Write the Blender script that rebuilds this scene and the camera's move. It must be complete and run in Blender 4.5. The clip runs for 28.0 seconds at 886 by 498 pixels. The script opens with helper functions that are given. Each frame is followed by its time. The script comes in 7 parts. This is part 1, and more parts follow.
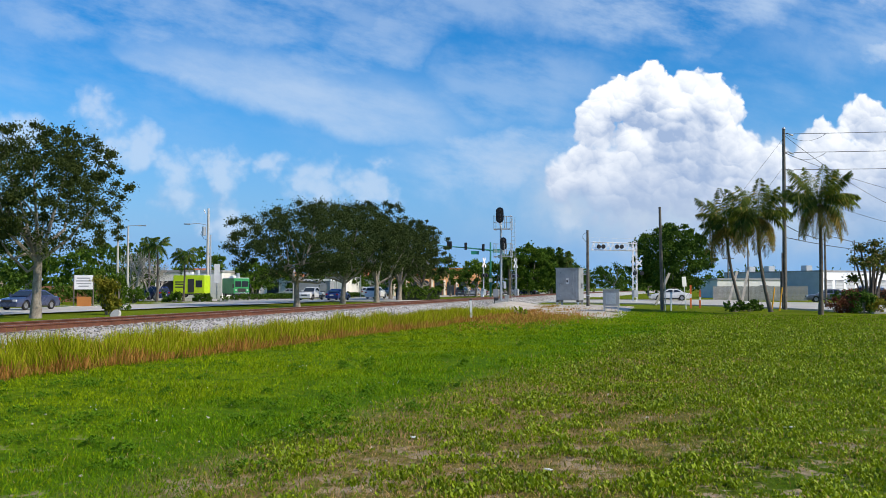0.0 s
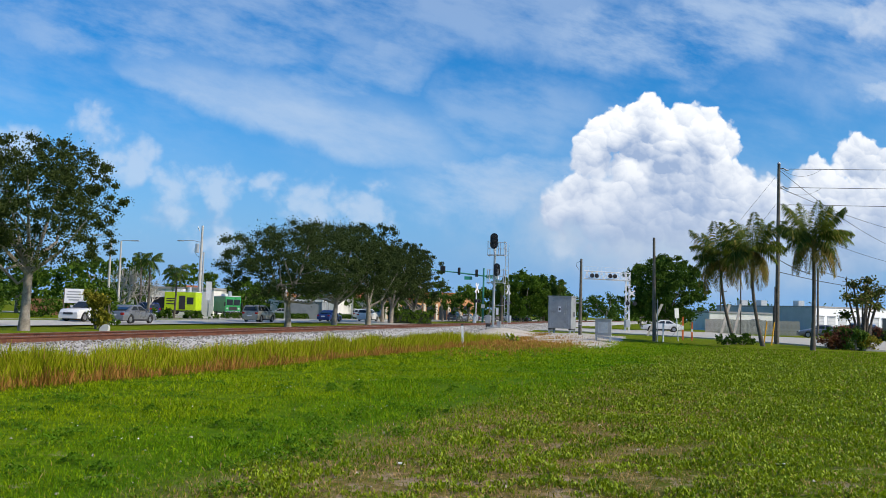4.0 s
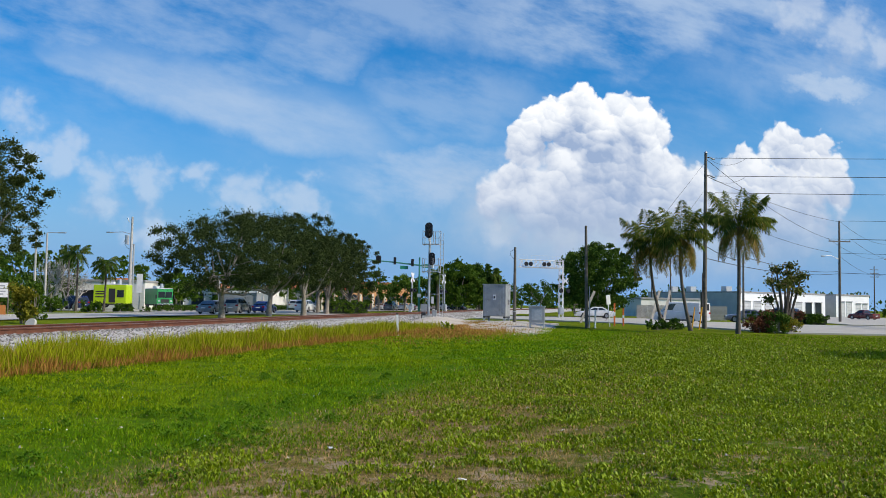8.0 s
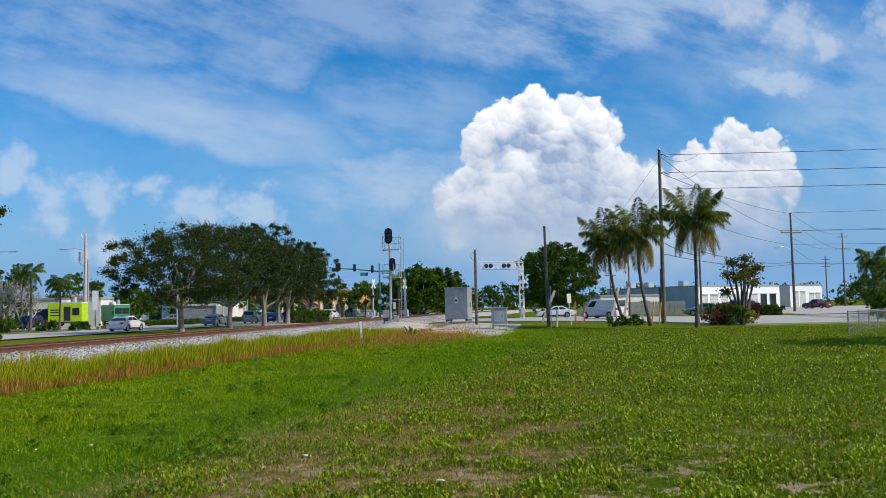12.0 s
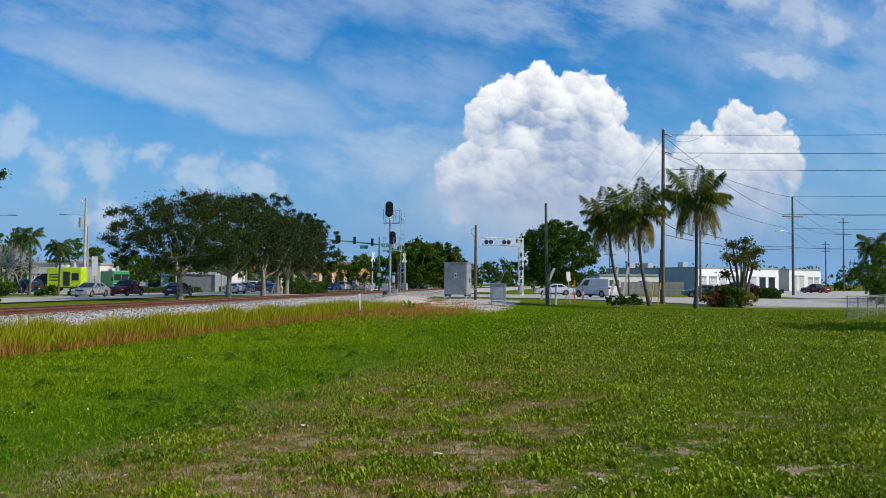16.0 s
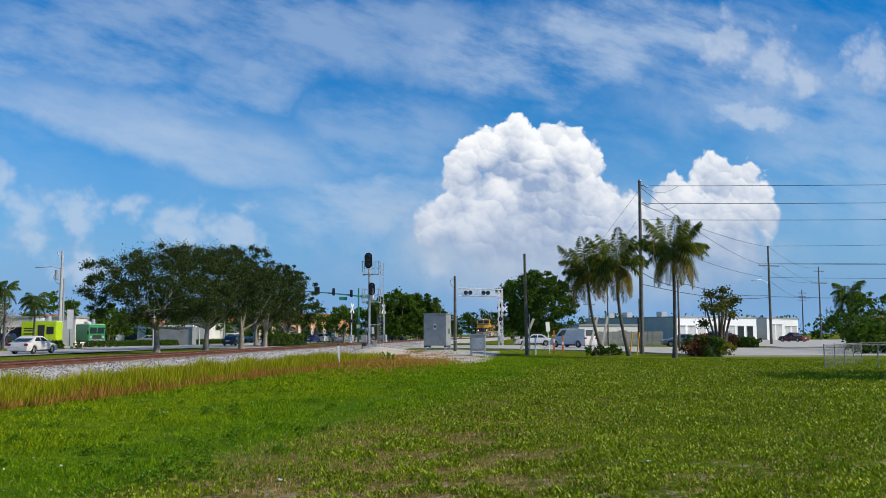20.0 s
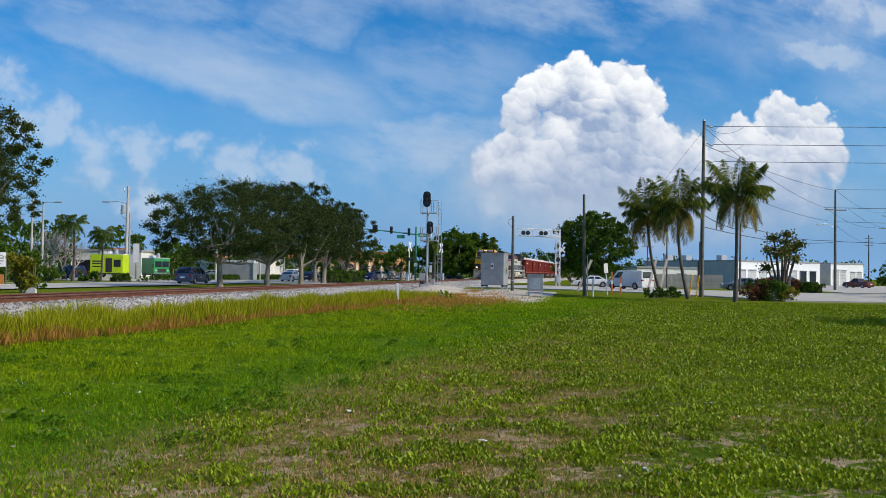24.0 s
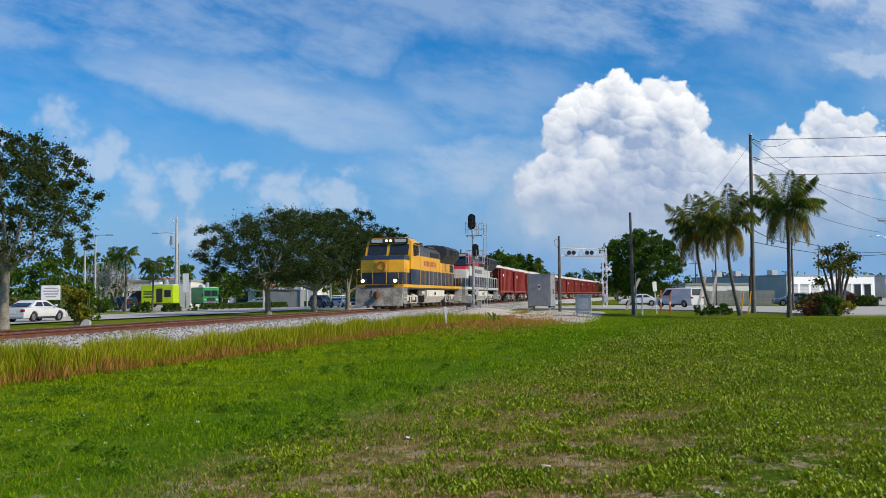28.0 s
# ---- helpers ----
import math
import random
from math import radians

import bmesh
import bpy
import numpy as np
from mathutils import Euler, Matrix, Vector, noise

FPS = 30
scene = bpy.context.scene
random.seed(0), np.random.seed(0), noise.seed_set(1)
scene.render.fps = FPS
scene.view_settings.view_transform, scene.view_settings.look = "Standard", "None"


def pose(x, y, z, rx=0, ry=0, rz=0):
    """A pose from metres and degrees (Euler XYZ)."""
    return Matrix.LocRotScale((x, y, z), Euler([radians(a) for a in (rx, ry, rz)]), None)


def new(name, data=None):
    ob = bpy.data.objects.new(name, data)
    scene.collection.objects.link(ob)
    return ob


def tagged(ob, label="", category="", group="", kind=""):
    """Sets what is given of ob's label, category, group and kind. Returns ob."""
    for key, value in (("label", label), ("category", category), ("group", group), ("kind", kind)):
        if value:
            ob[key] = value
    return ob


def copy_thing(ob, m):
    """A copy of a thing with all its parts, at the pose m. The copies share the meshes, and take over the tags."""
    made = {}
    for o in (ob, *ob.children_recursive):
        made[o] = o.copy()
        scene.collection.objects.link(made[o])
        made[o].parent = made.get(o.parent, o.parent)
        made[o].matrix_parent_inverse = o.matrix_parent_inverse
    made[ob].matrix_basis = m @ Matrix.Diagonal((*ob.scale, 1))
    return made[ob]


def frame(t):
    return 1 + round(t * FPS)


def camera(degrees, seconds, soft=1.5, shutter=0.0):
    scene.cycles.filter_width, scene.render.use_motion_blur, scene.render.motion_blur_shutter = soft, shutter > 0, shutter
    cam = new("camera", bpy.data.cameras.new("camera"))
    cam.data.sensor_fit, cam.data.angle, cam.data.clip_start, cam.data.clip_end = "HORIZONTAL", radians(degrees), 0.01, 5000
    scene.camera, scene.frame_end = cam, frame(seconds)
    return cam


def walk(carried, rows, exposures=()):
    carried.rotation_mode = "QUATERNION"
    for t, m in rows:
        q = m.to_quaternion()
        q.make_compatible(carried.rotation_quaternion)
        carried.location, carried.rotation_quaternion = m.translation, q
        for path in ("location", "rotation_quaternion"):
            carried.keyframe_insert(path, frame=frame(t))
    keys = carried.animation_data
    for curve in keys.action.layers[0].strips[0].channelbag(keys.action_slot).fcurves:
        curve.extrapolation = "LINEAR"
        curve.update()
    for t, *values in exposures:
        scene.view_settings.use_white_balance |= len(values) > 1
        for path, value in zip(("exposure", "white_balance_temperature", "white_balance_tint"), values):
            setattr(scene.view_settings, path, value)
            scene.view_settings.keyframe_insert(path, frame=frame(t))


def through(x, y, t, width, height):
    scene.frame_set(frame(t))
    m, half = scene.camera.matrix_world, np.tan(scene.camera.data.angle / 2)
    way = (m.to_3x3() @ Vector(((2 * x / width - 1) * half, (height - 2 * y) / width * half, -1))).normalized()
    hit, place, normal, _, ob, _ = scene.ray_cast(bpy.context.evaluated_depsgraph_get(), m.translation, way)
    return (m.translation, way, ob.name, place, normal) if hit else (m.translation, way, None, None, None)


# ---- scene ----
cam = camera(52.04, 28.0, soft=0.85)
walk(cam, [
    (0.0, pose(0.048, 0.065, 1.672, 92.453, 0.008, 0.001)),
    (0.5, pose(0.026, 0.068, 1.671, 91.572, -1.730, -0.382)),
    (1.0, pose(0.064, 0.064, 1.667, 93.159, -2.447, 1.101)),
    (1.5, pose(0.026, 0.055, 1.659, 92.709, -1.109, -1.780)),
    (2.0, pose(0.037, 0.066, 1.668, 92.030, -1.697, -1.026)),
    (2.5, pose(0.018, 0.071, 1.684, 92.683, -1.300, -0.867)),
    (4.5, pose(0.060, 0.232, 1.663, 94.144, -1.768, -0.426)),
    (5.0, pose(0.055, 0.240, 1.678, 94.246, -1.082, -1.506)),
    (5.5, pose(0.028, 0.200, 1.673, 93.877, -0.777, -2.675)),
    (6.0, pose(-0.020, 0.219, 1.647, 91.519, -0.460, -4.699)),
    (6.5, pose(0.009, 0.159, 1.649, 92.395, -0.337, -4.708)),
    (7.0, pose(0.151, 0.126, 1.638, 92.915, -0.447, -5.920)),
    (7.5, pose(0.192, -0.038, 1.625, 91.542, -0.608, -5.052)),
    (8.0, pose(0.139, -0.024, 1.633, 93.442, -0.953, -4.481)),
    (8.5, pose(0.033, -0.058, 1.611, 94.798, -0.719, -5.077)),
    (9.0, pose(0.037, -0.102, 1.581, 94.527, -0.863, -4.983)),
    (9.5, pose(-0.014, -0.081, 1.589, 93.361, -1.400, -5.748)),
    (10.0, pose(0.012, -0.131, 1.600, 92.698, -0.018, -5.204)),
    (10.5, pose(0.028, -0.082, 1.602, 92.997, 1.563, -6.816)),
    (11.0, pose(0.013, -0.082, 1.612, 93.382, 1.332, -7.748)),
    (11.5, pose(0.010, -0.077, 1.595, 93.922, 2.035, -7.589)),
    (12.0, pose(0.028, -0.071, 1.611, 93.728, 1.273, -6.956)),
    (12.5, pose(0.051, -0.077, 1.612, 93.970, -1.525, -7.447)),
    (14.5, pose(0.016, -0.009, 1.595, 94.313, -1.044, -7.859)),
    (15.0, pose(0.009, -0.038, 1.594, 94.096, -1.156, -7.994)),
    (15.5, pose(0.012, -0.004, 1.582, 93.077, -0.777, -7.854)),
    (16.0, pose(0.011, 0.033, 1.590, 92.153, -0.226, -7.033)),
    (16.5, pose(0.004, 0.011, 1.583, 92.214, -0.241, -7.147)),
    (17.0, pose(-0.004, 0.009, 1.583, 92.256, -0.323, -7.023)),
    (17.5, pose(-0.003, -0.014, 1.596, 92.518, -0.594, -6.886)),
    (18.0, pose(-0.018, -0.012, 1.600, 93.298, -1.244, -7.999)),
    (18.5, pose(0.012, 0.019, 1.613, 94.714, -0.472, -8.747)),
    (19.0, pose(0.003, 0.013, 1.603, 95.673, 0.082, -9.063)),
    (19.5, pose(0.035, -0.019, 1.606, 95.301, -0.140, -7.752)),
    (20.0, pose(0.023, -0.035, 1.594, 95.362, 0.162, -8.308)),
    (20.5, pose(0.010, -0.029, 1.605, 95.217, -0.010, -8.153)),
    (21.0, pose(-0.043, -0.051, 1.591, 95.369, -1.434, -7.469)),
    (21.5, pose(-0.136, -0.049, 1.606, 94.531, 1.036, -6.870)),
    (23.5, pose(-0.096, -0.074, 1.599, 92.556, -0.179, -4.893)),
    (24.0, pose(-0.104, -0.077, 1.581, 91.518, -0.854, -4.788)),
    (24.5, pose(-0.087, -0.056, 1.588, 90.915, -0.542, -3.777)),
    (25.0, pose(-0.082, -0.054, 1.587, 90.973, -0.002, -4.269)),
    (25.5, pose(-0.111, -0.032, 1.590, 91.004, -0.702, -4.294)),
    (26.0, pose(-0.120, -0.041, 1.594, 91.410, -0.370, -3.770)),
    (26.5, pose(-0.134, -0.015, 1.601, 91.881, 0.086, -3.050)),
    (27.0, pose(-0.152, 0.001, 1.602, 93.450, -0.271, -2.304)),
    (27.5, pose(-0.193, -0.042, 1.580, 93.540, 0.040, -2.713)),
    (28.0, pose(-0.216, 0.009, 1.592, 92.941, 0.543, -1.940)),
], exposures=((0.0, 0.0), (2.5, -0.02), (5.0, -0.10), (11.0, -0.15), (17.0, -0.24), (28.0, -0.22)))

# ---- sky, sun ----
SUN_AZ, SUN_EL = 115.0, 40.0   # degrees clockwise from the way ahead; height


def add_node(nt, kind, **props):
    node = nt.nodes.new(kind)
    for key, value in props.items():
        if key == "op":
            node.operation = value
        elif key == "dtype":
            node.data_type = value
        elif key == "btype":
            node.blend_type = value
    return node


def wire(nt, src, node, socket):
    if isinstance(src, (int, float)):
        node.inputs[socket].default_value = src
    elif isinstance(src, (tuple, list)):
        node.inputs[socket].default_value = src
    else:
        nt.links.new(src, node.inputs[socket])


def mth(nt, op, a, b=0.0, c=0.0, clamp=False):
    node = add_node(nt, "ShaderNodeMath", op=op)
    node.use_clamp = clamp
    wire(nt, a, node, 0), wire(nt, b, node, 1), wire(nt, c, node, 2)
    return node.outputs[0]


def vec(nt, op, a, b=(0, 0, 0)):
    node = add_node(nt, "ShaderNodeVectorMath", op=op)
    wire(nt, a, node, 0), wire(nt, b, node, 1)
    return node


def ramp01(nt, v, lo, hi, smooth=True):
    node = nt.nodes.new("ShaderNodeMapRange")
    node.interpolation_type = "SMOOTHSTEP" if smooth else "LINEAR"
    wire(nt, v, node, 0)
    node.inputs[1].default_value, node.inputs[2].default_value = lo, hi
    return node.outputs[0]


def noise_of(nt, v, scale, detail=4.0, rough=0.55):
    node = nt.nodes.new("ShaderNodeTexNoise")
    wire(nt, v, node, "Vector")
    node.inputs["Scale"].default_value, node.inputs["Detail"].default_value = scale, detail
    node.inputs["Roughness"].default_value = rough
    return node


def mixc(nt, f, a, b):
    node = nt.nodes.new("ShaderNodeMix")
    node.data_type = "RGBA"
    wire(nt, f, node, 0)
    wire(nt, (*a, 1) if isinstance(a, tuple) else a, node, 6)
    wire(nt, (*b, 1) if isinstance(b, tuple) else b, node, 7)
    return node.outputs[2]


# heaped cloud: lumps as (across, up, size) in slopes of the way out
HEAP = ((.230, .226, .030), (.271, .214, .030), (.306, .200, .032), (.195, .204, .036), (.170, .178, .030), (.229, .169, .058),
        (.276, .163, .055), (.252, .196, .036), (.158, .132, .036), (.128, .118, .022), (.212, .120, .068), (.285, .119, .066), (.336, .156, .020), (.345, .125, .040),
        (.373, .137, .026), (.465, .181, .032), (.499, .155, .044), (.436, .145, .044), (.470, .100, .060), (.530, .135, .026),
        (.395, .120, .042))
PUFF = ((-.391, .200, .032), (-.372, .165, .045), (-.338, .152, .040), (-.297, .132, .040), (-.245, .129, .034), (-.192, .138, .024), (-.180, .147, .016), (-.240, .080, .042),
        (-.130, .105, .048), (-.080, .107, .040), (-.30, .10, .03), (.135, .076, .020), (-.47, .17, .045),
        (.490, .342, .048), (.545, .325, .050), (.588, .300, .030), (.680, .325, .050))


def lump_field(nt, place, lumps):
    total = None
    for x, z, r in lumps:
        d = vec(nt, "DISTANCE", place, (x, z, 0)).outputs["Value"]
        v = mth(nt, "MULTIPLY_ADD", d, -1 / r, 1.0)
        total = v if total is None else mth(nt, "SMOOTH_MAX", total, v, 0.25)
    return total


def cloud_group():
    """Depth of the heaped cloud at a slope: positive inside."""
    g = bpy.data.node_groups.new("heap_depth", "ShaderNodeTree")
    g.interface.new_socket("place", in_out="INPUT", socket_type="NodeSocketVector")
    g.interface.new_socket("depth", in_out="OUTPUT", socket_type="NodeSocketFloat")
    g.interface.new_socket("puff", in_out="OUTPUT", socket_type="NodeSocketFloat")
    g.interface.new_socket("face", in_out="OUTPUT", socket_type="NodeSocketFloat")
    gi, go = g.nodes.new("NodeGroupInput"), g.nodes.new("NodeGroupOutput")
    p = gi.outputs[0]
    w1 = noise_of(g, p, 14.0, 3.0)
    s1 = vec(g, "SUBTRACT", w1.outputs["Color"], (.5, .5, .5)).outputs[0]
    w = vec(g, "SCALE", s1)
    w.inputs["Scale"].default_value = 0.030
    q = vec(g, "ADD", p, w.outputs[0]).outputs[0]
    w2 = vec(g, "SCALE", vec(g, "SUBTRACT", noise_of(g, p, 55.0, 4.0, .6).outputs["Color"], (.5, .5, .5)).outputs[0])
    w2.inputs["Scale"].default_value = 0.016
    q2 = vec(g, "ADD", q, w2.outputs[0]).outputs[0]
    heap = lump_field(g, q, HEAP)
    puff = lump_field(g, q, PUFF)
    bill = face = None
    for scale, amount, turned_by in ((11.0, 0.20, .34), (23.0, 0.46, .42), (50.0, 0.34, .30), (110.0, 0.20, .12)):
        vor = g.nodes.new("ShaderNodeTexVoronoi")
        vor.voronoi_dimensions, vor.feature = "2D", "SMOOTH_F1"
        wire(g, q2, vor, "Vector")
        vor.inputs["Scale"].default_value = scale
        vor.inputs["Smoothness"].default_value = 0.30
        v = mth(g, "MULTIPLY_ADD", vor.outputs["Distance"], -amount, amount * 0.45)
        bill = v if bill is None else mth(g, "ADD", bill, v)
        # each billow is a dome: the way it faces, against the light from above and to the right
        off = vec(g, "SUBTRACT", q2, vor.outputs["Position"]).outputs[0]
        f = mth(g, "MULTIPLY", vec(g, "DOT_PRODUCT", off, (.34, .94, 0)).outputs["Value"], scale * turned_by)
        face = f if face is None else mth(g, "ADD", face, f)
    wire(g, mth(g, "ADD", heap, bill), go, 0)
    wire(g, mth(g, "ADD", puff, mth(g, "MULTIPLY", bill, 1.2)), go, 1)
    wire(g, face, go, 2)
    return g


def build_world():
    w = bpy.data.worlds.new("sky")
    scene.world = w
    w.use_nodes = True
    nt = w.node_tree
    nt.nodes.clear()
    out = nt.nodes.new("ShaderNodeOutputWorld")
    sky = nt.nodes.new("ShaderNodeTexSky")
    sky.sky_type, sky.sun_disc = "NISHITA", False
    sky.sun_elevation, sky.sun_rotation = radians(SUN_EL), radians(SUN_AZ)
    sky.air_density, sky.dust_density, sky.ozone_density = 1.0, 0.6, 2.6
    hsv = nt.nodes.new("ShaderNodeHueSaturation")
    hsv.inputs["Hue"].default_value = 0.506
    hsv.inputs["Saturation"].default_value, hsv.inputs["Value"].default_value = 1.56, 1.01
    wire(nt, sky.outputs[0], hsv, "Color")
    blue = nt.nodes.new("ShaderNodeBackground")
    wire(nt, hsv.outputs[0], blue, 0)
    blue.inputs[1].default_value = 0.150
    # the way out as slopes across and up
    tc = nt.nodes.new("ShaderNodeTexCoord")
    sep = nt.nodes.new("ShaderNodeSeparateXYZ")
    wire(nt, tc.outputs["Generated"], sep, 0)
    ahead = mth(nt, "MAXIMUM", mth(nt, "ABSOLUTE", sep.outputs[1]), 0.12)
    com = nt.nodes.new("ShaderNodeCombineXYZ")
    px, pz = mth(nt, "DIVIDE", sep.outputs[0], ahead), mth(nt, "DIVIDE", sep.outputs[2], ahead)
    wire(nt, px, com, 0), wire(nt, pz, com, 1)
    place = com.outputs[0]
    grp = cloud_group()
    here = nt.nodes.new("ShaderNodeGroup")
    here.node_tree = grp
    wire(nt, place, here, 0)
    # large forms of the heap towards its lit side
    wide = nt.nodes.new("ShaderNodeGroup")
    wide.node_tree = grp
    wire(nt, vec(nt, "ADD", place, (.008, .036, 0)).outputs[0], wide, 0)
    large = ramp01(nt, mth(nt, "SUBTRACT", here.outputs[0], wide.outputs[0]), -0.9, 0.75)
    vapour = noise_of(nt, place, 26.0, 7.0, 0.6).outputs["Fac"]
    lit = mth(nt, "ADD", mth(nt, "MULTIPLY_ADD", here.outputs[2], 0.95, 0.08), mth(nt, "MULTIPLY", large, 0.66))
    hollow = ramp01(nt, noise_of(nt, vec(nt, "ADD", place, (3.1, 1.7, 0)).outputs[0], 10.0, 3.0, .5).outputs["Fac"], 0.50, 0.64)
    lit = mth(nt, "ADD", lit, mth(nt, "MULTIPLY_ADD", vapour, 0.5, -0.20))
    lit = mth(nt, "SUBTRACT", lit, mth(nt, "MULTIPLY", hollow, mth(nt, "MULTIPLY", ramp01(nt, here.outputs[0], 0.25, 0.8), 0.32)), clamp=True)
    base = ramp01(nt, mth(nt, "MULTIPLY_ADD", vapour, 0.06, pz), 0.085, 0.25)
    lit = mth(nt, "MULTIPLY", lit, mth(nt, "MULTIPLY_ADD", base, 0.76, 0.24))
    heap_col = mixc(nt, lit, (.37, .49, .72), (1.14, 1.16, 1.18))
    soft_base = mth(nt, "MULTIPLY_ADD", ramp01(nt, pz, 0.03, 0.13), 0.8, 0.2)
    feather = mth(nt, "MULTIPLY_ADD", ramp01(nt, pz, 0.19, 0.10), 0.32, 0.18)
    heap_a = mth(nt, "MULTIPLY", ramp01(nt, mth(nt, "DIVIDE", here.outputs[0], feather), 0.0, 1.0), soft_base)
    # grey haze below the heap
    hd = vec(nt, "MULTIPLY", vec(nt, "SUBTRACT", place, (.29, .100, 0)).outputs[0], (1 / .27, 1 / .085, 0))
    hz = vec(nt, "LENGTH", hd.outputs[0]).outputs["Value"]
    hn = noise_of(nt, place, 16.0, 5.0).outputs["Fac"]
    haze_a = mth(nt, "MULTIPLY", ramp01(nt, mth(nt, "MULTIPLY_ADD", hn, 0.9, mth(nt, "MULTIPLY", hz, -1)), -0.70, 0.35), 0.85)
    # small puffs
    puff_a = mth(nt, "MULTIPLY", ramp01(nt, mth(nt, "MULTIPLY_ADD", vapour, 1.7, mth(nt, "ADD", here.outputs[1], -0.95)), -0.05, 0.85), 0.50)
    puff_lit = ramp01(nt, mth(nt, "MULTIPLY_ADD", here.outputs[2], 0.35, mth(nt, "SUBTRACT", here.outputs[1], wide.outputs[1])), -0.7, 0.5)
    puff_col = mixc(nt, puff_lit, (.40, .54, .78), (.74, .82, .94))
    # thin sheets, drawn out along a slant
    rot = nt.nodes.new("ShaderNodeMapping")
    rot.inputs["Rotation"].default_value = (0, 0, radians(14))
    wire(nt, place, rot, 0)
    stretched = vec(nt, "MULTIPLY", rot.outputs[0], (1.0, 2.6, 1)).outputs[0]
    fine = noise_of(nt, stretched, 8.0, 9.0, 0.60).outputs["Fac"]
    veil = noise_of(nt, stretched, 2.2, 4.0, 0.5).outputs["Fac"]
    swirl = vec(nt, "SUBTRACT", noise_of(nt, place, 7.0, 6.0, 0.6).outputs["Color"], (.5, .5, .5)).outputs[0]
    bent = vec(nt, "SCALE", swirl)
    bent.inputs["Scale"].default_value = 0.16
    drift = vec(nt, "ADD", place, bent.outputs[0]).outputs[0]
    sheet = None
    for x, z, rx, rz, turn, a in ((-.30, .31, .34, .050, 6, .55), (-.10, .262, .16, .040, -16, .55), (.32, .335, .32, .065, -4, .85), (.56, .290, .26, .08, 0, .6),
                                  (.07, .225, .12, .060, 0, .45), (.07, .140, .15, .040, -6, .75), (.53, .325, .12, .050, 0, .65),
                                  (.53, .256, .085, .022, -10, 1.0), (.68, .325, .07, .05, 0, .35), (.64, .185, .16, .085, 10, .6),
                                  (-.02, .345, .5, .07, 0, .55)):
        m = nt.nodes.new("ShaderNodeMapping")
        m.vector_type = "TEXTURE"
        m.inputs["Location"].default_value, m.inputs["Rotation"].default_value = (x, z, 0), (0, 0, radians(-turn))
        m.inputs["Scale"].default_value = (rx, rz, 1)
        wire(nt, drift, m, 0)
        v = mth(nt, "MULTIPLY", ramp01(nt, vec(nt, "LENGTH", m.outputs[0]).outputs["Value"], 1.15, 0.35), a)
        sheet = v if sheet is None else mth(nt, "MAXIMUM", sheet, v)
    # broad sheet with a clear lower edge: one steep end, a long flat run, and a turned-up tail
    spr = nt.nodes.new("ShaderNodeSeparateXYZ")
    wobble = vec(nt, "SCALE", swirl)
    wobble.inputs["Scale"].default_value = 0.07
    wire(nt, vec(nt, "ADD", place, wobble.outputs[0]).outputs[0], spr, 0)
    qx, qz = spr.outputs[0], spr.outputs[1]
    floor_line = mth(nt, "SMOOTH_MAX", mth(nt, "MULTIPLY_ADD", qx, -.48, .080), mth(nt, "MULTIPLY_ADD", qx, -.14, .141), .06)
    over = mth(nt, "SUBTRACT", qz, floor_line)
    swath = mth(nt, "MULTIPLY", ramp01(nt, over, -.006, .016), mth(nt, "MULTIPLY_ADD", ramp01(nt, over, .105, .045), .75, .25))
    swath = mth(nt, "MULTIPLY", swath, mth(nt, "MULTIPLY_ADD", ramp01(nt, mth(nt, "MULTIPLY_ADD", fine, .8, mth(nt, "MULTIPLY", veil, .4)), .38, .78), .55, .45))
    swath = mth(nt, "MULTIPLY", swath, mth(nt, "MULTIPLY", mth(nt, "MULTIPLY", ramp01(nt, qx, -.40, -.32), ramp01(nt, qx, .08, -.06)), ramp01(nt, qz, .34, .22)))
    dens = mth(nt, "MULTIPLY_ADD", fine, 1.5, mth(nt, "MULTIPLY", veil, 0.5))
    sheet_a = mth(nt, "MULTIPLY", mth(nt, "MULTIPLY", sheet, ramp01(nt, dens, 0.62, 1.18)), 0.85)
    sheet_a = mth(nt, "MAXIMUM", sheet_a, mth(nt, "MULTIPLY", ramp01(nt, dens, 0.8, 1.4), mth(nt, "MULTIPLY", ramp01(nt, pz, 0.10, 0.24), 0.26)))
    sheet_a = mth(nt, "MAXIMUM", sheet_a, mth(nt, "MULTIPLY", swath, 0.72))
    low = mth(nt, "MULTIPLY", ramp01(nt, pz, 0.22, 0.0, False), 0.95)
    alpha = sheet_a
    shader = blue.outputs[0]
    for c, a in (((.066, .300, .76), low), ((.30, .54, .86), mth(nt, "MULTIPLY", ramp01(nt, pz, 0.075, 0.0), 0.75)), ((.56, .70, .90), alpha), (puff_col, puff_a), ((.60, .68, .80), haze_a), (heap_col, heap_a)):
        bg = nt.nodes.new("ShaderNodeBackground")
        wire(nt, (*c, 1) if isinstance(c, tuple) else c, bg, 0)
        mix = nt.nodes.new("ShaderNodeMixShader")
        wire(nt, a, mix, 0), wire(nt, shader, mix, 1), wire(nt, bg.outputs[0], mix, 2)
        shader = mix.outputs[0]
    wire(nt, shader, out, 0)


build_world()
sun = new("sun", bpy.data.lights.new("sun", "SUN"))
sun.data.energy, sun.data.angle, sun.data.color = 4.7, radians(0.6), (1.0, 0.91, 0.76)
sun.rotation_euler = Euler((radians(90 - SUN_EL), 0, radians(180 - SUN_AZ)))


# ---- materials ----
def material(name):
    mat = bpy.data.materials.new(name)
    mat.use_nodes = True
    nt = mat.node_tree
    return mat, nt, nt.nodes["Principled BSDF"]


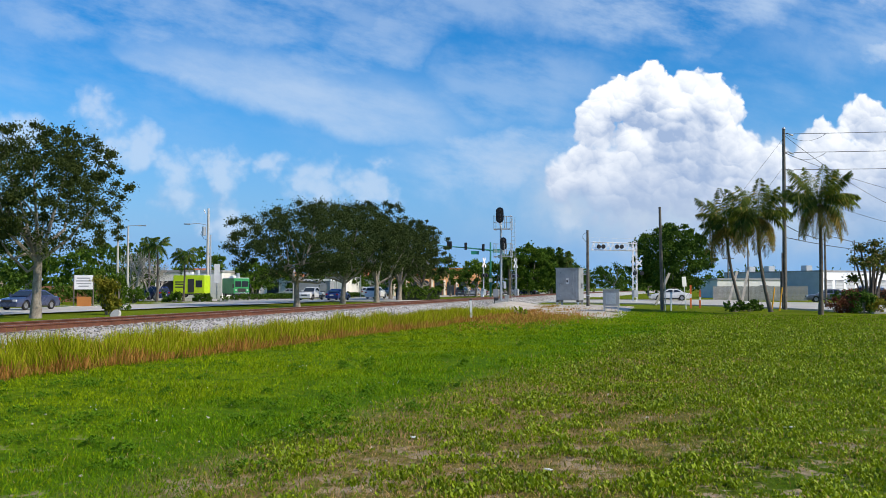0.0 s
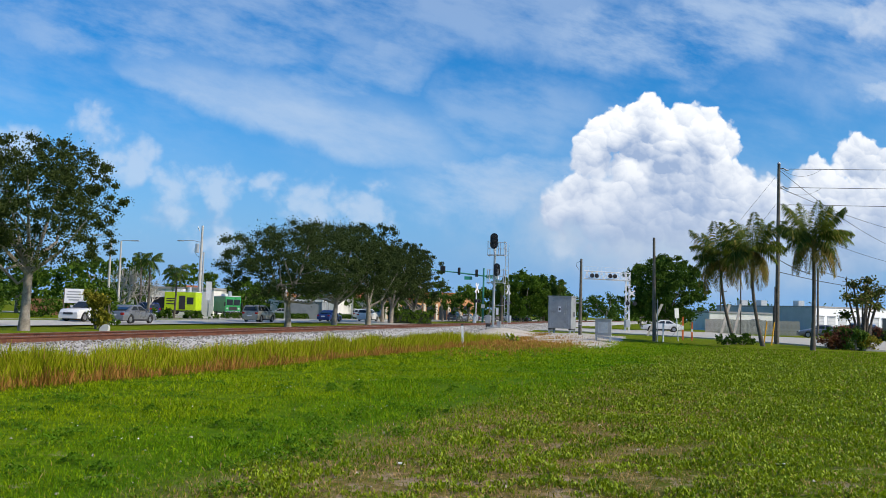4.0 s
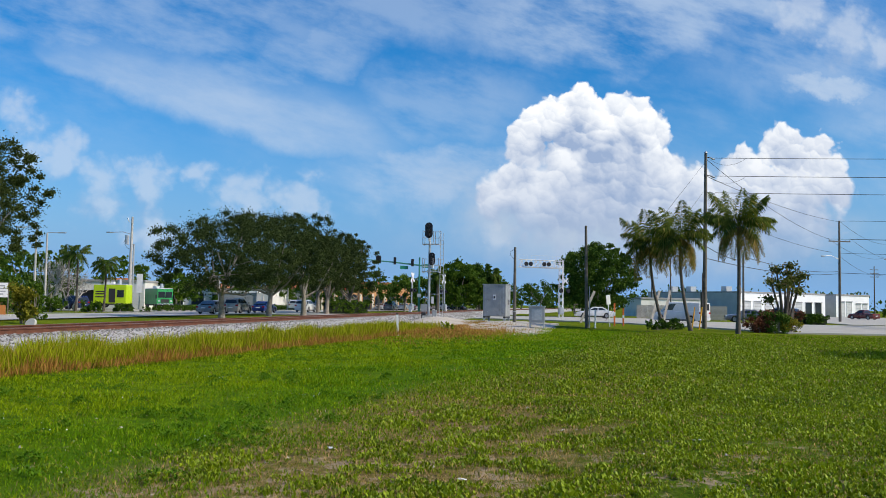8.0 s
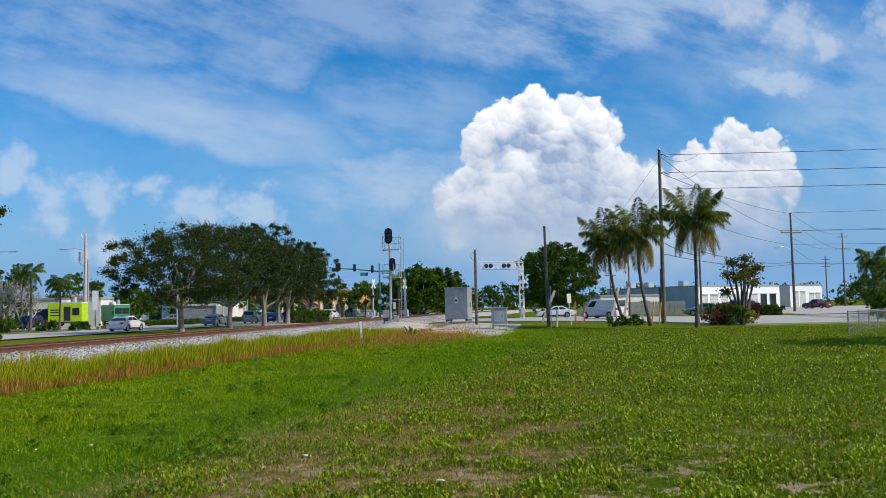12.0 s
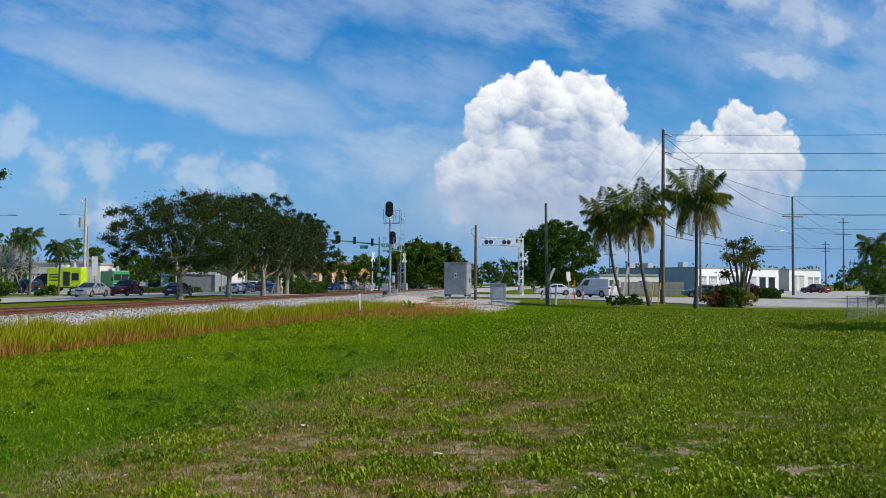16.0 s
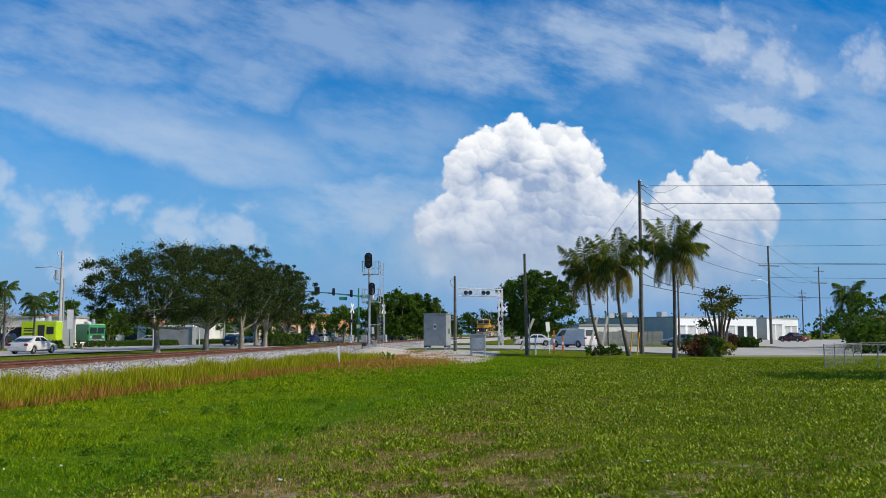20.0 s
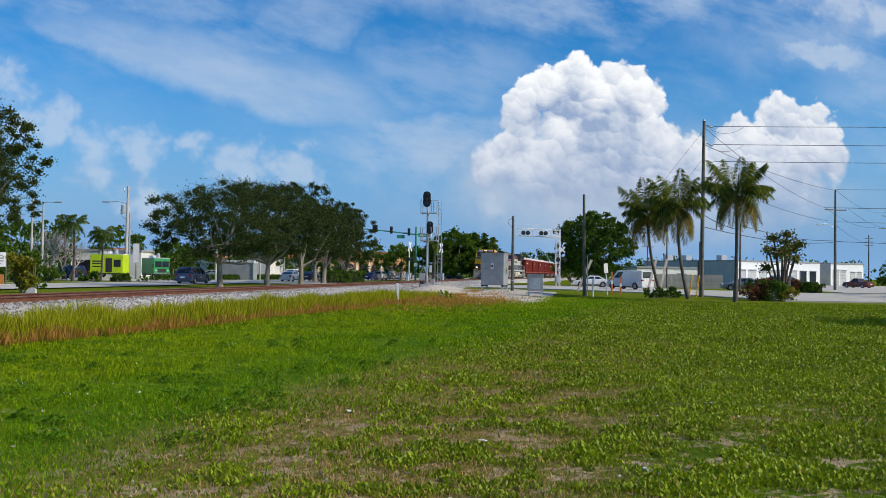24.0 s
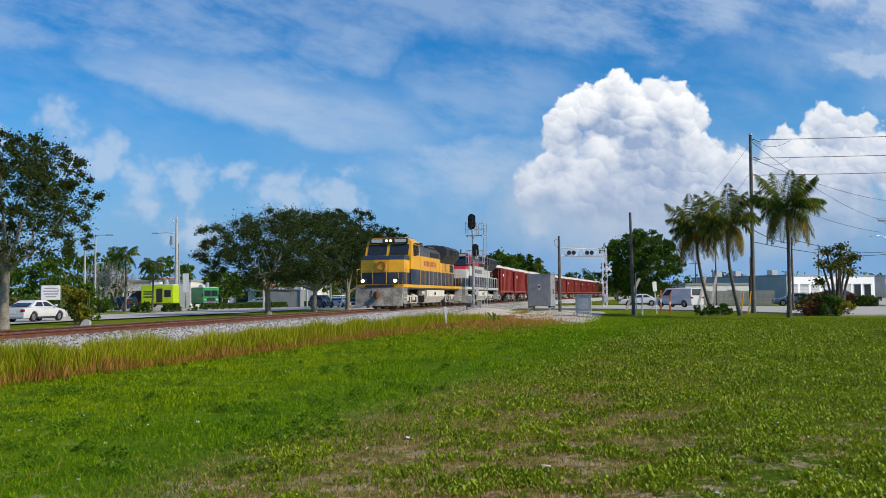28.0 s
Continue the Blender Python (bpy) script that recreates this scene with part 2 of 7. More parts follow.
def space(nt):
    return nt.nodes.new("ShaderNodeTexCoord").outputs["Object"]


def world_space(nt):
    return nt.nodes.new("ShaderNodeNewGeometry").outputs["Position"]


def bump(nt, bsdf, height, strength=0.3, distance=0.02):
    b = nt.nodes.new("ShaderNodeBump")
    b.inputs["Strength"].default_value, b.inputs["Distance"].default_value = strength, distance
    wire(nt, height, b, "Height")
    nt.links.new(b.outputs[0], bsdf.inputs["Normal"])


def surface(name, a, b, scale=3.0, rough=0.6, metal=0.0, relief=0.2, fine=40.0, grime=None, world=False):
    """A worn surface: two colours mixed by grain at two scales, with fine relief."""
    mat, nt, bs = material(name)
    p = world_space(nt) if world else space(nt)
    n1, n2 = noise_of(nt, p, scale, 5.0), noise_of(nt, p, fine, 4.0)
    f = ramp01(nt, mth(nt, "MULTIPLY_ADD", n2.outputs["Fac"], 0.45, mth(nt, "MULTIPLY", n1.outputs["Fac"], 0.75)), 0.42, 0.80)
    col = mixc(nt, f, a, b)
    if grime:
        g = noise_of(nt, p, scale * 0.6, 6.0, 0.65)
        col = mixc(nt, mth(nt, "MULTIPLY", ramp01(nt, g.outputs["Fac"], 0.52, 0.72), 0.7), col, grime)
    wire(nt, col, bs, "Base Color")
    wire(nt, mth(nt, "MULTIPLY_ADD", n1.outputs["Fac"], 0.25, rough - 0.12), bs, "Roughness")
    bs.inputs["Metallic"].default_value = metal
    if relief:
        bump(nt, bs, n2.outputs["Fac"], relief, 0.01)
    return mat


def paint(name, c, rough=0.35, coat=0.0, grime=None, metal=0.0):
    d = tuple(v * 0.82 for v in c)
    mat = surface(name, c, d, 1.3, rough, metal, 0.04, 60.0, grime)
    bs = mat.node_tree.nodes["Principled BSDF"]
    bs.inputs["Coat Weight"].default_value = coat
    return mat


def foliage(name, dark, light, dry=None, share=0.1, through=0.35, rough=0.75, spec=0.08):
    """Leaves: each one its own shade, light passing through."""
    mat, nt, bs = material(name)
    geo = nt.nodes.new("ShaderNodeNewGeometry")
    r = geo.outputs["Random Per Island"]
    big = noise_of(nt, geo.outputs["Position"], 0.55, 3.0).outputs["Fac"]
    col = mixc(nt, mth(nt, "MULTIPLY_ADD", r, 0.7, mth(nt, "MULTIPLY_ADD", big, 0.8, -0.25), clamp=True), dark, light)
    if dry:
        col = mixc(nt, ramp01(nt, mth(nt, "FRACT", mth(nt, "MULTIPLY", r, 17.3)), 1 - share, 1 - share + 0.02), col, dry)
    wire(nt, col, bs, "Base Color")
    bs.inputs["Roughness"].default_value = rough
    bs.inputs["Specular IOR Level"].default_value = spec
    tr = nt.nodes.new("ShaderNodeBsdfTranslucent")
    wire(nt, col, tr, 0)
    mix = nt.nodes.new("ShaderNodeMixShader")
    wire(nt, through, mix, 0), wire(nt, bs.outputs[0], mix, 1), wire(nt, tr.outputs[0], mix, 2)
    wire(nt, mix.outputs[0], nt.nodes["Material Output"], 0)
    return mat


def glow(name, c, strength):
    mat, nt, bs = material(name)
    wire(nt, (*c, 1), bs, "Base Color"), wire(nt, (*c, 1), bs, "Emission Color")
    bs.inputs["Emission Strength"].default_value = strength
    return mat


def glassy(name, c=(.02, .025, .03), rough=0.05):
    mat, nt, bs = material(name)
    n = noise_of(nt, space(nt), 2.0)
    wire(nt, mixc(nt, n.outputs["Fac"], c, tuple(v * 1.6 for v in c)), bs, "Base Color")
    bs.inputs["Roughness"].default_value = rough
    bs.inputs["IOR"].default_value = 1.52
    return mat


def ground_material():
    """Mown grass over sand: greens that vary by patch, worn sandy spots near the path, drier turf further off."""
    mat, nt, bs = material("turf")
    p = world_space(nt)
    n1, n2, n3 = noise_of(nt, p, 0.22, 4.0), noise_of(nt, p, 1.7, 6.0, 0.68), noise_of(nt, p, 11.0, 4.0, 0.7)
    green = mixc(nt, ramp01(nt, n2.outputs["Fac"], 0.30, 0.75), (.048, .098, .004), (.100, .172, .005))
    green = mixc(nt, ramp01(nt, n1.outputs["Fac"], 0.40, 0.66), green, (.110, .165, .006))
    sep = nt.nodes.new("ShaderNodeSeparateXYZ")
    wire(nt, p, sep, 0)
    # lusher grass in a wedge along the railway, deepest green at its outer side
    across = mth(nt, "ADD", mth(nt, "MULTIPLY", mth(nt, "ADD", sep.outputs[0], 1.9), -0.9731), mth(nt, "MULTIPLY", mth(nt, "ADD", sep.outputs[1], -58.7), 0.2306))
    along = mth(nt, "ADD", mth(nt, "MULTIPLY", mth(nt, "ADD", sep.outputs[0], 1.9), 0.2306), mth(nt, "MULTIPLY", mth(nt, "ADD", sep.outputs[1], -58.7), 0.9731))
    wedge = mth(nt, "ADD", across, mth(nt, "MULTIPLY_ADD", along, 0.12, 18.3))
    lush = ramp01(nt, mth(nt, "ADD", wedge, mth(nt, "MULTIPLY_ADD", n2.outputs["Fac"], 3.0, -1.5)), -0.9, 1.2)
    bright = mixc(nt, ramp01(nt, n2.outputs["Fac"], 0.36, 0.62), (.060, .130, .004), (.170, .260, .005))
    bright = mixc(nt, mth(nt, "MULTIPLY", ramp01(nt, wedge, 4.6, 1.2), 0.85), bright, (.070, .160, .005))
    green = mixc(nt, mth(nt, "MULTIPLY", lush, ramp01(nt, sep.outputs[1], 72.0, 56.0)), green, bright)
    near = ramp01(nt, sep.outputs[1], 17.0, 6.0)
    bare = ramp01(nt, mth(nt, "SUBTRACT", mth(nt, "ADD", n2.outputs["Fac"], mth(nt, "MULTIPLY_ADD", near, 0.17, mth(nt, "MULTIPLY", n1.outputs["Fac"], 0.22))), mth(nt, "MULTIPLY", lush, 0.10)), 0.71, 0.84)
    green = mixc(nt, mth(nt, "MULTIPLY", ramp01(nt, sep.outputs[1], 33.0, 46.0), mth(nt, "MULTIPLY_ADD", n2.outputs["Fac"], 0.8, 0.3, clamp=True)), green, (.185, .225, .008))
    # dry, trodden band at the edge of the lush grass
    band = mth(nt, "MULTIPLY", mth(nt, "MULTIPLY", ramp01(nt, wedge, -4.2, -1.6), ramp01(nt, wedge, 1.9, 0.4)), ramp01(nt, sep.outputs[1], 30.0, 13.0))
    n4 = noise_of(nt, p, 4.5, 7.0, 0.72)
    green = mixc(nt, mth(nt, "MULTIPLY", band, ramp01(nt, n4.outputs["Fac"], 0.26, 0.54)), green, (.235, .165, .060))
    bare = mth(nt, "MULTIPLY", ramp01(nt, mth(nt, "ADD", mth(nt, "MULTIPLY", n4.outputs["Fac"], 0.75), mth(nt, "MULTIPLY", n2.outputs["Fac"], 0.45)), 0.585, 0.66), mth(nt, "ADD", bare, mth(nt, "MULTIPLY", band, 0.55), clamp=True))
    sand = mixc(nt, n3.outputs["Fac"], (.29, .185, .105), (.60, .48, .35))
    col = mixc(nt, mth(nt, "MULTIPLY", bare, mth(nt, "MULTIPLY_ADD", near, 0.94, 0.03)), green, sand)
    # fine dark flecks put the shade between leaves into the turf's colour
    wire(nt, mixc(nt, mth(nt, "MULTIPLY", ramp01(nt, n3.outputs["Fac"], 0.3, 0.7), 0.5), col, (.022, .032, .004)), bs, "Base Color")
    bs.inputs["Roughness"].default_value = 0.95
    bs.inputs["Specular IOR Level"].default_value = 0.02
    bump(nt, bs, n3.outputs["Fac"], 0.7, 0.06)
    return mat


M = dict(
    turf=ground_material(),
    asphalt=surface("asphalt", (.39, .365, .31), (.49, .46, .40), 0.5, 0.85, 0, 0.3, 30.0, world=True),
    concrete=surface("concrete", (.42, .41, .38), (.56, .54, .50), 1.2, 0.85, 0, 0.2, 25.0, (.25, .24, .21)),
    pole_concrete=surface("pole_concrete", (.40, .385, .35), (.52, .50, .46), 2.0, 0.8, 0, 0.2, 30.0),
    gravel=surface("gravel", (.27, .26, .245), (.50, .48, .45), 6.0, 0.9, 0, 0.8, 14.0, world=True),
    limestone=surface("limestone", (.36, .31, .24), (.56, .50, .41), 1.6, 0.9, 0, 0.7, 9.0, world=True),
    rust=surface("rust", (.10, .035, .018), (.19, .075, .04), 3.0, 0.8, 0.2, 0.4, 50.0),
    rail_top=surface("rail_top", (.32, .29, .27), (.45, .42, .40), 2.0, 0.35, 0.8, 0.1),
    tie=surface("tie_wood", (.09, .06, .04), (.18, .13, .09), 3.0, 0.9, 0, 0.5, 22.0),
    bark=surface("bark", (.17, .14, .11), (.34, .30, .25), 3.0, 0.9, 0, 0.8, 18.0),
    palm_bark=surface("palm_bark", (.065, .053, .042), (.15, .125, .10), 4.0, 0.9, 0, 0.8, 20.0),
    pole_wood=surface("pole_wood", (.085, .075, .060), (.18, .16, .13), 4.0, 0.9, 0, 0.5, 30.0),
    galv=surface("galvanized", (.40, .42, .43), (.56, .58, .59), 4.0, 0.45, 0.6, 0.1),
    alu=surface("aluminium_sheet", (.33, .335, .33), (.43, .435, .43), 2.0, 0.5, 0.35, 0.08, 40.0, (.25, .24, .22)),
    steel_dark=surface("dark_steel", (.03, .03, .032), (.07, .068, .066), 4.0, 0.6, 0.3, 0.2),
    black=surface("black_enamel", (.008, .008, .01), (.018, .018, .02), 3.0, 0.5, 0, 0.05),
    rubber=surface("rubber", (.012, .012, .012), (.028, .027, .026), 5.0, 0.85),
    chrome=surface("bright_metal", (.55, .55, .56), (.68, .68, .69), 4.0, 0.25, 0.9, 0.02),
    glass=glassy("dark_glass"),
    white=paint("white_paint", (.84, .84, .83), 0.5, 0, (.7, .69, .66)),
    sign_white=paint("sign_white", (.80, .80, .80), 0.45),
    orange=paint("orange_plastic", (.75, .17, .03), 0.5),
    teal=paint("green_steel", (.05, .27, .20), 0.5),
    sign_green=paint("sign_green", (.02, .25, .16), 0.4),
    oak=foliage("oak_leaves", (.015, .028, .008), (.082, .112, .030), None, 0.1, 0.2),
    oak_near=foliage("oak_leaves_near", (.020, .034, .008), (.085, .110, .026), None, 0.1, 0.25),
    fresh=foliage("fresh_leaves", (.035, .085, .008), (.135, .220, .022), None, 0.1, 0.3),
    deep=foliage("deep_leaves", (.022, .056, .007), (.105, .180, .022), None, 0.1, 0.25),
    feather=foliage("feather_leaflets", (.030, .070, .010), (.120, .190, .030), (.30, .28, .08), 0.08, 0.3),
    palm=foliage("palm_leaflets", (.026, .050, .008), (.180, .230, .030), (.42, .34, .08), 0.08, 0.3),
    old_palm=foliage("yellowed_leaflets", (.10, .075, .020), (.42, .30, .075), (.10, .14, .02), 0.25, 0.3),
    weed=foliage("weed_leaves", (.070, .125, .003), (.370, .460, .006), (.34, .26, .07), 0.06, 0.3, 0.55, 0.28),
    lawn=foliage("lawn_blades", (.095, .165, .003), (.380, .480, .005), (.30, .25, .08), 0.04, 0.35),
    tall_green=foliage("tall_grass_tops", (.22, .26, .006), (.46, .47, .016), (.42, .28, .05), 0.14, 0.4),
    tall_dry=foliage("tall_grass_stems", (.30, .135, .03), (.60, .31, .085), (.32, .31, .02), 0.22, 0.4),
    croton=foliage("yellow_leaves", (.07, .10, .012), (.34, .29, .03), None, 0.1, 0.35),
    red_leaf=foliage("russet_leaves", (.10, .03, .02), (.22, .10, .05), None, 0.1, 0.3),
)


# ---- building helpers ----
def add_mesh(name, verts, faces, mat):
    """A mesh object from arrays of corners and equal-sided faces."""
    me = bpy.data.meshes.new(name)
    verts, faces = np.asarray(verts, np.float32), np.asarray(faces, np.int32)
    n, k = faces.shape
    me.vertices.add(len(verts)), me.loops.add(n * k), me.polygons.add(n)
    me.vertices.foreach_set("co", verts.ravel()), me.loops.foreach_set("vertex_index", faces.ravel())
    me.polygons.foreach_set("loop_start", np.arange(0, n * k, k, dtype=np.int32))
    me.polygons.foreach_set("loop_total", np.full(n, k, np.int32))
    me.update(calc_edges=True)
    me.materials.append(mat)
    return new(name, me)


def part(name, bm, mat, parent=None, label="", smooth=False):
    """Link a bmesh as one mesh object under a thing or a part."""
    me = bpy.data.meshes.new(name)
    bmesh.ops.recalc_face_normals(bm, faces=bm.faces)
    bm.to_mesh(me)
    bm.free()
    me.materials.append(mat)
    if smooth:
        me.polygons.foreach_set("use_smooth", [True] * len(me.polygons))
        me.set_sharp_from_angle(angle=radians(40))
    ob = new(name, me)
    ob.parent = parent
    if label:
        ob["label"] = label
    return ob


def twin(ob, m, parent=None):
    """Another part on the same mesh."""
    o = ob.copy()
    scene.collection.objects.link(o)
    o.parent = parent or ob.parent
    o.matrix_basis = m
    return o


def thing(name, label, category, m=None, group=""):
    ob = new(name)
    ob.empty_display_size = 0.3
    if m is not None:
        ob.matrix_basis = m
    return tagged(ob, label, category, group)


def box(bm, x0, x1, y0, y1, z0, z1, bevel=0.0):
    vs = [bm.verts.new(c) for c in ((x0, y0, z0), (x1, y0, z0), (x1, y1, z0), (x0, y1, z0), (x0, y0, z1), (x1, y0, z1), (x1, y1, z1), (x0, y1, z1))]
    fs = [bm.faces.new([vs[i] for i in q]) for q in ((3, 2, 1, 0), (4, 5, 6, 7), (0, 1, 5, 4), (1, 2, 6, 5), (2, 3, 7, 6), (3, 0, 4, 7))]
    if bevel:
        es = list({e for f in fs for e in f.edges})
        bmesh.ops.bevel(bm, geom=es, offset=bevel, segments=2, affect="EDGES", clamp_overlap=True)
    return bm


def loft(bm, rings, closed=True, caps=True):
    rows = [[bm.verts.new(c) for c in ring] for ring in rings]
    n = len(rows[0])
    for a, b in zip(rows, rows[1:]):
        for i in range(n if closed else n - 1):
            j = (i + 1) % n
            bm.faces.new((a[i], a[j], b[j], b[i]))
    if caps and closed:
        bm.faces.new(rows[0][::-1]), bm.faces.new(rows[-1])
    return bm


def tube(bm, pts, radii, seg=8):
    """A round rod along points."""
    pts = [Vector(p) for p in pts]
    if isinstance(radii, (int, float)):
        radii = [radii] * len(pts)
    rings = []
    for i, p in enumerate(pts):
        d = (pts[min(i + 1, len(pts) - 1)] - pts[max(i - 1, 0)]).normalized()
        a = d.cross(Vector((0, 0, 1)) if abs(d.z) < 0.95 else Vector((0, 1, 0))).normalized()
        b = d.cross(a)
        rings.append([p + (a * math.cos(k) + b * math.sin(k)) * radii[i] for k in (2 * math.pi * j / seg for j in range(seg))])
    return loft(bm, rings)


def B(*args, **kw):
    return box(bmesh.new(), *args, **kw)


def T(*args, **kw):
    return tube(bmesh.new(), *args, **kw)


# ---- plan: the line of the railway; s runs along it away from the viewer, n to its left ----
U0, C0, HEADING = radians(13.33), (-1.9, 58.7), 13.33
_line = []


def _lay_line():
    x, y = C0
    for i in range(0, 901):
        a = U0 + radians(3.5) * min(max((i - 50) / 60, 0), 1)
        _line.append((x, y, a))
        x, y = x + math.sin(a), y + math.cos(a)


_lay_line()


def trk(s, n=0.0, z=0.0, turn=0.0):
    """The pose at s along the line and n to its left: local y runs along the line, local x to its right."""
    if s <= 0:
        a, x, y = U0, C0[0] + s * math.sin(U0), C0[1] + s * math.cos(U0)
    else:
        i = min(int(s), 899)
        x, y, a = _line[i]
        x, y = x + (s - i) * math.sin(a), y + (s - i) * math.cos(a)
    return pose(x - n * math.cos(a), y + n * math.sin(a), z, 0, 0, -math.degrees(a) + turn)


def tp(s, n=0.0, z=0.0):
    return trk(s, n, z).translation


# ---- ground ----
def line_n(x, y):
    """Distance to the left of the straight part of the railway, and the way along it."""
    dx, dy = x - C0[0], y - C0[1]
    return -dx * math.cos(U0) + dy * math.sin(U0), dx * math.sin(U0) + dy * math.cos(U0)


def ground_z(x, y):
    n, s = line_n(x, y)
    z = 0.05 * noise.noise((x * 0.12, y * 0.12, 0)) + 0.03 * noise.noise((x * 0.5, y * 0.5, 3))
    if s < 120:
        z += 0.20 * max(0.0, 1 - max(abs(n) - 2.0, 0) / 1.2)
        if -14 < n < 0 and 4 < s < 34:
            z += 0.16 * min(1, (s - 4) / 6, (34 - s) / 6, (n + 14) / 4)
    return z


def build_ground():
    def steps(lo, hi, fine, grow):
        v, d = [0.0], fine
        while v[-1] < hi:
            v.append(v[-1] + d)
            if v[-1] > 60:
                d *= grow
        w, d = [0.0], fine
        while w[-1] > lo:
            w.append(w[-1] - d)
            if w[-1] < -45:
                d *= grow
        return np.array(sorted(set(v + w)))
    xs, ys = steps(-2600, 2600, 1.0, 1.25), steps(-400, 3200, 1.0, 1.25)
    verts = [(x, y, ground_z(x, y) if abs(x) < 200 and -60 < y < 260 else 0.0) for y in ys for x in xs]
    nx = len(xs)
    idx = np.arange(len(verts)).reshape(len(ys), nx)
    faces = np.stack([idx[:-1, :-1], idx[:-1, 1:], idx[1:, 1:], idx[1:, :-1]], -1).reshape(-1, 4)
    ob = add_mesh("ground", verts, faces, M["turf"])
    ob.data.polygons.foreach_set("use_smooth", [True] * len(ob.data.polygons))
    tagged(ob, "flat grassy field with worn sandy spots", "ground", kind="structure")


build_ground()


def sheet_between(name, label, mat, stations, a, b, za, zb=None, kind="structure", cat=""):
    """A strip along the railway between two distances, slightly above the ground."""
    bm = bmesh.new()
    rows = [[bm.verts.new(tp(s, a, za)), bm.verts.new(tp(s, b, za if zb is None else zb))] for s in stations]
    for p, q in zip(rows, rows[1:]):
        bm.faces.new((p[0], q[0], q[1], p[1]))
    ob = part(name, bm, mat)
    return tagged(ob, label, cat, kind=kind)


def flat(name, label, cat, mat, outline, z, depth=0.12):
    bm = bmesh.new()
    top = [bm.verts.new((x, y, z)) for x, y in outline]
    low = [bm.verts.new((x, y, z - depth)) for x, y in outline]
    bm.faces.new(top)
    for i in range(len(top)):
        j = (i + 1) % len(top)
        bm.faces.new((top[i], low[i], low[j], top[j]))
    return tagged(part(name, bm, mat), label, cat, kind="structure")


S_ALL = [-160, -80, -40, 0, 40, 60, 80, 100, 130, 160, 220, 300, 420]
sheet_between("road", "pale grey asphalt avenue beside the railway", M["asphalt"], S_ALL, 22.3, 33.5, 0.10, 0.10, cat="road")
sheet_between("pavement", "pale concrete kerb strip along the avenue", M["concrete"], S_ALL, 33.5, 34.0, 0.20, 0.20, cat="kerb")
cross = [(-60, 120), (-8, 108), (10, 102), (17, 97), (22, 90), (26, 79), (27.6, 66), (27.8, 58.6), (38, 57.4), (95, 55), (95, 73), (60, 84), (44, 91), (36, 104), (37, 122), (9, 123), (-60, 138)]
flat("parking_lot", "worn asphalt yard before the white workshops", "yard", M["asphalt"], [(52, 95), (66, 92), (72, 100), (135, 118), (125, 200), (80, 189), (60, 130)], 0.085)
flat("road_crossing", "pale grey asphalt street that crosses the railway", "road", M["asphalt"], cross, 0.095)


# ---- railway ----
def build_track():
    track = tagged(thing("railway_track", "single railway track on grey stone ballast", "railway track"), kind="structure")
    stations = [s for s in range(-90, 140, 6)] + list(range(140, 890, 20))
    bm = bmesh.new()
    prof = ((5.0, -.02), (4.2, .14), (2.1, .62), (1.0, .645), (.6, .62), (-.6, .62), (-1.0, .645), (-1.6, .62), (-2.7, .28), (-3.4, -.05))
    rings = []
    for s in stations:
        rings.append([tp(s, n, z + 0.03 * noise.noise((s * 0.3, n, 1))) for n, z in prof])
    loft(bm, rings, closed=False)
    part("ballast", bm, M["gravel"], track, "grey crushed stone bed")
    bm = bmesh.new()
    loft(bm, [[tp(s, a, .652 + .012 * noise.noise((s * 2.1, a * 3, 2))) for a in (.98, .5, 0, -.5, -.98)] for s in stations], closed=False)
    part("stained_bed", bm, M["rust_stone"], track, "rust-stained stone between the rails")
    for side in (-1, 1):
        n0 = side * 0.7535
        for name, mat, prof in (("rail", M["rust"], ((-.07, .63), (-.07, .65), (-.012, .67), (-.012, .755), (-.036, .765), (-.036, .797), (.036, .797), (.036, .765), (.012, .755), (.012, .67), (.07, .65), (.07, .63))),
                                ("rail_head", M["rail_top"], ((-.026, .797), (-.026, .801), (.026, .801), (.026, .797)))):
            bm = bmesh.new()
            loft(bm, [[tp(s, n0 + a, z) for a, z in prof] for s in stations])
            part(name, bm, mat, track)
    tie = part("tie", B(-1.3, 1.3, -.11, .11, .46, .655, bevel=.012), M["tie"], track)
    tie.matrix_basis = trk(-62)
    for i in range(1, 290):
        twin(tie, trk(-62 + i * 0.56))
    return track


def rocks(name, label, mat, places, sizes, rng, parent=None):
    """Loose angular stones."""
    base = np.array([(1, 0, 0), (-1, 0, 0), (0, 1, 0), (0, -1, 0), (0, 0, .8), (0, 0, -.8)], float)
    tri = np.array([(0, 2, 4), (2, 1, 4), (1, 3, 4), (3, 0, 4), (2, 0, 5), (1, 2, 5), (3, 1, 5), (0, 3, 5)])
    n = len(places)
    a = rng.uniform(0, 6.28, n)
    v = base[None] * rng.uniform(.6, 1.25, (n, 6, 1)) * sizes[:, None, None]
    x = v[..., 0] * np.cos(a)[:, None] - v[..., 1] * np.sin(a)[:, None]
    y = v[..., 0] * np.sin(a)[:, None] + v[..., 1] * np.cos(a)[:, None]
    v = np.stack([x, y, v[..., 2] + x * .3], -1) + places[:, None]
    f = tri[None] + (np.arange(n) * 6)[:, None, None]
    ob = add_mesh(name, v.reshape(-1, 3), f.reshape(-1, 3), mat)
    tagged(ob, label, "stones", kind="stuff")
    ob.parent = parent
    return ob


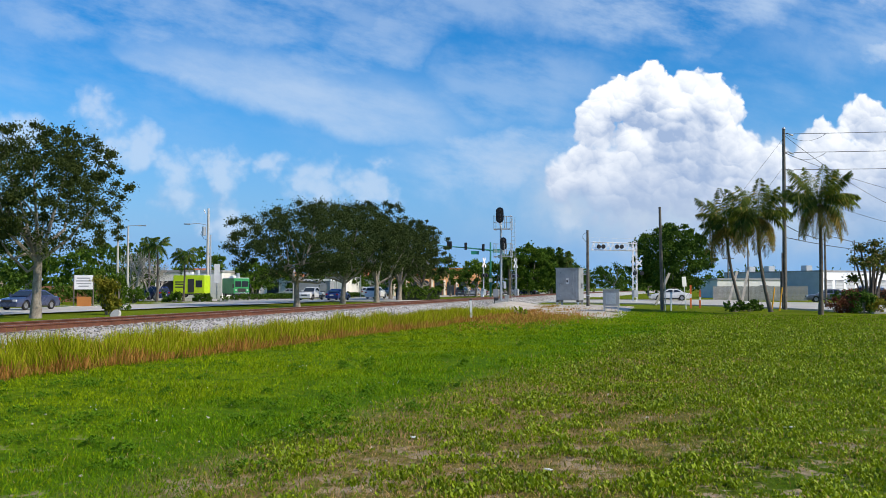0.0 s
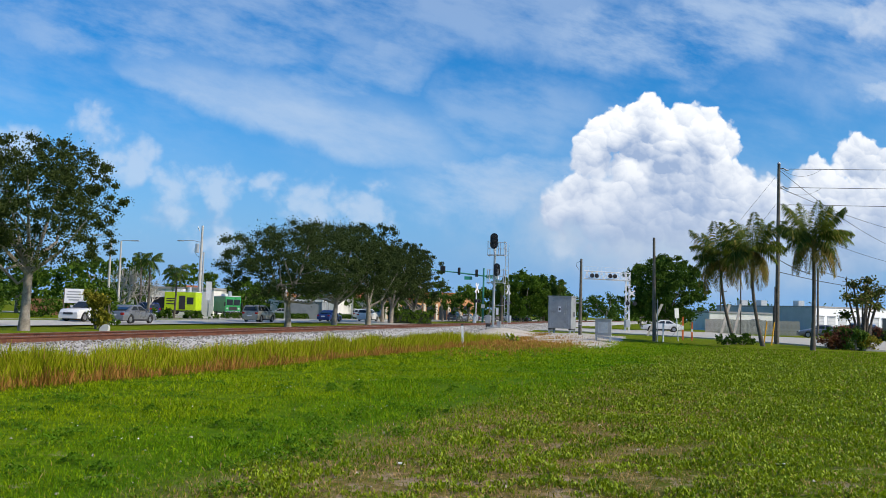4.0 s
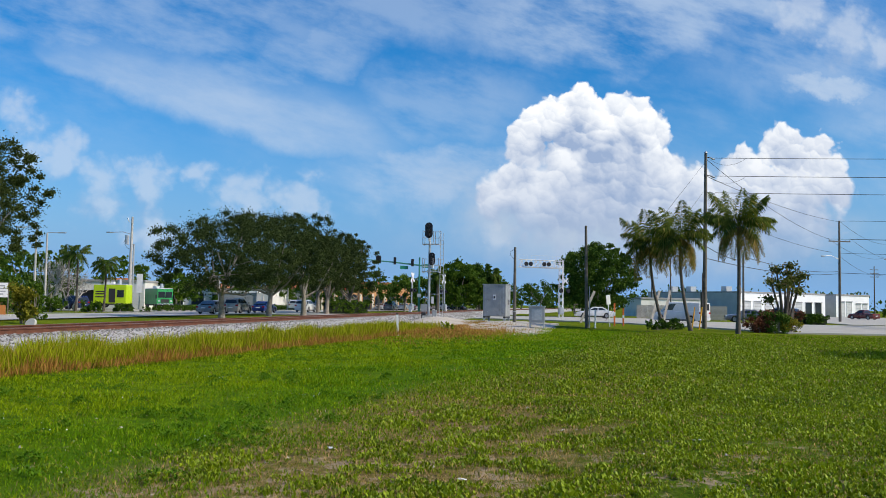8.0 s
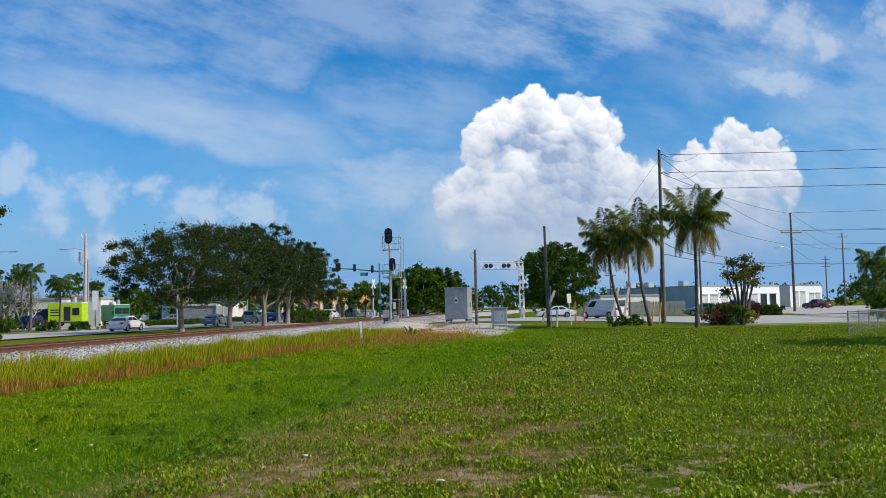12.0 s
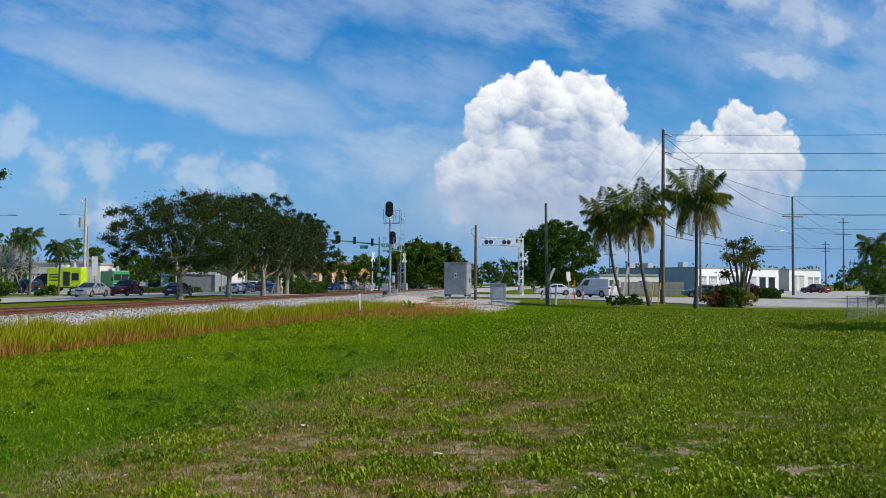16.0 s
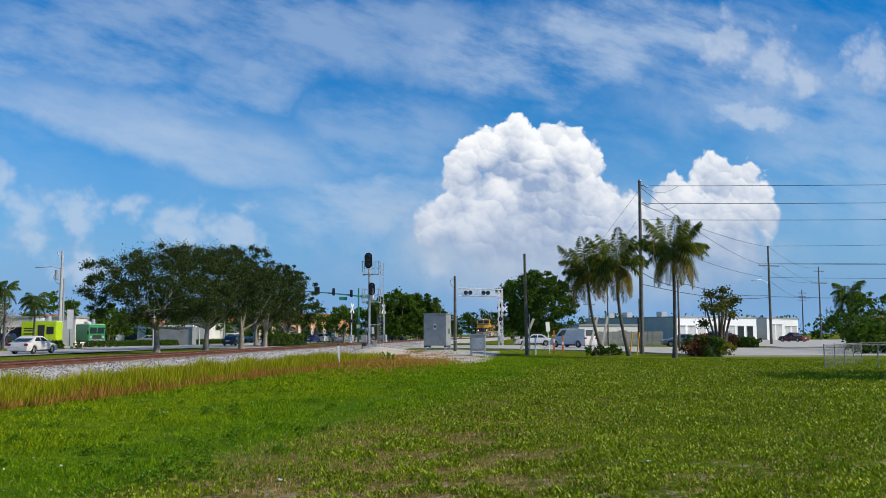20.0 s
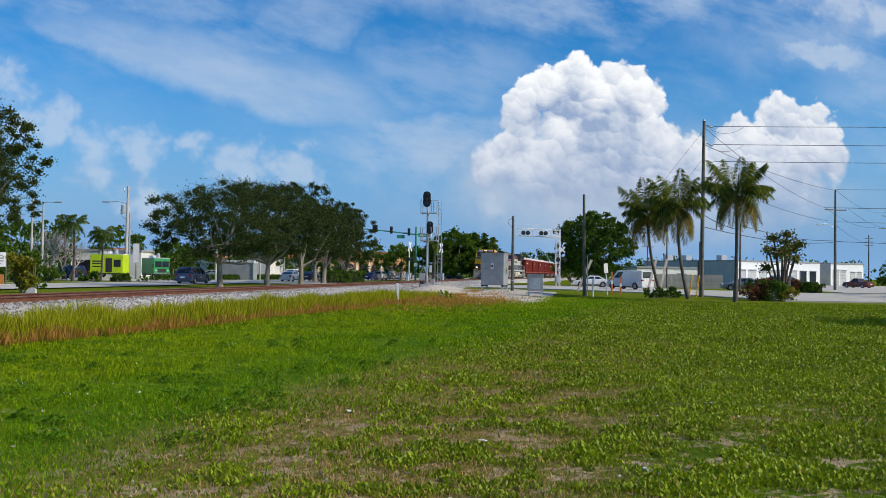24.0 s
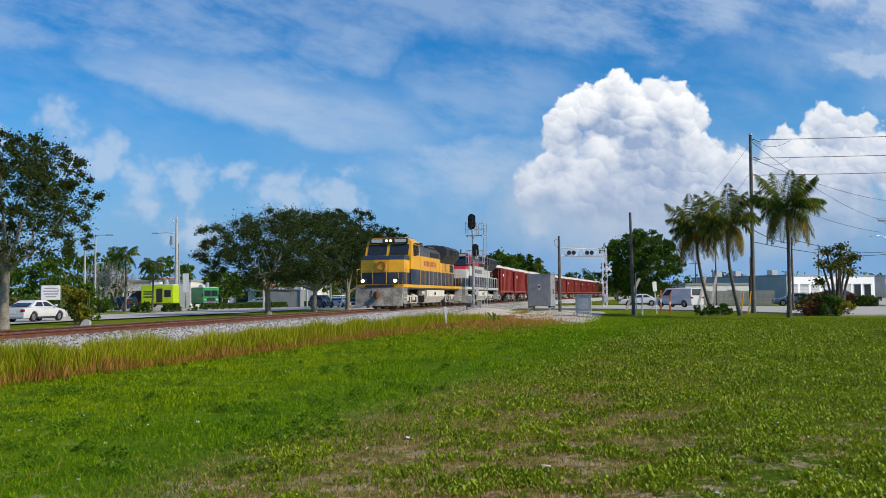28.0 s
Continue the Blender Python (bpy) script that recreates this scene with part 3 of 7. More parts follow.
def stone_material():
    mat, nt, bs = material("ballast_stone")
    r = nt.nodes.new("ShaderNodeNewGeometry").outputs["Random Per Island"]
    c = mixc(nt, ramp01(nt, r, 0.0, 1.0, False), (.12, .115, .105), (.47, .45, .42))
    n = noise_of(nt, space(nt), 30.0)
    wire(nt, mixc(nt, mth(nt, "MULTIPLY", n.outputs["Fac"], .4), c, (.3, .27, .24)), bs, "Base Color")
    bs.inputs["Roughness"].default_value = 0.9
    return mat


M["stone"] = stone_material()
M["rust_stone"] = surface("rust_stone", (.13, .075, .045), (.26, .17, .12), 5.0, .9, 0, .8, 16.0, world=True)
track = build_track()


def ballast_stones():
    rng = np.random.default_rng(4)
    n = 38000
    s = -66 + 150 * rng.uniform(0, 1, n) ** 1.5
    lat = rng.uniform(-3.2, 1.6, n)
    z = np.interp(lat, (-3.4, -2.7, -1.6, -1.0, 3), (-.05, .28, .61, .63, .61))
    ok = (lat < -.95) | (lat > 1.0)
    s, lat, z = s[ok], lat[ok], z[ok]
    c, d = math.cos(U0), math.sin(U0)
    x, y = C0[0] + s * d - lat * c, C0[1] + s * c + lat * d
    rocks("ballast_stone", "grey crushed ballast stones", M["stone"], np.stack([x, y, z + .02], -1), rng.uniform(.024, .056, len(s)), rng)


ballast_stones()


# ---- grass and weeds ----
def tufts(name, label, mat, x, y, z, height, width, lean, rng, points=4):
    """Blades: each a narrow leaf from its foot, leaning its own way. points 4: pointed leaf, widest in the middle."""
    n = len(x)
    a = rng.uniform(0, 2 * math.pi, n)
    tilt = lean * rng.uniform(0.2, 1.0, n)
    foot = np.stack([x, y, z], -1)
    tip = foot + np.stack([np.cos(a) * np.sin(tilt), np.sin(a) * np.sin(tilt), np.cos(tilt)], -1) * height[:, None]
    b = rng.uniform(0, 2 * math.pi, n)
    side = np.stack([np.cos(b), np.sin(b), rng.uniform(-.3, .3, n)], -1) * width[:, None]
    mid = foot * .45 + tip * .55
    mid[:, 2] += height * .10
    if points == 4:
        v = np.stack([foot, mid + side, tip, mid - side], 1)
    else:
        v = np.stack([foot - side * .6, foot + side * .6, tip + side * .25, tip - side * .25], 1)
    ob = add_mesh(name, v.reshape(-1, 3), np.arange(4 * n).reshape(n, 4), mat)
    return tagged(ob, label, "plants", kind="stuff")


def zs(x, y):
    return np.array([ground_z(a, b) for a, b in zip(x, y)])


def n_of(x, y):
    return -(x - C0[0]) * math.cos(U0) + (y - C0[1]) * math.sin(U0)


def s_of(x, y):
    return (x - C0[0]) * math.sin(U0) + (y - C0[1]) * math.cos(U0)


def strip_edge(s):
    """The near edge of the tall grass beside the ballast."""
    return np.interp(s, (-60, -42, -31.5, -16.3, 0, 8), (-3.5, -4.1, -5.2, -6.5, -7.5, -8.2))


def patch(x, y, f, seed):
    return np.array([noise.noise((a * f, b * f, seed)) for a, b in zip(x, y)])


def rosettes(name, label, mat, x, y, z, size, k, rng, rise=(.25, .95), slim=.20):
    """Low plants: k pointed leaves round each foot, spreading outward and up."""
    n = len(x) * k
    a = np.repeat(rng.uniform(0, 6.283, len(x)), k) + np.tile(np.arange(k) * 6.283 / k, len(x)) + rng.normal(0, .35, n)
    e = rng.uniform(rise[0], rise[1], n)
    L = np.repeat(size, k) * rng.uniform(.6, 1.2, n)
    foot = np.stack([np.repeat(x, k), np.repeat(y, k), np.repeat(z, k)], -1)
    foot[:, 2] += rng.uniform(0, .35, n) * L
    out = np.stack([np.cos(a) * np.cos(e), np.sin(a) * np.cos(e), np.sin(e)], -1)
    roll = rng.normal(0, .35, n)
    side = np.stack([-np.sin(a), np.cos(a), roll], -1) * (L * slim)[:, None]
    mid, tip = foot + out * (L * .58)[:, None], foot + out * L[:, None]
    tip[:, 2] -= L * .12
    v = np.stack([foot, mid + side, tip, mid - side], 1)
    ob = add_mesh(name, v.reshape(-1, 3), np.arange(4 * n).reshape(n, 4), mat)
    return tagged(ob, label, "plants", kind="stuff")


def wedge_of(x, y):
    """Positive inside the lush wedge of grass along the railway."""
    return n_of(x, y) + .12 * s_of(x, y) + 18.3


def scatter(rng, count, reach, power, left, right, nearest=5.2):
    d = nearest + reach * rng.uniform(0, 1, count) ** power
    az = np.radians(rng.uniform(left, right, count))
    return d * np.sin(az), d * np.cos(az), d


def field():
    rng = np.random.default_rng(11)
    # lush grass next to the tall strip: bright beside it, deeper green towards the open field
    x, y, d = scatter(rng, 420000, 62, 1.45, -31, 27)
    inside, ss = wedge_of(x, y) + 1.3 * patch(x, y, 0.25, 2), s_of(x, y)
    ok = (inside > rng.normal(0, .5, len(x))) & (n_of(x, y) < strip_edge(ss) + .3) & (ss < 6)
    x, y, d, inside = x[ok], y[ok], d[ok], inside[ok]
    p, q = patch(x, y, 0.7, 5), patch(x, y, 0.3, 15)
    keep = rng.uniform(0, 1, len(x)) < np.clip(.72 + 1.1 * p, .2, 1)
    x, y, d, p, q, inside = x[keep], y[keep], d[keep], p[keep], q[keep], inside[keep]
    dark = rng.uniform(0, 1, len(x)) < np.clip(np.interp(inside + 3.0 * q, (1.0, 3.0, 5.5), (.92, .70, .10)), 0, 1)
    for name, label, mat, sel in (("lawn_grass", "lush bright green grass", M["lawn"], ~dark), ("deep_grass", "deep green grass beside the weedy field", M["deep_lawn"], dark)):
        X, Y, D, P = x[sel], y[sel], d[sel], p[sel]
        size = np.clip(D / 16, .55, 2.2)
        tufts(name, label, mat, X, Y, zs(X, Y), (.04 + .05 * rng.uniform(0, 1, len(X)) + .07 * np.clip(P, 0, 1)) * size ** .35, .0075 * size, 1.2, rng)
    # dark leafy clumps in the lush part
    cx, cy, d = scatter(rng, 420, 36, 1.2, -30, 24, 8.5)
    ok = (wedge_of(cx, cy) > .6) & (n_of(cx, cy) < strip_edge(s_of(cx, cy)) - .4) & (s_of(cx, cy) < 0)
    cx, cy = cx[ok], cy[ok]
    k = 34
    rad = np.repeat(rng.uniform(.08, .34, len(cx)), k)
    a, r = rng.uniform(0, 6.283, len(rad)), rad * np.sqrt(rng.uniform(0, 1, len(rad)))
    X, Y = np.repeat(cx, k) + np.cos(a) * r, np.repeat(cy, k) + np.sin(a) * r
    rosettes("leafy_clumps", "dark green leafy clumps in the lush grass", M["clump"], X, Y, np.repeat(zs(cx, cy), k) + .10 * (1 - r / rad), rng.uniform(.035, .06, len(r)), 5, rng)
    fl = rng.integers(0, 9, 60)
    X, Y = cx[fl] + rng.normal(0, .25, 60), cy[fl] + rng.normal(0, .25, 60)
    tufts("white_flowers", "tiny white flowers in the grass", M["sign_white"], X, Y, zs(X, Y) + .12, np.full(60, .022), np.full(60, .009), 1.3, rng)
    # broad-leaved weeds over the rest of the field, in dense patches with gaps
    x, y, d = scatter(rng, 345000, 44, 1.35, -29, 39)
    inside = wedge_of(x, y) + 1.3 * patch(x, y, 0.25, 2)
    ok = (inside < rng.normal(0, .8, len(x))) & (y < 57)
    x, y, d, inside = x[ok], y[ok], d[ok], inside[ok]
    p, big = patch(x, y, 1.1, 9) + .7 * patch(x, y, 3.0, 12), patch(x, y, 0.22, 4)
    dry = np.interp(inside, (-4.2, -1.8, .4, 1.5), (0, 1, 1, 0)) * np.clip((30 - d) / 14, 0, 1)
    near = np.clip((16 - d) / 9, 0, 1)
    keep = rng.uniform(0, 1, len(x)) < np.clip(.82 - .14 * near + (.7 + 1.7 * near) * p + .4 * big - .36 * dry, .03, 1) * np.clip((47 - d) / 17, 0, 1)
    x, y, d, p = x[keep], y[keep], d[keep], p[keep]
    size = np.clip(.026 + .0017 * d, .036, .085) * rng.uniform(.6, 1.25, len(x)) * np.clip(1 + .45 * p, .7, 1.4)
    rosettes("broadleaf_weeds", "low broad-leaved weeds, yellow-green in the sun", M["weed"], x, y, zs(x, y), size * 1.22, 4, rng, (.70, 1.42), .18)
    # mown grass at the far side of the field
    x, y, d = scatter(rng, 85000, 32, .9, -6, 39, 28.0)
    ok = (wedge_of(x, y) < .6) & (y < 57) & (rng.uniform(0, 1, len(x)) < np.clip((d - 30) / 14, 0, 1))
    x, y = x[ok], y[ok]
    tufts("mown_grass", "short yellow-green mown grass", M["mown"], x, y, zs(x, y), .05 + .07 * rng.uniform(0, 1, len(x)), np.full(len(x), .028), 1.1, rng)
    # thin dry and green grass between the weeds
    x, y, d = scatter(rng, 200000, 30, 1.5, -29, 39)
    inside = wedge_of(x, y)
    ok = inside < rng.normal(.8, 1.0, len(x))
    x, y, d, inside = x[ok], y[ok], d[ok], inside[ok]
    p = patch(x, y, 0.5, 21)
    keep = rng.uniform(0, 1, len(x)) < np.clip(.26 + .7 * p + .55 * np.interp(inside, (-4.2, -1.8, .6, 1.8), (0, 1, 1, .2)), .06, 1) * np.clip((30 - d) / 14, .15, 1)
    x, y, d = x[keep], y[keep], d[keep]
    tufts("thin_grass", "thin straggling grass between weeds", M["thin"], x, y, zs(x, y), .03 + .06 * rng.uniform(0, 1, len(x)), .0045 * np.clip(d / 10, .8, 2.5), 1.3, rng)


M["mown"] = foliage("mown_blades", (.085, .150, .004), (.270, .370, .008), (.36, .28, .08), 0.16, 0.35)
M["deep_lawn"] = foliage("deep_lawn_blades", (.055, .145, .003), (.250, .410, .006), (.26, .26, .03), 0.03, 0.35)
M["clump"] = foliage("clump_leaves", (.050, .135, .006), (.150, .280, .012), None, .1, .3)
M["thin"] = foliage("thin_grass", (.13, .145, .010), (.30, .27, .030), (.52, .34, .14), 0.45, 0.3)
field()


def tall_strip():
    rng = np.random.default_rng(7)
    for name, label, mat, count, h0, h1, w in (("tall_grass_stems", "russet dry stems of tall grass", M["tall_dry"], 60000, .20, .48, .009),
                                               ("tall_grass", "tall yellow-green grass beside the ballast", M["tall_green"], 125000, .40, .74, .0085)):
        s = -72 + 84 * rng.uniform(0, 1, count) ** 1.15
        back = rng.uniform(0, 1, count)
        back = back ** 1.4 if name == "tall_grass_stems" else .12 + .88 * back
        lat = strip_edge(s) + back * np.interp(s, (-60, 0), (1.2, 2.0)) + rng.normal(0, .12, count)
        c, d = math.cos(U0), math.sin(U0)
        x, y = C0[0] + s * d - lat * c, C0[1] + s * c + lat * d
        hump = .8 + .6 * patch(x, y, .9, 3) + .3 * patch(x, y, 3.1, 8)
        far = np.interp(s, (-16, 0), (1, 0)) if name == "tall_grass" else np.interp(s, (7, 13), (1, .1))
        ok = rng.uniform(0, 1, count) < np.clip(hump, .1, 1) * far
        x, y, hump, s = x[ok], y[ok], hump[ok], s[ok]
        h = rng.uniform(h0, h1, len(x)) * np.clip(hump, .65, 1.12) * np.interp(s, (-20, 6), (1, .75))
        z = zs(x, y) + (rng.uniform(.02, .16, len(x)) if name == "tall_grass" else 0)
        tufts(name, label, mat, x, y, z, h, np.full(len(x), w), .55, rng)


tall_strip()


def dry_patch():
    rng = np.random.default_rng(17)
    n = 16000
    s, lat = rng.normal(-3, 6.5, n), rng.normal(-8.6, 1.3, n)
    c, d = math.cos(U0), math.sin(U0)
    x, y = C0[0] + s * d - lat * c, C0[1] + s * c + lat * d
    ok = (patch(x, y, .6, 31) > -.25) & (lat < -5.8) & (s < 12)
    x, y = x[ok], y[ok]
    tufts("dry_grass", "short dry russet grass at the gravel's edge", M["tall_dry"], x, y, zs(x, y), rng.uniform(.08, .26, len(x)), np.full(len(x), .016), .8, rng)


dry_patch()


# ---- trees ----
def leaf_cloud(name, mat, centres, radii, per, size, rng, parent, flat_bias=0.35, squash=0.75):
    """A crown: leaves scattered through uneven clumps."""
    n = len(centres) * per
    c, r = np.repeat(centres, per, 0), np.repeat(radii, per)
    v = rng.normal(0, 1, (n, 3))
    v /= np.linalg.norm(v, axis=1)[:, None]
    dist = r * np.clip(np.abs(rng.normal(0, .60, n)), .05, 1.25)
    p = c + v * dist[:, None] * np.array((1, 1, squash))
    d = v + rng.normal(0, .8, (n, 3)) + np.array((0, 0, flat_bias))
    d /= np.linalg.norm(d, axis=1)[:, None]
    e = np.cross(d, rng.normal(0, 1, (n, 3)))
    e /= np.linalg.norm(e, axis=1)[:, None] + 1e-6
    L = (size * rng.uniform(.6, 1.4, n))[:, None]
    v4 = np.stack([p - d * L * .5, p + e * L * .34, p + d * L * .5, p - e * L * .34], 1)
    ob = add_mesh(name, v4.reshape(-1, 3), np.arange(4 * n).reshape(n, 4), mat)
    ob.parent = parent
    return ob


def tree(name, label, x, y, height, radius, mat, seed, clumps=46, per=170, leaf=.24, trunk=.22, fork=.30, low=.34, bark="bark", group="", squash=1.0, forks=7):
    """A broad tree: tapered trunk, limbs, and a crown of clumps with gaps."""
    rng = np.random.default_rng(seed)
    t = thing(name, label, "tree", pose(x, y, ground_z(x, y) - .05), group)
    zc, rz = height * (low + 1) / 2, height * (1 - low) / 2
    a, cz = rng.uniform(0, 6.283, clumps), rng.uniform(-.85, 1, clumps)
    k = np.sqrt(np.clip(1 - cz ** 2, 0, 1)) * rng.uniform(.45, .98, clumps) ** .6
    rag = rng.uniform(.80, 1.08, clumps)
    centres = np.stack([np.cos(a) * k * radius * .84 * rag, np.sin(a) * k * radius * .84 * rag, zc + cz * rz * .82 * rag * squash], -1)
    radii = radius * rng.uniform(.11, .28, clumps)
    # sprays that stand out of the crown, and fill within it
    m = clumps if forks > 4 else clumps // 3
    a2, up = rng.uniform(0, 6.283, m), rng.uniform(-.6, 1, m)
    k2 = np.sqrt(1 - up ** 2) * rng.uniform(.82, 1.04, m)
    fringe = np.stack([np.cos(a2) * k2 * radius, np.sin(a2) * k2 * radius, zc + up * rz * rng.uniform(.86, 1.04, m) * squash], -1)
    a3, c3, m3 = rng.uniform(0, 6.283, clumps // 3), rng.uniform(-.7, .7, clumps // 3), clumps // 3
    k3 = np.sqrt(rng.uniform(.02, .5, m3))
    inner = np.stack([np.cos(a3) * k3 * radius, np.sin(a3) * k3 * radius, zc + c3 * rz], -1)
    every = np.concatenate([centres, fringe, inner])
    sizes = np.concatenate([radii, radius * rng.uniform(.05, .11, m), radius * rng.uniform(.14, .24, m3)])
    leaf_cloud("crown", mat, every, sizes, int(per * (.74 if forks > 4 else .8)), leaf * .84, rng, t)
    bm = bmesh.new()
    zf = height * fork
    lean = rng.uniform(-.25, .25, 2)
    tube(bm, [(0, 0, -.1), (lean[0] * .3, lean[1] * .3, zf * .3), (lean[0], lean[1], zf)], [trunk * 1.5, trunk * 1.05, trunk * .85], 9)
    part("trunk", bm, M[bark], t, smooth=True)
    for i in range(forks):
        tgt = centres[rng.integers(0, clumps)]
        p0 = np.array((lean[0], lean[1], zf * rng.uniform(.75, 1.0)))
        mid = p0 * .5 + tgt * .5 + np.array((0, 0, -.12 * height * rng.uniform(0, 1))) + rng.normal(0, .2, 3)
        part("limb", T([p0, mid, tgt], [trunk * .55, trunk * .35, trunk * .10], 6), M[bark], t, smooth=True)
        for j in range(2 if forks > 4 else 0):
            t2 = centres[rng.integers(0, clumps)]
            if np.linalg.norm(t2 - mid) < radius * .8:
                part("limb", T([mid, mid * .5 + t2 * .5 + rng.normal(0, .15, 3), t2], [trunk * .28, trunk * .18, trunk * .06], 5), M[bark], t, smooth=True)
    return t


OAKS = "oaks along the avenue"
tree("street_oak", "spreading oak with an airy grey-green crown", -22.6, 50.6, 11.0, 4.9, M["oak_near"], 3, 120, 330, .15, .24, .36, .23, group=OAKS, forks=12)
tree("street_oak", "dark leafy oak on the grass verge", -13.0, 81.3, 9.5, 6.5, M["oak"], 5, 84, 420, .17, .24, .26, .17, group=OAKS)
tree("street_oak", "dark leafy oak on the grass verge", -10.6, 96.5, 11.0, 5.8, M["oak"], 6, 80, 400, .18, .25, .26, .16, group=OAKS)
tree("street_oak", "dark leafy oak with a forked trunk", -7.6, 104.8, 11.8, 5.3, M["oak"], 8, 74, 380, .19, .27, .20, .18, group=OAKS)
tree("street_oak", "dark leafy oak beside a clipped hedge", -5.6, 117, 11.2, 4.9, M["oak"], 9, 70, 360, .20, .27, .22, .17, group=OAKS)
tree("street_oak", "dark leafy oak beside a clipped hedge", -3.1, 124.5, 11.0, 4.3, M["oak"], 10, 66, 340, .20, .25, .22, .15, group=OAKS)
tree("street_oak", "dark leafy oak behind others", -7.6, 133, 11.5, 4.8, M["oak"], 12, 44, 180, .30, .25, .25, .25, group=OAKS)
tree("shade_tree", "tree with a rounded green crown beside the field", 26.6, 27.0, 7.4, 4.6, M["fresh"], 13, 60, 220, .28, .2, .3, .4)

# trees beyond the crossing and along the horizon
tree("big_tree", "large dark round tree beside the street", 33.0, 131, 10.8, 6.2, M["deep"], 21, 100, 300, .34, .3, .2, .06)
tree("green_tree", "broad green tree behind the crossing", 14.2, 150, 9.2, 4.9, M["fresh"], 22, 70, 260, .40, .2, .2, .02)
tree("green_tree", "broad green tree behind the crossing", 18.2, 153, 8.6, 4.4, M["deep"], 23, 60, 240, .40, .2, .2, .02)
BACK = ((-62, 128, 9, 6, "deep"), (-52, 140, 9.4, 5.5, "deep"), (-45, 132, 8.6, 5, "deep"), (-54, 118, 7.5, 4.5, "deep"), (-47, 116, 7.0, 4.5, "fresh"), (-40, 150, 8.5, 5, "fresh"),
        (-33, 160, 7, 5, "deep"), (-31, 148, 6.4, 4, "fresh"), (-26, 168, 7.5, 5, "fresh"), (-20, 175, 8, 5, "deep"), (-14, 180, 7.5, 5, "fresh"), (-6, 178, 7.5, 5, "deep"),
        (1.5, 172, 8.0, 4.5, "deep"), (6.5, 176, 7.5, 4.5, "fresh"), (10, 168, 7.0, 4, "deep"), (24, 205, 7.0, 5, "fresh"), (32, 230, 8, 6, "deep"), (27, 190, 6.5, 4, "deep"),
        (44, 235, 8, 6, "deep"), (140, 225, 8, 6, "deep"), (146, 205, 8, 6, "fresh"), (43.5, 192, 6.5, 4, "deep"), (44, 264, 8, 5.5, "deep"), (49, 190, 5.5, 4, "fresh"), (-70, 112, 9.5, 6, "deep"), (-66, 98, 8.5, 5.5, "fresh"), (22, 170, 4.8, 3.2, "fresh"), (92, 260, 8, 7, "deep"), (150, 240, 9, 8, "deep"))
def far_woods():
    rng = np.random.default_rng(88)
    n = 300
    a, d = np.radians(rng.uniform(-38, 46, n)), rng.uniform(255, 330, n)
    h = rng.uniform(1.0, 5.2, n)
    c = np.stack([d * np.sin(a), d * np.cos(a), h], -1)
    ob = leaf_cloud("far_woods", M["deep"], c, rng.uniform(2.5, 4.5, n), 90, 1.0, rng, None)
    tagged(ob, "dark green woods along the horizon", "woods", kind="stuff")


far_woods()
for i, (x, y, h, r, kind) in enumerate(BACK):
    tree("background_tree", "leafy green tree far behind the road", x, y, h, r, M[kind], 40 + i, 30, 120, .48, .2, .3, .06, forks=4, group="far trees")


# ---- palms ----
def frond_mesh(seed, length, droop, leaflet, pairs=30, lift=0.9):
    """One feather leaf: arching rib with leaflets down both sides, growing along local x."""
    rng = np.random.default_rng(seed)
    rib, vs, fs = [], [], []
    for i in range(13):
        u = i / 12
        rib.append(Vector((length * (u - .22 * u * u * droop), 0, length * (lift * .45 * u - droop * .62 * u * u))))
    for i in range(12):
        w = .03 * (1 - i / 13)
        a, b = rib[i], rib[i + 1]
        k = len(vs)
        vs += [a + Vector((0, w, 0)), a + Vector((0, -w, 0)), b + Vector((0, -w * .9, 0)), b + Vector((0, w * .9, 0))]
        fs.append((k, k + 1, k + 2, k + 3))
    for i in range(pairs):
        u = .12 + .87 * i / pairs
        j = min(int(u * 12), 11)
        p = rib[j].lerp(rib[j + 1], u * 12 - j)
        along = (rib[j + 1] - rib[j]).normalized()
        ll = leaflet * (math.sin(math.pi * min(u * .9 + .12, 1)) * .75 + .25) * rng.uniform(.85, 1.1)
        for side in (-1, 1):
            d = (Vector((0, side, 0)) + along * .75 + Vector((0, 0, rng.uniform(-1.1, .15)))).normalized()
            tip = p + d * ll + Vector((0, 0, -.42 * ll))
            mid, w = p + d * ll * .5, along * .027
            k = len(vs)
            vs += [p, mid + w, tip, mid - w]
            fs.append((k, k + 1, k + 2, k + 3))
    ob = add_mesh("frond", [tuple(v) for v in vs], fs, M["palm"])
    return ob


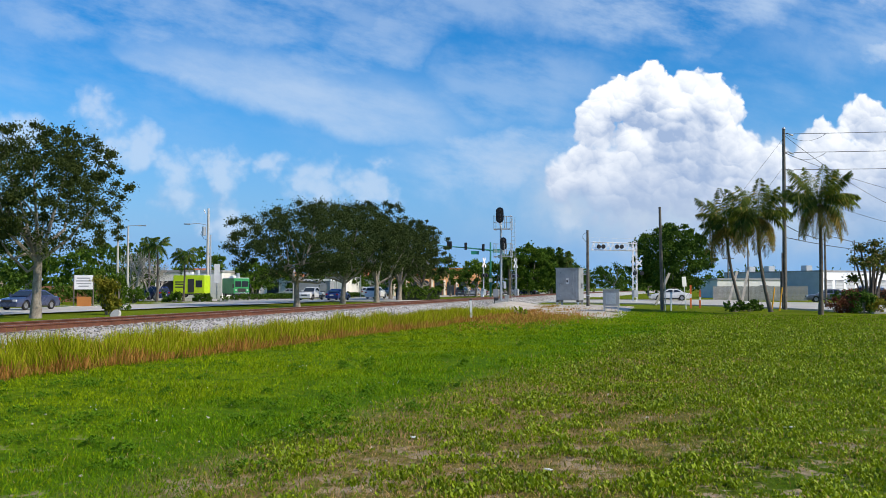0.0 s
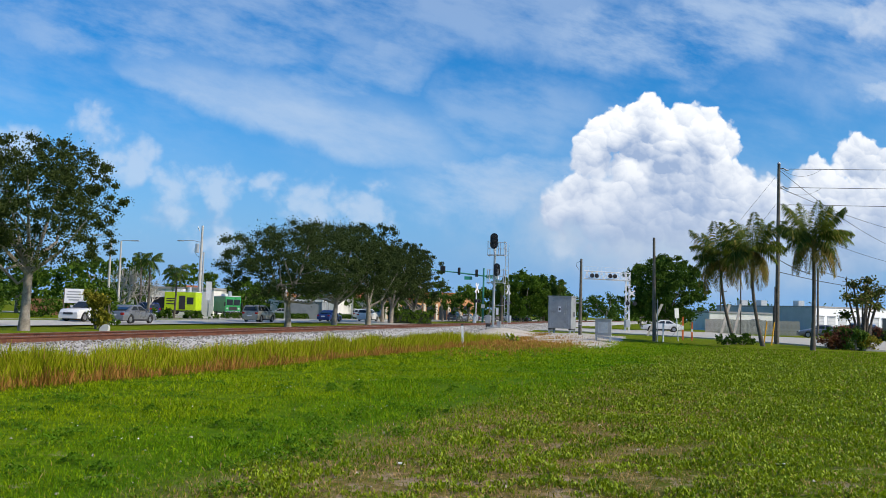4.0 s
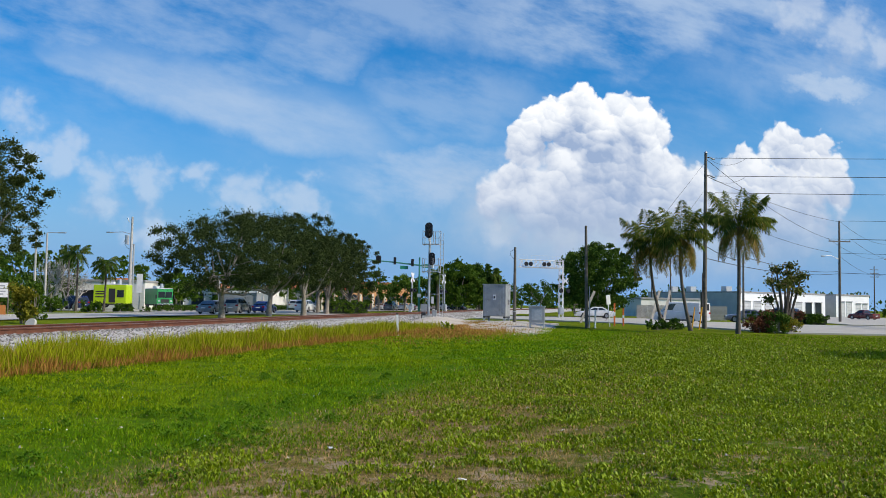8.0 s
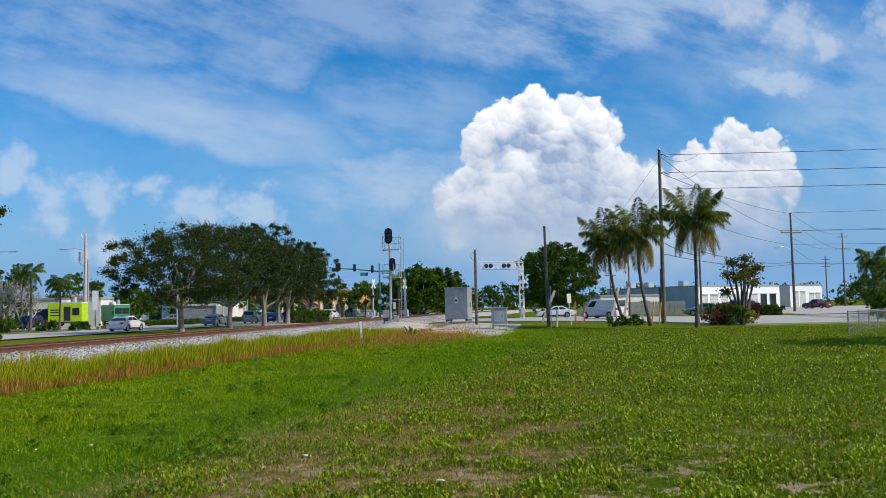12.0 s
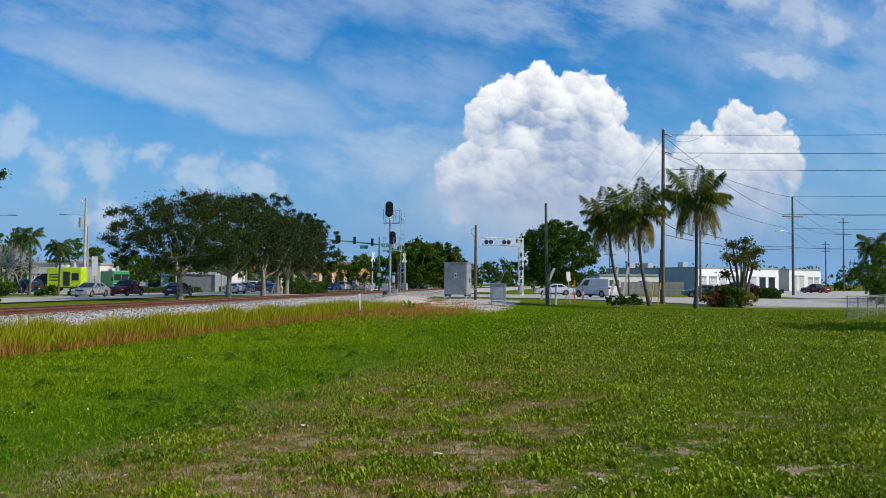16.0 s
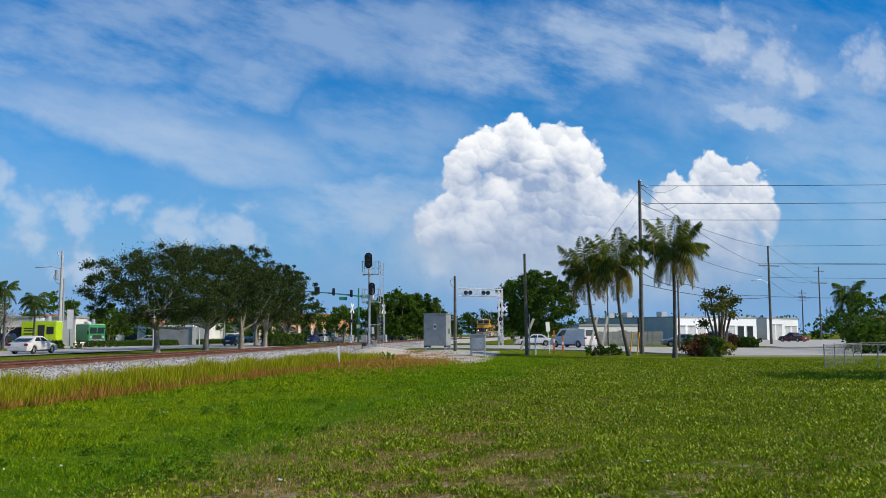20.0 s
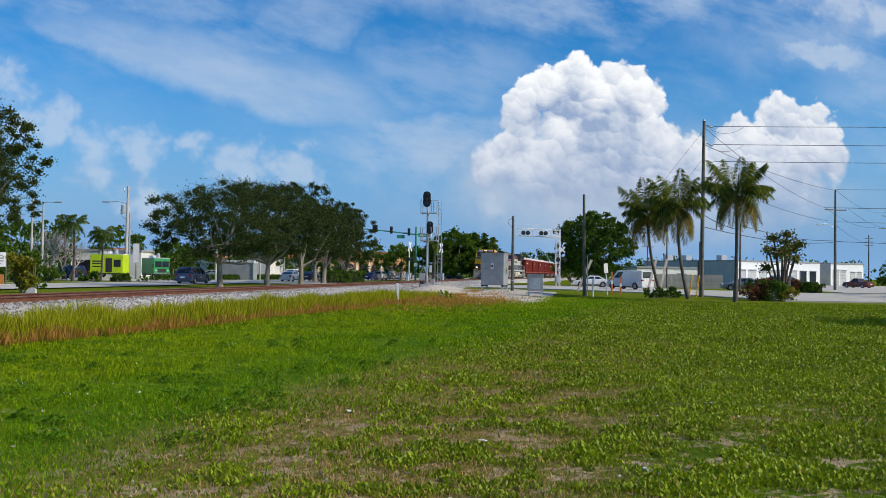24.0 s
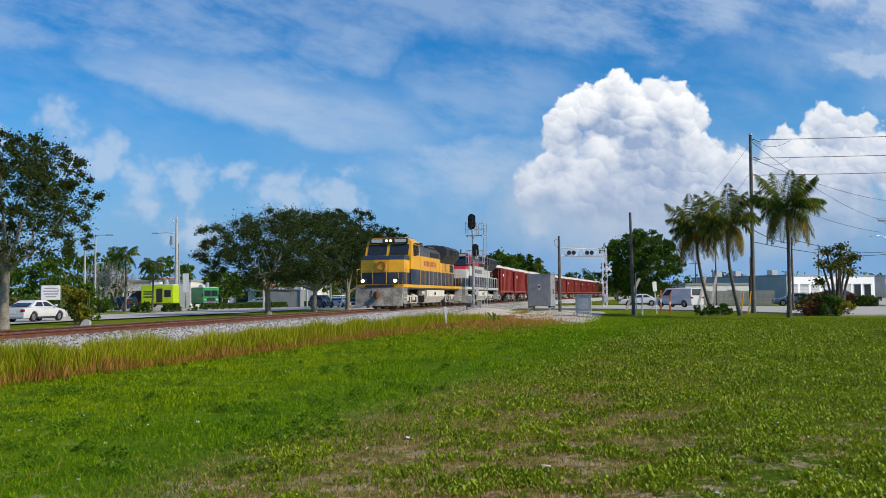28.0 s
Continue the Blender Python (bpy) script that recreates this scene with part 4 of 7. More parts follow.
def palm(name, label, base, crown, trunk_r, fronds, length, seed, leaflet=.55, bow=.3, group="", skirt=4):
    rng = np.random.default_rng(seed)
    t = thing(name, label, "palm tree", pose(base[0], base[1], base[2] - .05), group)
    dx, dy, h = crown[0] - base[0], crown[1] - base[1], crown[2] - base[2]
    pts, rr = [], []
    for i in range(15):
        u = i / 14
        pts.append((dx * u + bow * math.sin(math.pi * u) * (1 if dx < 0 else -1) * -1, dy * u, h * u))
        rr.append(trunk_r * (1.55 - .9 * min(u * 5, 1) * .55 - .25 * u) * (1 + .05 * (i % 2)))
    part("trunk", T(pts, rr, 9), M["palm_bark"], t, smooth=True)
    top = Vector((dx, dy, h))
    protos = []
    hang = ((.80, 1.5), (1.05, 1.1), (1.2, .6), (1.3, .1)) if name == "feather_palm" else ((.55, 2.05), (.95, 1.60), (1.15, 1.05), (1.30, .25))
    for k, (droop, lift) in enumerate(hang):
        ob = frond_mesh(seed * 7 + k, length, droop, leaflet, 66, lift)
        if k == 3 and name != "feather_palm":
            ob.material_slots[0].material = M["old_palm"]
        if name == "feather_palm":
            for slot in ob.material_slots:
                if slot.material == M["palm"]:
                    slot.material = M["feather"]
        protos.append(ob)
    for i in range(fronds):
        k = sum(i / fronds > share for share in (.20, .47, .69))
        a = i * 137.5 + rng.uniform(-16, 16)
        sc = rng.uniform(.85, 1.08)
        m = Matrix.Translation(top) @ pose(0, 0, 0, 0, rng.uniform(-14, 10) - (16 if k == 0 else 0) + (16 if k == 3 else 0), a) @ Matrix.Diagonal((sc, sc, sc, 1))
        if protos[k].parent is None:
            protos[k].parent, protos[k].matrix_basis = t, m
        else:
            twin(protos[k], m, t)
    bm = bmesh.new()
    for i in range(9):
        a = rng.uniform(0, 6.28)
        p = top + Vector((math.cos(a) * .22, math.sin(a) * .22, rng.uniform(-.5, -.15)))
        bmesh.ops.create_icosphere(bm, subdivisions=1, radius=rng.uniform(.10, .16), matrix=Matrix.Translation(p))
    part("coconut_cluster", bm, M["husk"], t)
    return t


M["husk"] = surface("coconut_husk", (.16, .11, .04), (.27, .20, .08), 6.0, 0.8)
PG = "coconut palms beside the street"
palm("coconut_palm", "tall coconut palm with yellowing lower fronds", (23.7, 57.0, 0), (23.75, 57, 7.0), .118, 40, 2.85, 3, .78, .05, PG)
palm("coconut_palm", "leaning coconut palm with a full green crown", (22.5, 62.3, 0), (21.7, 62.3, 6.55), .115, 40, 2.8, 4, .78, .25, PG)
palm("coconut_palm", "leaning coconut palm with drooping fronds", (21.9, 66.3, 0), (20.75, 66.3, 6.2), .11, 38, 2.75, 5, .78, .25, PG)
palm("feather_palm", "slender palm with yellow-green drooping fronds", (-34.6, 110, 0), (-34.6, 110, 6.9), .12, 18, 2.3, 6, .6, .1, "palms behind the avenue")
palm("feather_palm", "slender palm with dark green fronds", (-31.4, 110, 0), (-31.3, 110, 5.6), .12, 18, 2.4, 7, .6, .1, "palms behind the avenue")
palm("feather_palm", "small palm behind bare branches", (-39.5, 122, 0), (-39.5, 122, 7.6), .16, 16, 1.9, 8, .6, .1, "palms behind the avenue")
palm("feather_palm", "palm with a dense crown behind the crossing", (20.4, 151, 0), (20.4, 151, 6.6), .25, 24, 2.0, 9, .7, .1)
palm("feather_palm", "palm with shaggy fronds beside green trees", (10.6, 146, 0), (10.6, 146, 6.2), .25, 24, 2.2, 10, .7, .1)
palm("feather_palm", "dark palm among garden shrubs", (52, 82, 0), (52, 82, 5.5), .2, 22, 2.3, 12, .7, .1)


def bare_tree(x, y, h, seed):
    rng = np.random.default_rng(seed)
    t = thing("bare_tree", "leafless grey tree with fine twigs", "tree", pose(x, y, 0))
    bm = bmesh.new()

    def grow(p, d, length, r, level):
        q = p + d * length
        tube(bm, [p, (p + q) / 2 + Vector(rng.normal(0, .05 * length, 3)), q], [r, r * .85, r * .65], 5 if level < 2 else 3)
        if level < 5:
            for _ in range(3 if level < 3 else 2):
                e = (d + Vector(rng.normal(0, .42, 3)) + Vector((0, 0, .15))).normalized()
                grow(q, e, length * rng.uniform(.62, .85), r * .6, level + 1)
    for _ in range(3):
        grow(Vector((rng.normal(0, .3), rng.normal(0, .3), -.1)), Vector((rng.normal(0, .25), rng.normal(0, .25), 1)).normalized(), h * .26, .13, 0)
    part("branch_crown", bm, M["bark_grey"], t)


M["bark_grey"] = surface("grey_bark", (.30, .28, .25), (.46, .43, .39), 3.0, 0.9, 0, 0.5)
bare_tree(-38.5, 112, 7.4, 4)
bare_tree(-36.0, 113, 6.6, 9)


def shrub(name, label, x, y, w, d, h, mat, seed, clumps=22, per=110, leaf=.13, group="", lift=0.0):
    rng = np.random.default_rng(seed)
    t = thing(name, label, "shrub", pose(x, y, ground_z(x, y) + lift), group)
    c = np.stack([rng.uniform(-.42, .42, clumps) * w, rng.uniform(-.42, .42, clumps) * d, rng.uniform(.12, .86, clumps) * h], -1)
    leaf_cloud("leaves", mat, c, rng.uniform(.16, .27, clumps) * min(w, h, d + .5) , per, leaf, rng, t, .1, 1.0)
    bm = bmesh.new()
    for i in range(6):
        k = c[i]
        tube(bm, [(k[0] * .2, k[1] * .2, -.05), (k[0] * .7, k[1] * .7, k[2] * .6), tuple(k)], [.035, .025, .012], 5)
    part("stem", bm, M["bark"], t)
    return t


shrub("croton_bush", "tall yellow-green bush on the verge", -20.8, 56.5, 1.35, 1.1, 2.6, M["croton"], 1, 30, 130, .16)
shrub("vine_bush", "green climbing bush above a yellow one", -20.5, 57.6, 1.2, 1.0, 2.9, M["fresh"], 2, 24, 110, .15)
for i, (x, y, w, h) in enumerate(((20.4, 63.4, 1.6, .75), (21.6, 64.0, 1.5, .85), (22.4, 65.0, 1.2, .7))):
    shrub("low_shrub", "low dark shrub at the foot of palms", x, y, w, 1.0, h, M["deep"], 5 + i, 14, 80, .14, "shrubs under palms")
for i, (x, y, w, h, mat) in enumerate(((26.2, 59.6, 1.7, 1.3, "red_leaf"), (27.4, 59.2, 1.6, 1.5, "deep"), (28.3, 59.4, 1.5, 1.2, "croton"), (27.2, 61, 2.0, 1.6, "deep"))):
    shrub("garden_shrub", "dense mixed shrub under slender trunks", x, y, w, 1.2, h, M[mat], 15 + i, 18, 100, .15, "shrubs beside the drive")


def cluster_palm():
    rng = np.random.default_rng(31)
    t = thing("screw_pine", "many-stemmed plant with drooping leaf heads", "plant", pose(29.0, 61.6, 0))
    heads = []
    for i in range(13):
        a = rng.uniform(0, 6.28)
        r = rng.uniform(.2, 1.5)
        p = Vector((math.cos(a) * r, math.sin(a) * r * .7, rng.uniform(2.9, 5.0) - r * .6))
        part("stem", T([(p.x * .35, p.y * .35, -.05), (p.x * .5, p.y * .5, p.z * .5), p], [.10, .08, .06], 6), M["palm_bark"], t)
        heads.append(p)
    leaf_cloud("crown", M["screw"], np.array([tuple(p) for p in heads]), np.full(len(heads), .64), 280, .17, rng, t, -.5, .6)


M["screw"] = foliage("strap_leaves", (.03, .05, .012), (.16, .18, .035), (.26, .2, .08), .15, .3)
cluster_palm()


def hedge(name, label, pts, w, h, mat, seed, group=""):
    rng = np.random.default_rng(seed)
    (x0, y0), (x1, y1) = pts
    L = math.hypot(x1 - x0, y1 - y0)
    t = thing(name, label, "hedge", pose((x0 + x1) / 2, (y0 + y1) / 2, .02, 0, 0, math.degrees(math.atan2(y1 - y0, x1 - x0))), group)
    # near-black box inside stands for the shade among the leaves
    part("shade_core", B(-L / 2 + .1, L / 2 - .1, -w / 2 + .3, w / 2 - .3, 0, h - .35, bevel=.08), M["hedge_inner_shade"], t)
    n = int(L * max(w, 1.0) * 24)
    c = np.stack([rng.uniform(-.5, .5, n) * L, rng.uniform(-.5, .5, n) * w, h * (.12 + .75 * rng.uniform(0, 1, n) ** .7)], -1)
    leaf_cloud("leaves", mat, c, np.full(n, .27), 34, .19, rng, t, .2, .9)
    return t


M["hedge_inner_shade"] = surface("hedge_shade", (.010, .018, .005), (.02, .03, .01), 3.0, .95)
hedge("clipped_hedge", "clipped green hedge under oaks", ((-5.9, 118.5), (-0.6, 121)), 2.2, 1.85, M["fresh"], 3)
hedge("clipped_hedge", "clipped green hedge behind the avenue", (tp(60, 41)[:2], tp(84, 40)[:2]), 1.2, .75, M["deep"], 4)
hedge("clipped_hedge", "clipped green hedge behind the avenue", (tp(90, 41)[:2], tp(112, 40)[:2]), 1.2, .75, M["deep"], 5)
hedge("clipped_hedge", "dark hedge beside the small house", ((50.5, 79.5), (58, 78)), 1.6, 1.5, M["deep"], 6)
hedge("clipped_hedge", "brownish hedge before the white workshops", ((41, 93), (45.5, 93.5)), 1.6, 1.6, M["red_leaf"], 7)
hedge("clipped_hedge", "brownish hedge before the white workshops", ((46.5, 95), (49.5, 95.6)), 1.4, 1.2, M["deep"], 8)


# ---- railway signals and boxes ----
def signal_mast():
    t = thing("railway_signal", "railway signal mast with two black lamp heads", "railway signal", trk(14.2, -3.35, .42, 0))
    part("foundation", B(-.45, .45, -.45, .45, -.4, .25, bevel=.03), M["concrete"], t)
    part("mast", T([(0, 0, .2), (0, 0, 3.8), (0, 0, 7.3)], [.10, .10, .085], 12), M["galv"], t, smooth=True)
    part("base_flange", T([(0, 0, .24), (0, 0, .34)], .22, 12), M["galv"], t)
    for z, dx, sc in ((6.98, -.02, .86), (4.72, .26, .70)):
        bm = bmesh.new()
        ring = []
        for k in range(20):
            a = 2 * math.pi * k / 20
            ring.append((.36 * sc * math.cos(a), .36 * sc * math.sin(a) + (.36 if math.sin(a) > 0 else -.36) * sc))
        loft(bm, [[(dx + x, -.42 + y, z + w) for x, w in ring] for y in (0, .035)])
        head = part("signal_head", bm, M["black"], t, "black oval signal face")
        for k in (-1, 0, 1):
            hood = bmesh.new()
            tube(hood, [(dx, -.45, z + k * .42 * sc), (dx, -.80, z + k * .42 * sc - .02)], [.14 * sc, .15 * sc], 12)
            part("lamp_hood", hood, M["black"], head)
            part("lens", T([(dx, -.455, z + k * .42 * sc), (dx, -.47, z + k * .42 * sc)], .10 * sc, 12), M["lens_dark"], head)
        part("lamp_case", B(dx - .16, dx + .16, -.38, -.05, z - .62 * sc, z + .62 * sc, bevel=.05), M["black"], t)
        part("junction", B(dx - .07, dx + .07, -.2, .1, z - 1.0 * sc, z - .62 * sc, bevel=.02), M["white"], t)
    for z, x0, x1 in ((5.88, -.48, .82), (3.70, -.48, .82)):
        bm = bmesh.new()
        for x in (x0, x1):
            box(bm, x - .02, x + .02, -.52, .52, z - .06, z + .03)
        deck = part("platform", bm, M["galv"], t)
        for i in range(9):
            y = -.5 + i * .125
            part("slat", B(x0 + .021, x1 - .021, y - .012, y + .012, z, z + .035), M["galv"], deck)
        for x, y in ((x0, -.5), (x0, .5), (x1, -.5), (x1, .5), (x1 - .45, -.5), (x1 - .45, .5)):
            part("guard_post", T([(x, y, z), (x, y, z + 1.05)], .026, 6), M["galv"], deck)
        for zz in (.55, 1.05):
            part("guard_bar", T([(x0, -.5, z + zz), (x0, .5, z + zz), (x1, .5, z + zz), (x1, -.5, z + zz)], .024, 6), M["galv"], deck)
    bm = bmesh.new()
    for x in (.84, 1.1):
        tube(bm, [(x, .1, -.1), (x, .1, 6.8)], .022, 6)
    for i in range(21):
        tube(bm, [(.84, .1, .2 + i * .3), (1.1, .1, .2 + i * .3)], .012, 5)
    part("ladder", bm, M["galv"], t)
    part("brace", T([(0, 0, 1.95), (.86, .1, 1.95)], .02, 6), M["galv"], t)
    bx = part("relay_box", B(-.62, -.18, -.2, .2, .55, 1.15, bevel=.02), M["alu"], t)
    part("box_door", B(-.6, -.2, -.22, -.203, .58, 1.12), M["alu"], bx)
    part("marker_plate", B(.22, .42, -.12, -.10, 1.2, 1.75), M["sign_white"], t)
    part("dark_case", B(-.55, -.22, -.22, .14, -.3, .5, bevel=.02), M["steel_dark"], t)
    part("side_case", B(.30, .62, -.15, .2, -.2, .7, bevel=.02), M["alu"], t)
    return t


M["lens_dark"] = glassy("dark_lens", (.02, .015, .015))
signal_mast()


def bungalow():
    t = thing("signal_cabin", "grey aluminium signal equipment cabin", "equipment cabin", pose(10.45, 74.6, .44, 0, 0, -22))
    part("body", B(-.95, .95, -.85, .85, .22, 2.78, bevel=.02), M["alu"], t)
    part("roof_cap", B(-1.02, 1.02, -.92, .92, 2.78, 2.86, bevel=.02), M["alu"], t)
    part("skid", B(-.93, -.75, -.83, .83, .10, .22), M["steel_dark"], t)
    part("skid", B(.75, .93, -.83, .83, .10, .22), M["steel_dark"], t)
    for x in (-.85, .85):
        for y in (-.75, .75):
            part("foot", B(x - .07, x + .07, y - .07, y + .07, -.55, .10), M["galv"], t)
    door = part("door", B(-.55, .55, -.875, -.852, .30, 2.68, bevel=.008), M["alu"], t)
    part("door_handle", T([(.42, -.9, 1.35), (.42, -.9, 1.62)], .015, 6), M["chrome"], door)
    for z in (.6, 1.5, 2.4):
        part("hinge", T([(-.55, -.885, z), (-.55, -.885, z + .14)], .018, 6), M["chrome"], door)
    part("notice", B(-.10, .12, -.884, -.877, 1.55, 2.0), M["sign_white"], door)
    part("notice_bar", B(-.06, .08, -.888, -.8845, 1.68, 1.88), M["steel_dark"], door)
    part("vent", B(.852, .875, -.3, .3, 2.2, 2.55), M["galv"], t)
    for i in range(4):
        part("panel_seam", B(.951, .958, -.7 + i * .45, -.68 + i * .45, .25, 2.75), M["galv"], t)
        part("panel_seam", B(-.75 + i * .5, -.735 + i * .5, -.857, -.851, .25, 2.75), M["galv"], t)
    part("lamp_bracket", B(.96, 1.3, .5, .58, 2.3, 2.4), M["galv"], t)
    part("meter", B(.955, 1.10, -.1, .2, 1.2, 1.6, bevel=.02), M["alu"], t)


bungalow()


def small_box():
    t = thing("relay_cabinet", "small grey metal cabinet on legs", "cabinet", pose(11.2, 60.3, .10, 0, 0, -14))
    for x in (-.45, .45):
        part("leg", B(x - .05, x + .05, -.2, .2, -.25, .35), M["galv"], t)
    part("body", B(-.52, .52, -.32, .32, .35, 1.42, bevel=.02), M["alu"], t)
    part("lid", B(-.57, .57, -.37, .37, 1.42, 1.48, bevel=.01), M["alu"], t)
    door = part("door", B(-.33, .33, -.345, -.322, .52, 1.25, bevel=.006), M["galv"], t)
    part("handle", B(.22, .26, -.37, -.345, .82, .98), M["chrome"], door)


small_box()


def flasher(bm, x, y, z, facing=1):
    """A round warning lamp on its black disc with a hood."""
    tube(bm, [(x, y, z), (x, y - .03 * facing, z)], .26, 14)
    tube(bm, [(x, y - .03 * facing, z), (x, y - .22 * facing, z)], [.13, .15], 10)
    tube(bm, [(x, y, z), (x, y + .16 * facing, z)], [.14, .08], 10)


def gantry():
    t = thing("crossing_gantry", "white cantilever truss with crossing warning lights", "crossing signal", pose(22.85, 108, .0, 0, 0, 4))
    bm = bmesh.new()
    for x, y in ((-.22, -.22), (.22, -.22), (-.22, .22), (.22, .22)):
        tube(bm, [(x, y, 0), (x, y, 7.1)], .04, 7)
    for i in range(8):
        z = .4 + i * .8
        tube(bm, [(-.22, -.22, z), (.22, -.22, z + .8)], .02, 5), tube(bm, [(.22, .22, z), (-.22, .22, z + .8)], .02, 5)
        tube(bm, [(.22, -.22, z), (.22, .22, z + .8)], .02, 5)
    part("tower", bm, M["white"], t)
    bm = bmesh.new()
    for y in (-.22, .22):
        for z in (6.05, 6.95):
            tube(bm, [(.2, y, z), (-5.2, y, z + .15)], .045, 7)
        for i in range(9):
            x = -i * .58
            tube(bm, [(x, y, 6.08), (x - .29, y, 7.0)], .025, 5), tube(bm, [(x - .29, y, 7.0), (x - .58, y, 6.12)], .025, 5)
    for i in range(10):
        x = -i * .56
        tube(bm, [(x, -.22, 6.1), (x, .22, 6.1)], .022, 5)
        box(bm, x - .28, x + .28, -.3, .3, 6.16, 6.19)
    part("truss_arm", bm, M["white"], t)
    bm = bmesh.new()
    for i in range(11):
        x = -i * .52
        tube(bm, [(x, .3, 7.0), (x, .3, 7.55)], .009, 5)
    tube(bm, [(.2, .3, 7.55), (-5.2, .3, 7.65)], .010, 5)
    part("guard_rail", bm, M["white"], t)
    for x in (-4.4, -3.85, -2.2, -1.65):
        bm = bmesh.new()
        flasher(bm, x, -.34, 6.55, 1)
        part("warning_lamp", bm, M["black"], t, "black warning light facing the road")
    part("control_box", B(-.28, .28, -.4, .4, .6, 1.4, bevel=.03), M["galv"], t)
    part("bell", T([(.0, 0, 7.1), (.0, 0, 7.27)], [.16, .1], 10), M["galv"], t)
    cr = bmesh.new()
    for s in (-1, 1):
        m = pose(.45, -.3, 4.6, 0, 45 * s, 0)
        b = box(bmesh.new(), -.46, .46, -.01 + .012 * s, .01 + .012 * s, -.09, .09)
        b.transform(m)
        me = bpy.data.meshes.new("tmp")
        b.to_mesh(me), b.free()
        cr.from_mesh(me)
    part("crossbuck", cr, M["sign_white"], t)
    for x in (-.1, .75):
        bm = bmesh.new()
        flasher(bm, x, -.4, 3.4)
        part("warning_lamp", bm, M["black"], t)


gantry()


def crossing_post(x, y, rz, arm=True, group="crossing signals"):
    t = thing("crossing_signal", "white crossing signal post with crossbuck and lamps", "crossing signal", pose(x, y, .05, 0, 0, rz), group)
    part("post", T([(0, 0, 0), (0, 0, 5.0)], [.07, .06], 9), M["galv"], t)
    part("base", B(-.25, .25, -.25, .25, 0, .15), M["concrete"], t)
    for s in (-1, 1):
        b = box(bmesh.new(), -.62, .62, -.012, .012, -.12, .12)
        b.transform(pose(0, -.09 - .026 * s, 4.4, 0, 52 * s, 0))
        part("crossbuck_board", b, M["sign_white"], t)
    for x0 in (-.38, .38):
        bm = bmesh.new()
        flasher(bm, x0, -.12, 3.0)
        part("warning_lamp", bm, M["black"], t)
    part("lamp_bar", T([(-.4, -.08, 3.0), (.4, -.08, 3.0)], .03, 6), M["galv"], t)
    if arm:
        part("gate_box", B(-.22, .22, -.2, .25, .85, 1.5, bevel=.03), M["galv"], t)
        a = part("gate_arm", B(-.05, .05, -.06, -.02, 1.3, 4.9), M["sign_white"], t)
        for i in range(3):
            part("gate_stripe", B(-.03, .03, -.064, -.06, 1.9 + i * 1.0, 2.1 + i * 1.0), M["red_paint"], a)
        part("counterweight", B(-.3, -.14, -.1, .2, .5, 1.3, bevel=.03), M["white"], t)


M["red_paint"] = paint("red_paint", (.45, .03, .02), .5)
crossing_post(4.5, 100.0, 62)
crossing_post(8.4, 103.5, 238)


def marker_post():
    t = thing("marker_post", "slim white marker post with a dark top in dry grass", "marker post", pose(1.44, 44.5, 0, 0, -2.5, 0))
    part("post", B(-.055, .055, -.02, .02, -.05, 1.06, bevel=.006), M["sign_white"], t)
    part("cap", B(-.06, .06, -.025, .025, 1.06, 1.13, bevel=.006), M["steel_dark"], t)


marker_post()


# ---- sand and stone apron round the cabin ----
def apron():
    rng = np.random.default_rng(2)
    bm = bmesh.new()
    nx, ny = 44, 30
    grid = []
    for j in range(ny + 1):
        row = []
        for i in range(nx + 1):
            s, n = -9 + 36 * i / nx, -2.6 - 11.5 * j / ny
            u, v = abs(i / nx * 2 - 1), abs(j / ny * 2 - 1)
            edge = max(0, 1 - max(u, v) ** 3)
            p = tp(s, n)
            h = .72 * math.exp(-((s - 6) / 7) ** 2 - ((n + 4.6) / 1.8) ** 2) + .08 * noise.noise((s * .5, n * .5, 0)) + .05 * noise.noise((s * 1.7, n * 1.7, 5))
            cut = .10 * noise.noise((s * .35, n * .35, 7))
            row.append(bm.verts.new((p.x, p.y, ground_z(p.x, p.y) - .10 + (edge + cut) * (.20 + h) + .03)))
        grid.append(row)
    for a, b in zip(grid, grid[1:]):
        for i in range(nx):
            bm.faces.new((a[i], a[i + 1], b[i + 1], b[i]))
    ob = part("gravel_apron", bm, M["limestone"], smooth=True)
    tagged(ob, "pale crushed limestone apron round the signal cabin", "gravel", kind="structure")


apron()


# ---- poles and wires ----
def plain_pole(name, label, x, y, h, r, mat, lean=0.0, group="poles beside the street"):
    t = thing(name, label, "pole", pose(x, y, ground_z(x, y) - .1), group)
    part("shaft", T([(0, 0, 0), (lean * .5, 0, h * .5), (lean, 0, h)], [r * 1.15, r, r * .75], 10), mat, t, smooth=True)
    return t


nearp = plain_pole("utility_pole", "short dark wooden pole before the cabin", 11.3, 70.6, 6.1, .12, M["pole_wood"])
part("wire_loop", T([(-.1, 0, 5.9), (-.35, 0, 5.75), (-.38, 0, 5.5), (-.12, 0, 5.2)], .015, 5), M["black"], nearp)
part("strap", T([(0, 0, 1.0), (0, 0, 1.06)], .19, 10), M["galv"], nearp)
midp = plain_pole("utility_pole", "dark wooden pole standing in grass", 16.2, 67.0, 7.75, .125, M["pole_wood"], -.12)
part("conduit", T([(.2, -.05, 0), (.18, -.05, 3.2)], .04, 6), M["galv"], midp)
tall = plain_pole("utility_pole", "tall dark wooden power pole behind palms", 26.5, 70.4, 14.15, .155, M["pole_wood"], .12)
part("riser", T([(-.2, -.1, .2), (-.18, -.1, 4.5)], .06, 6), M["steel_dark"], tall)
part("cap", T([(.12, 0, 14.15), (.12, 0, 14.3)], [.17, .05], 8), M["galv"], tall)
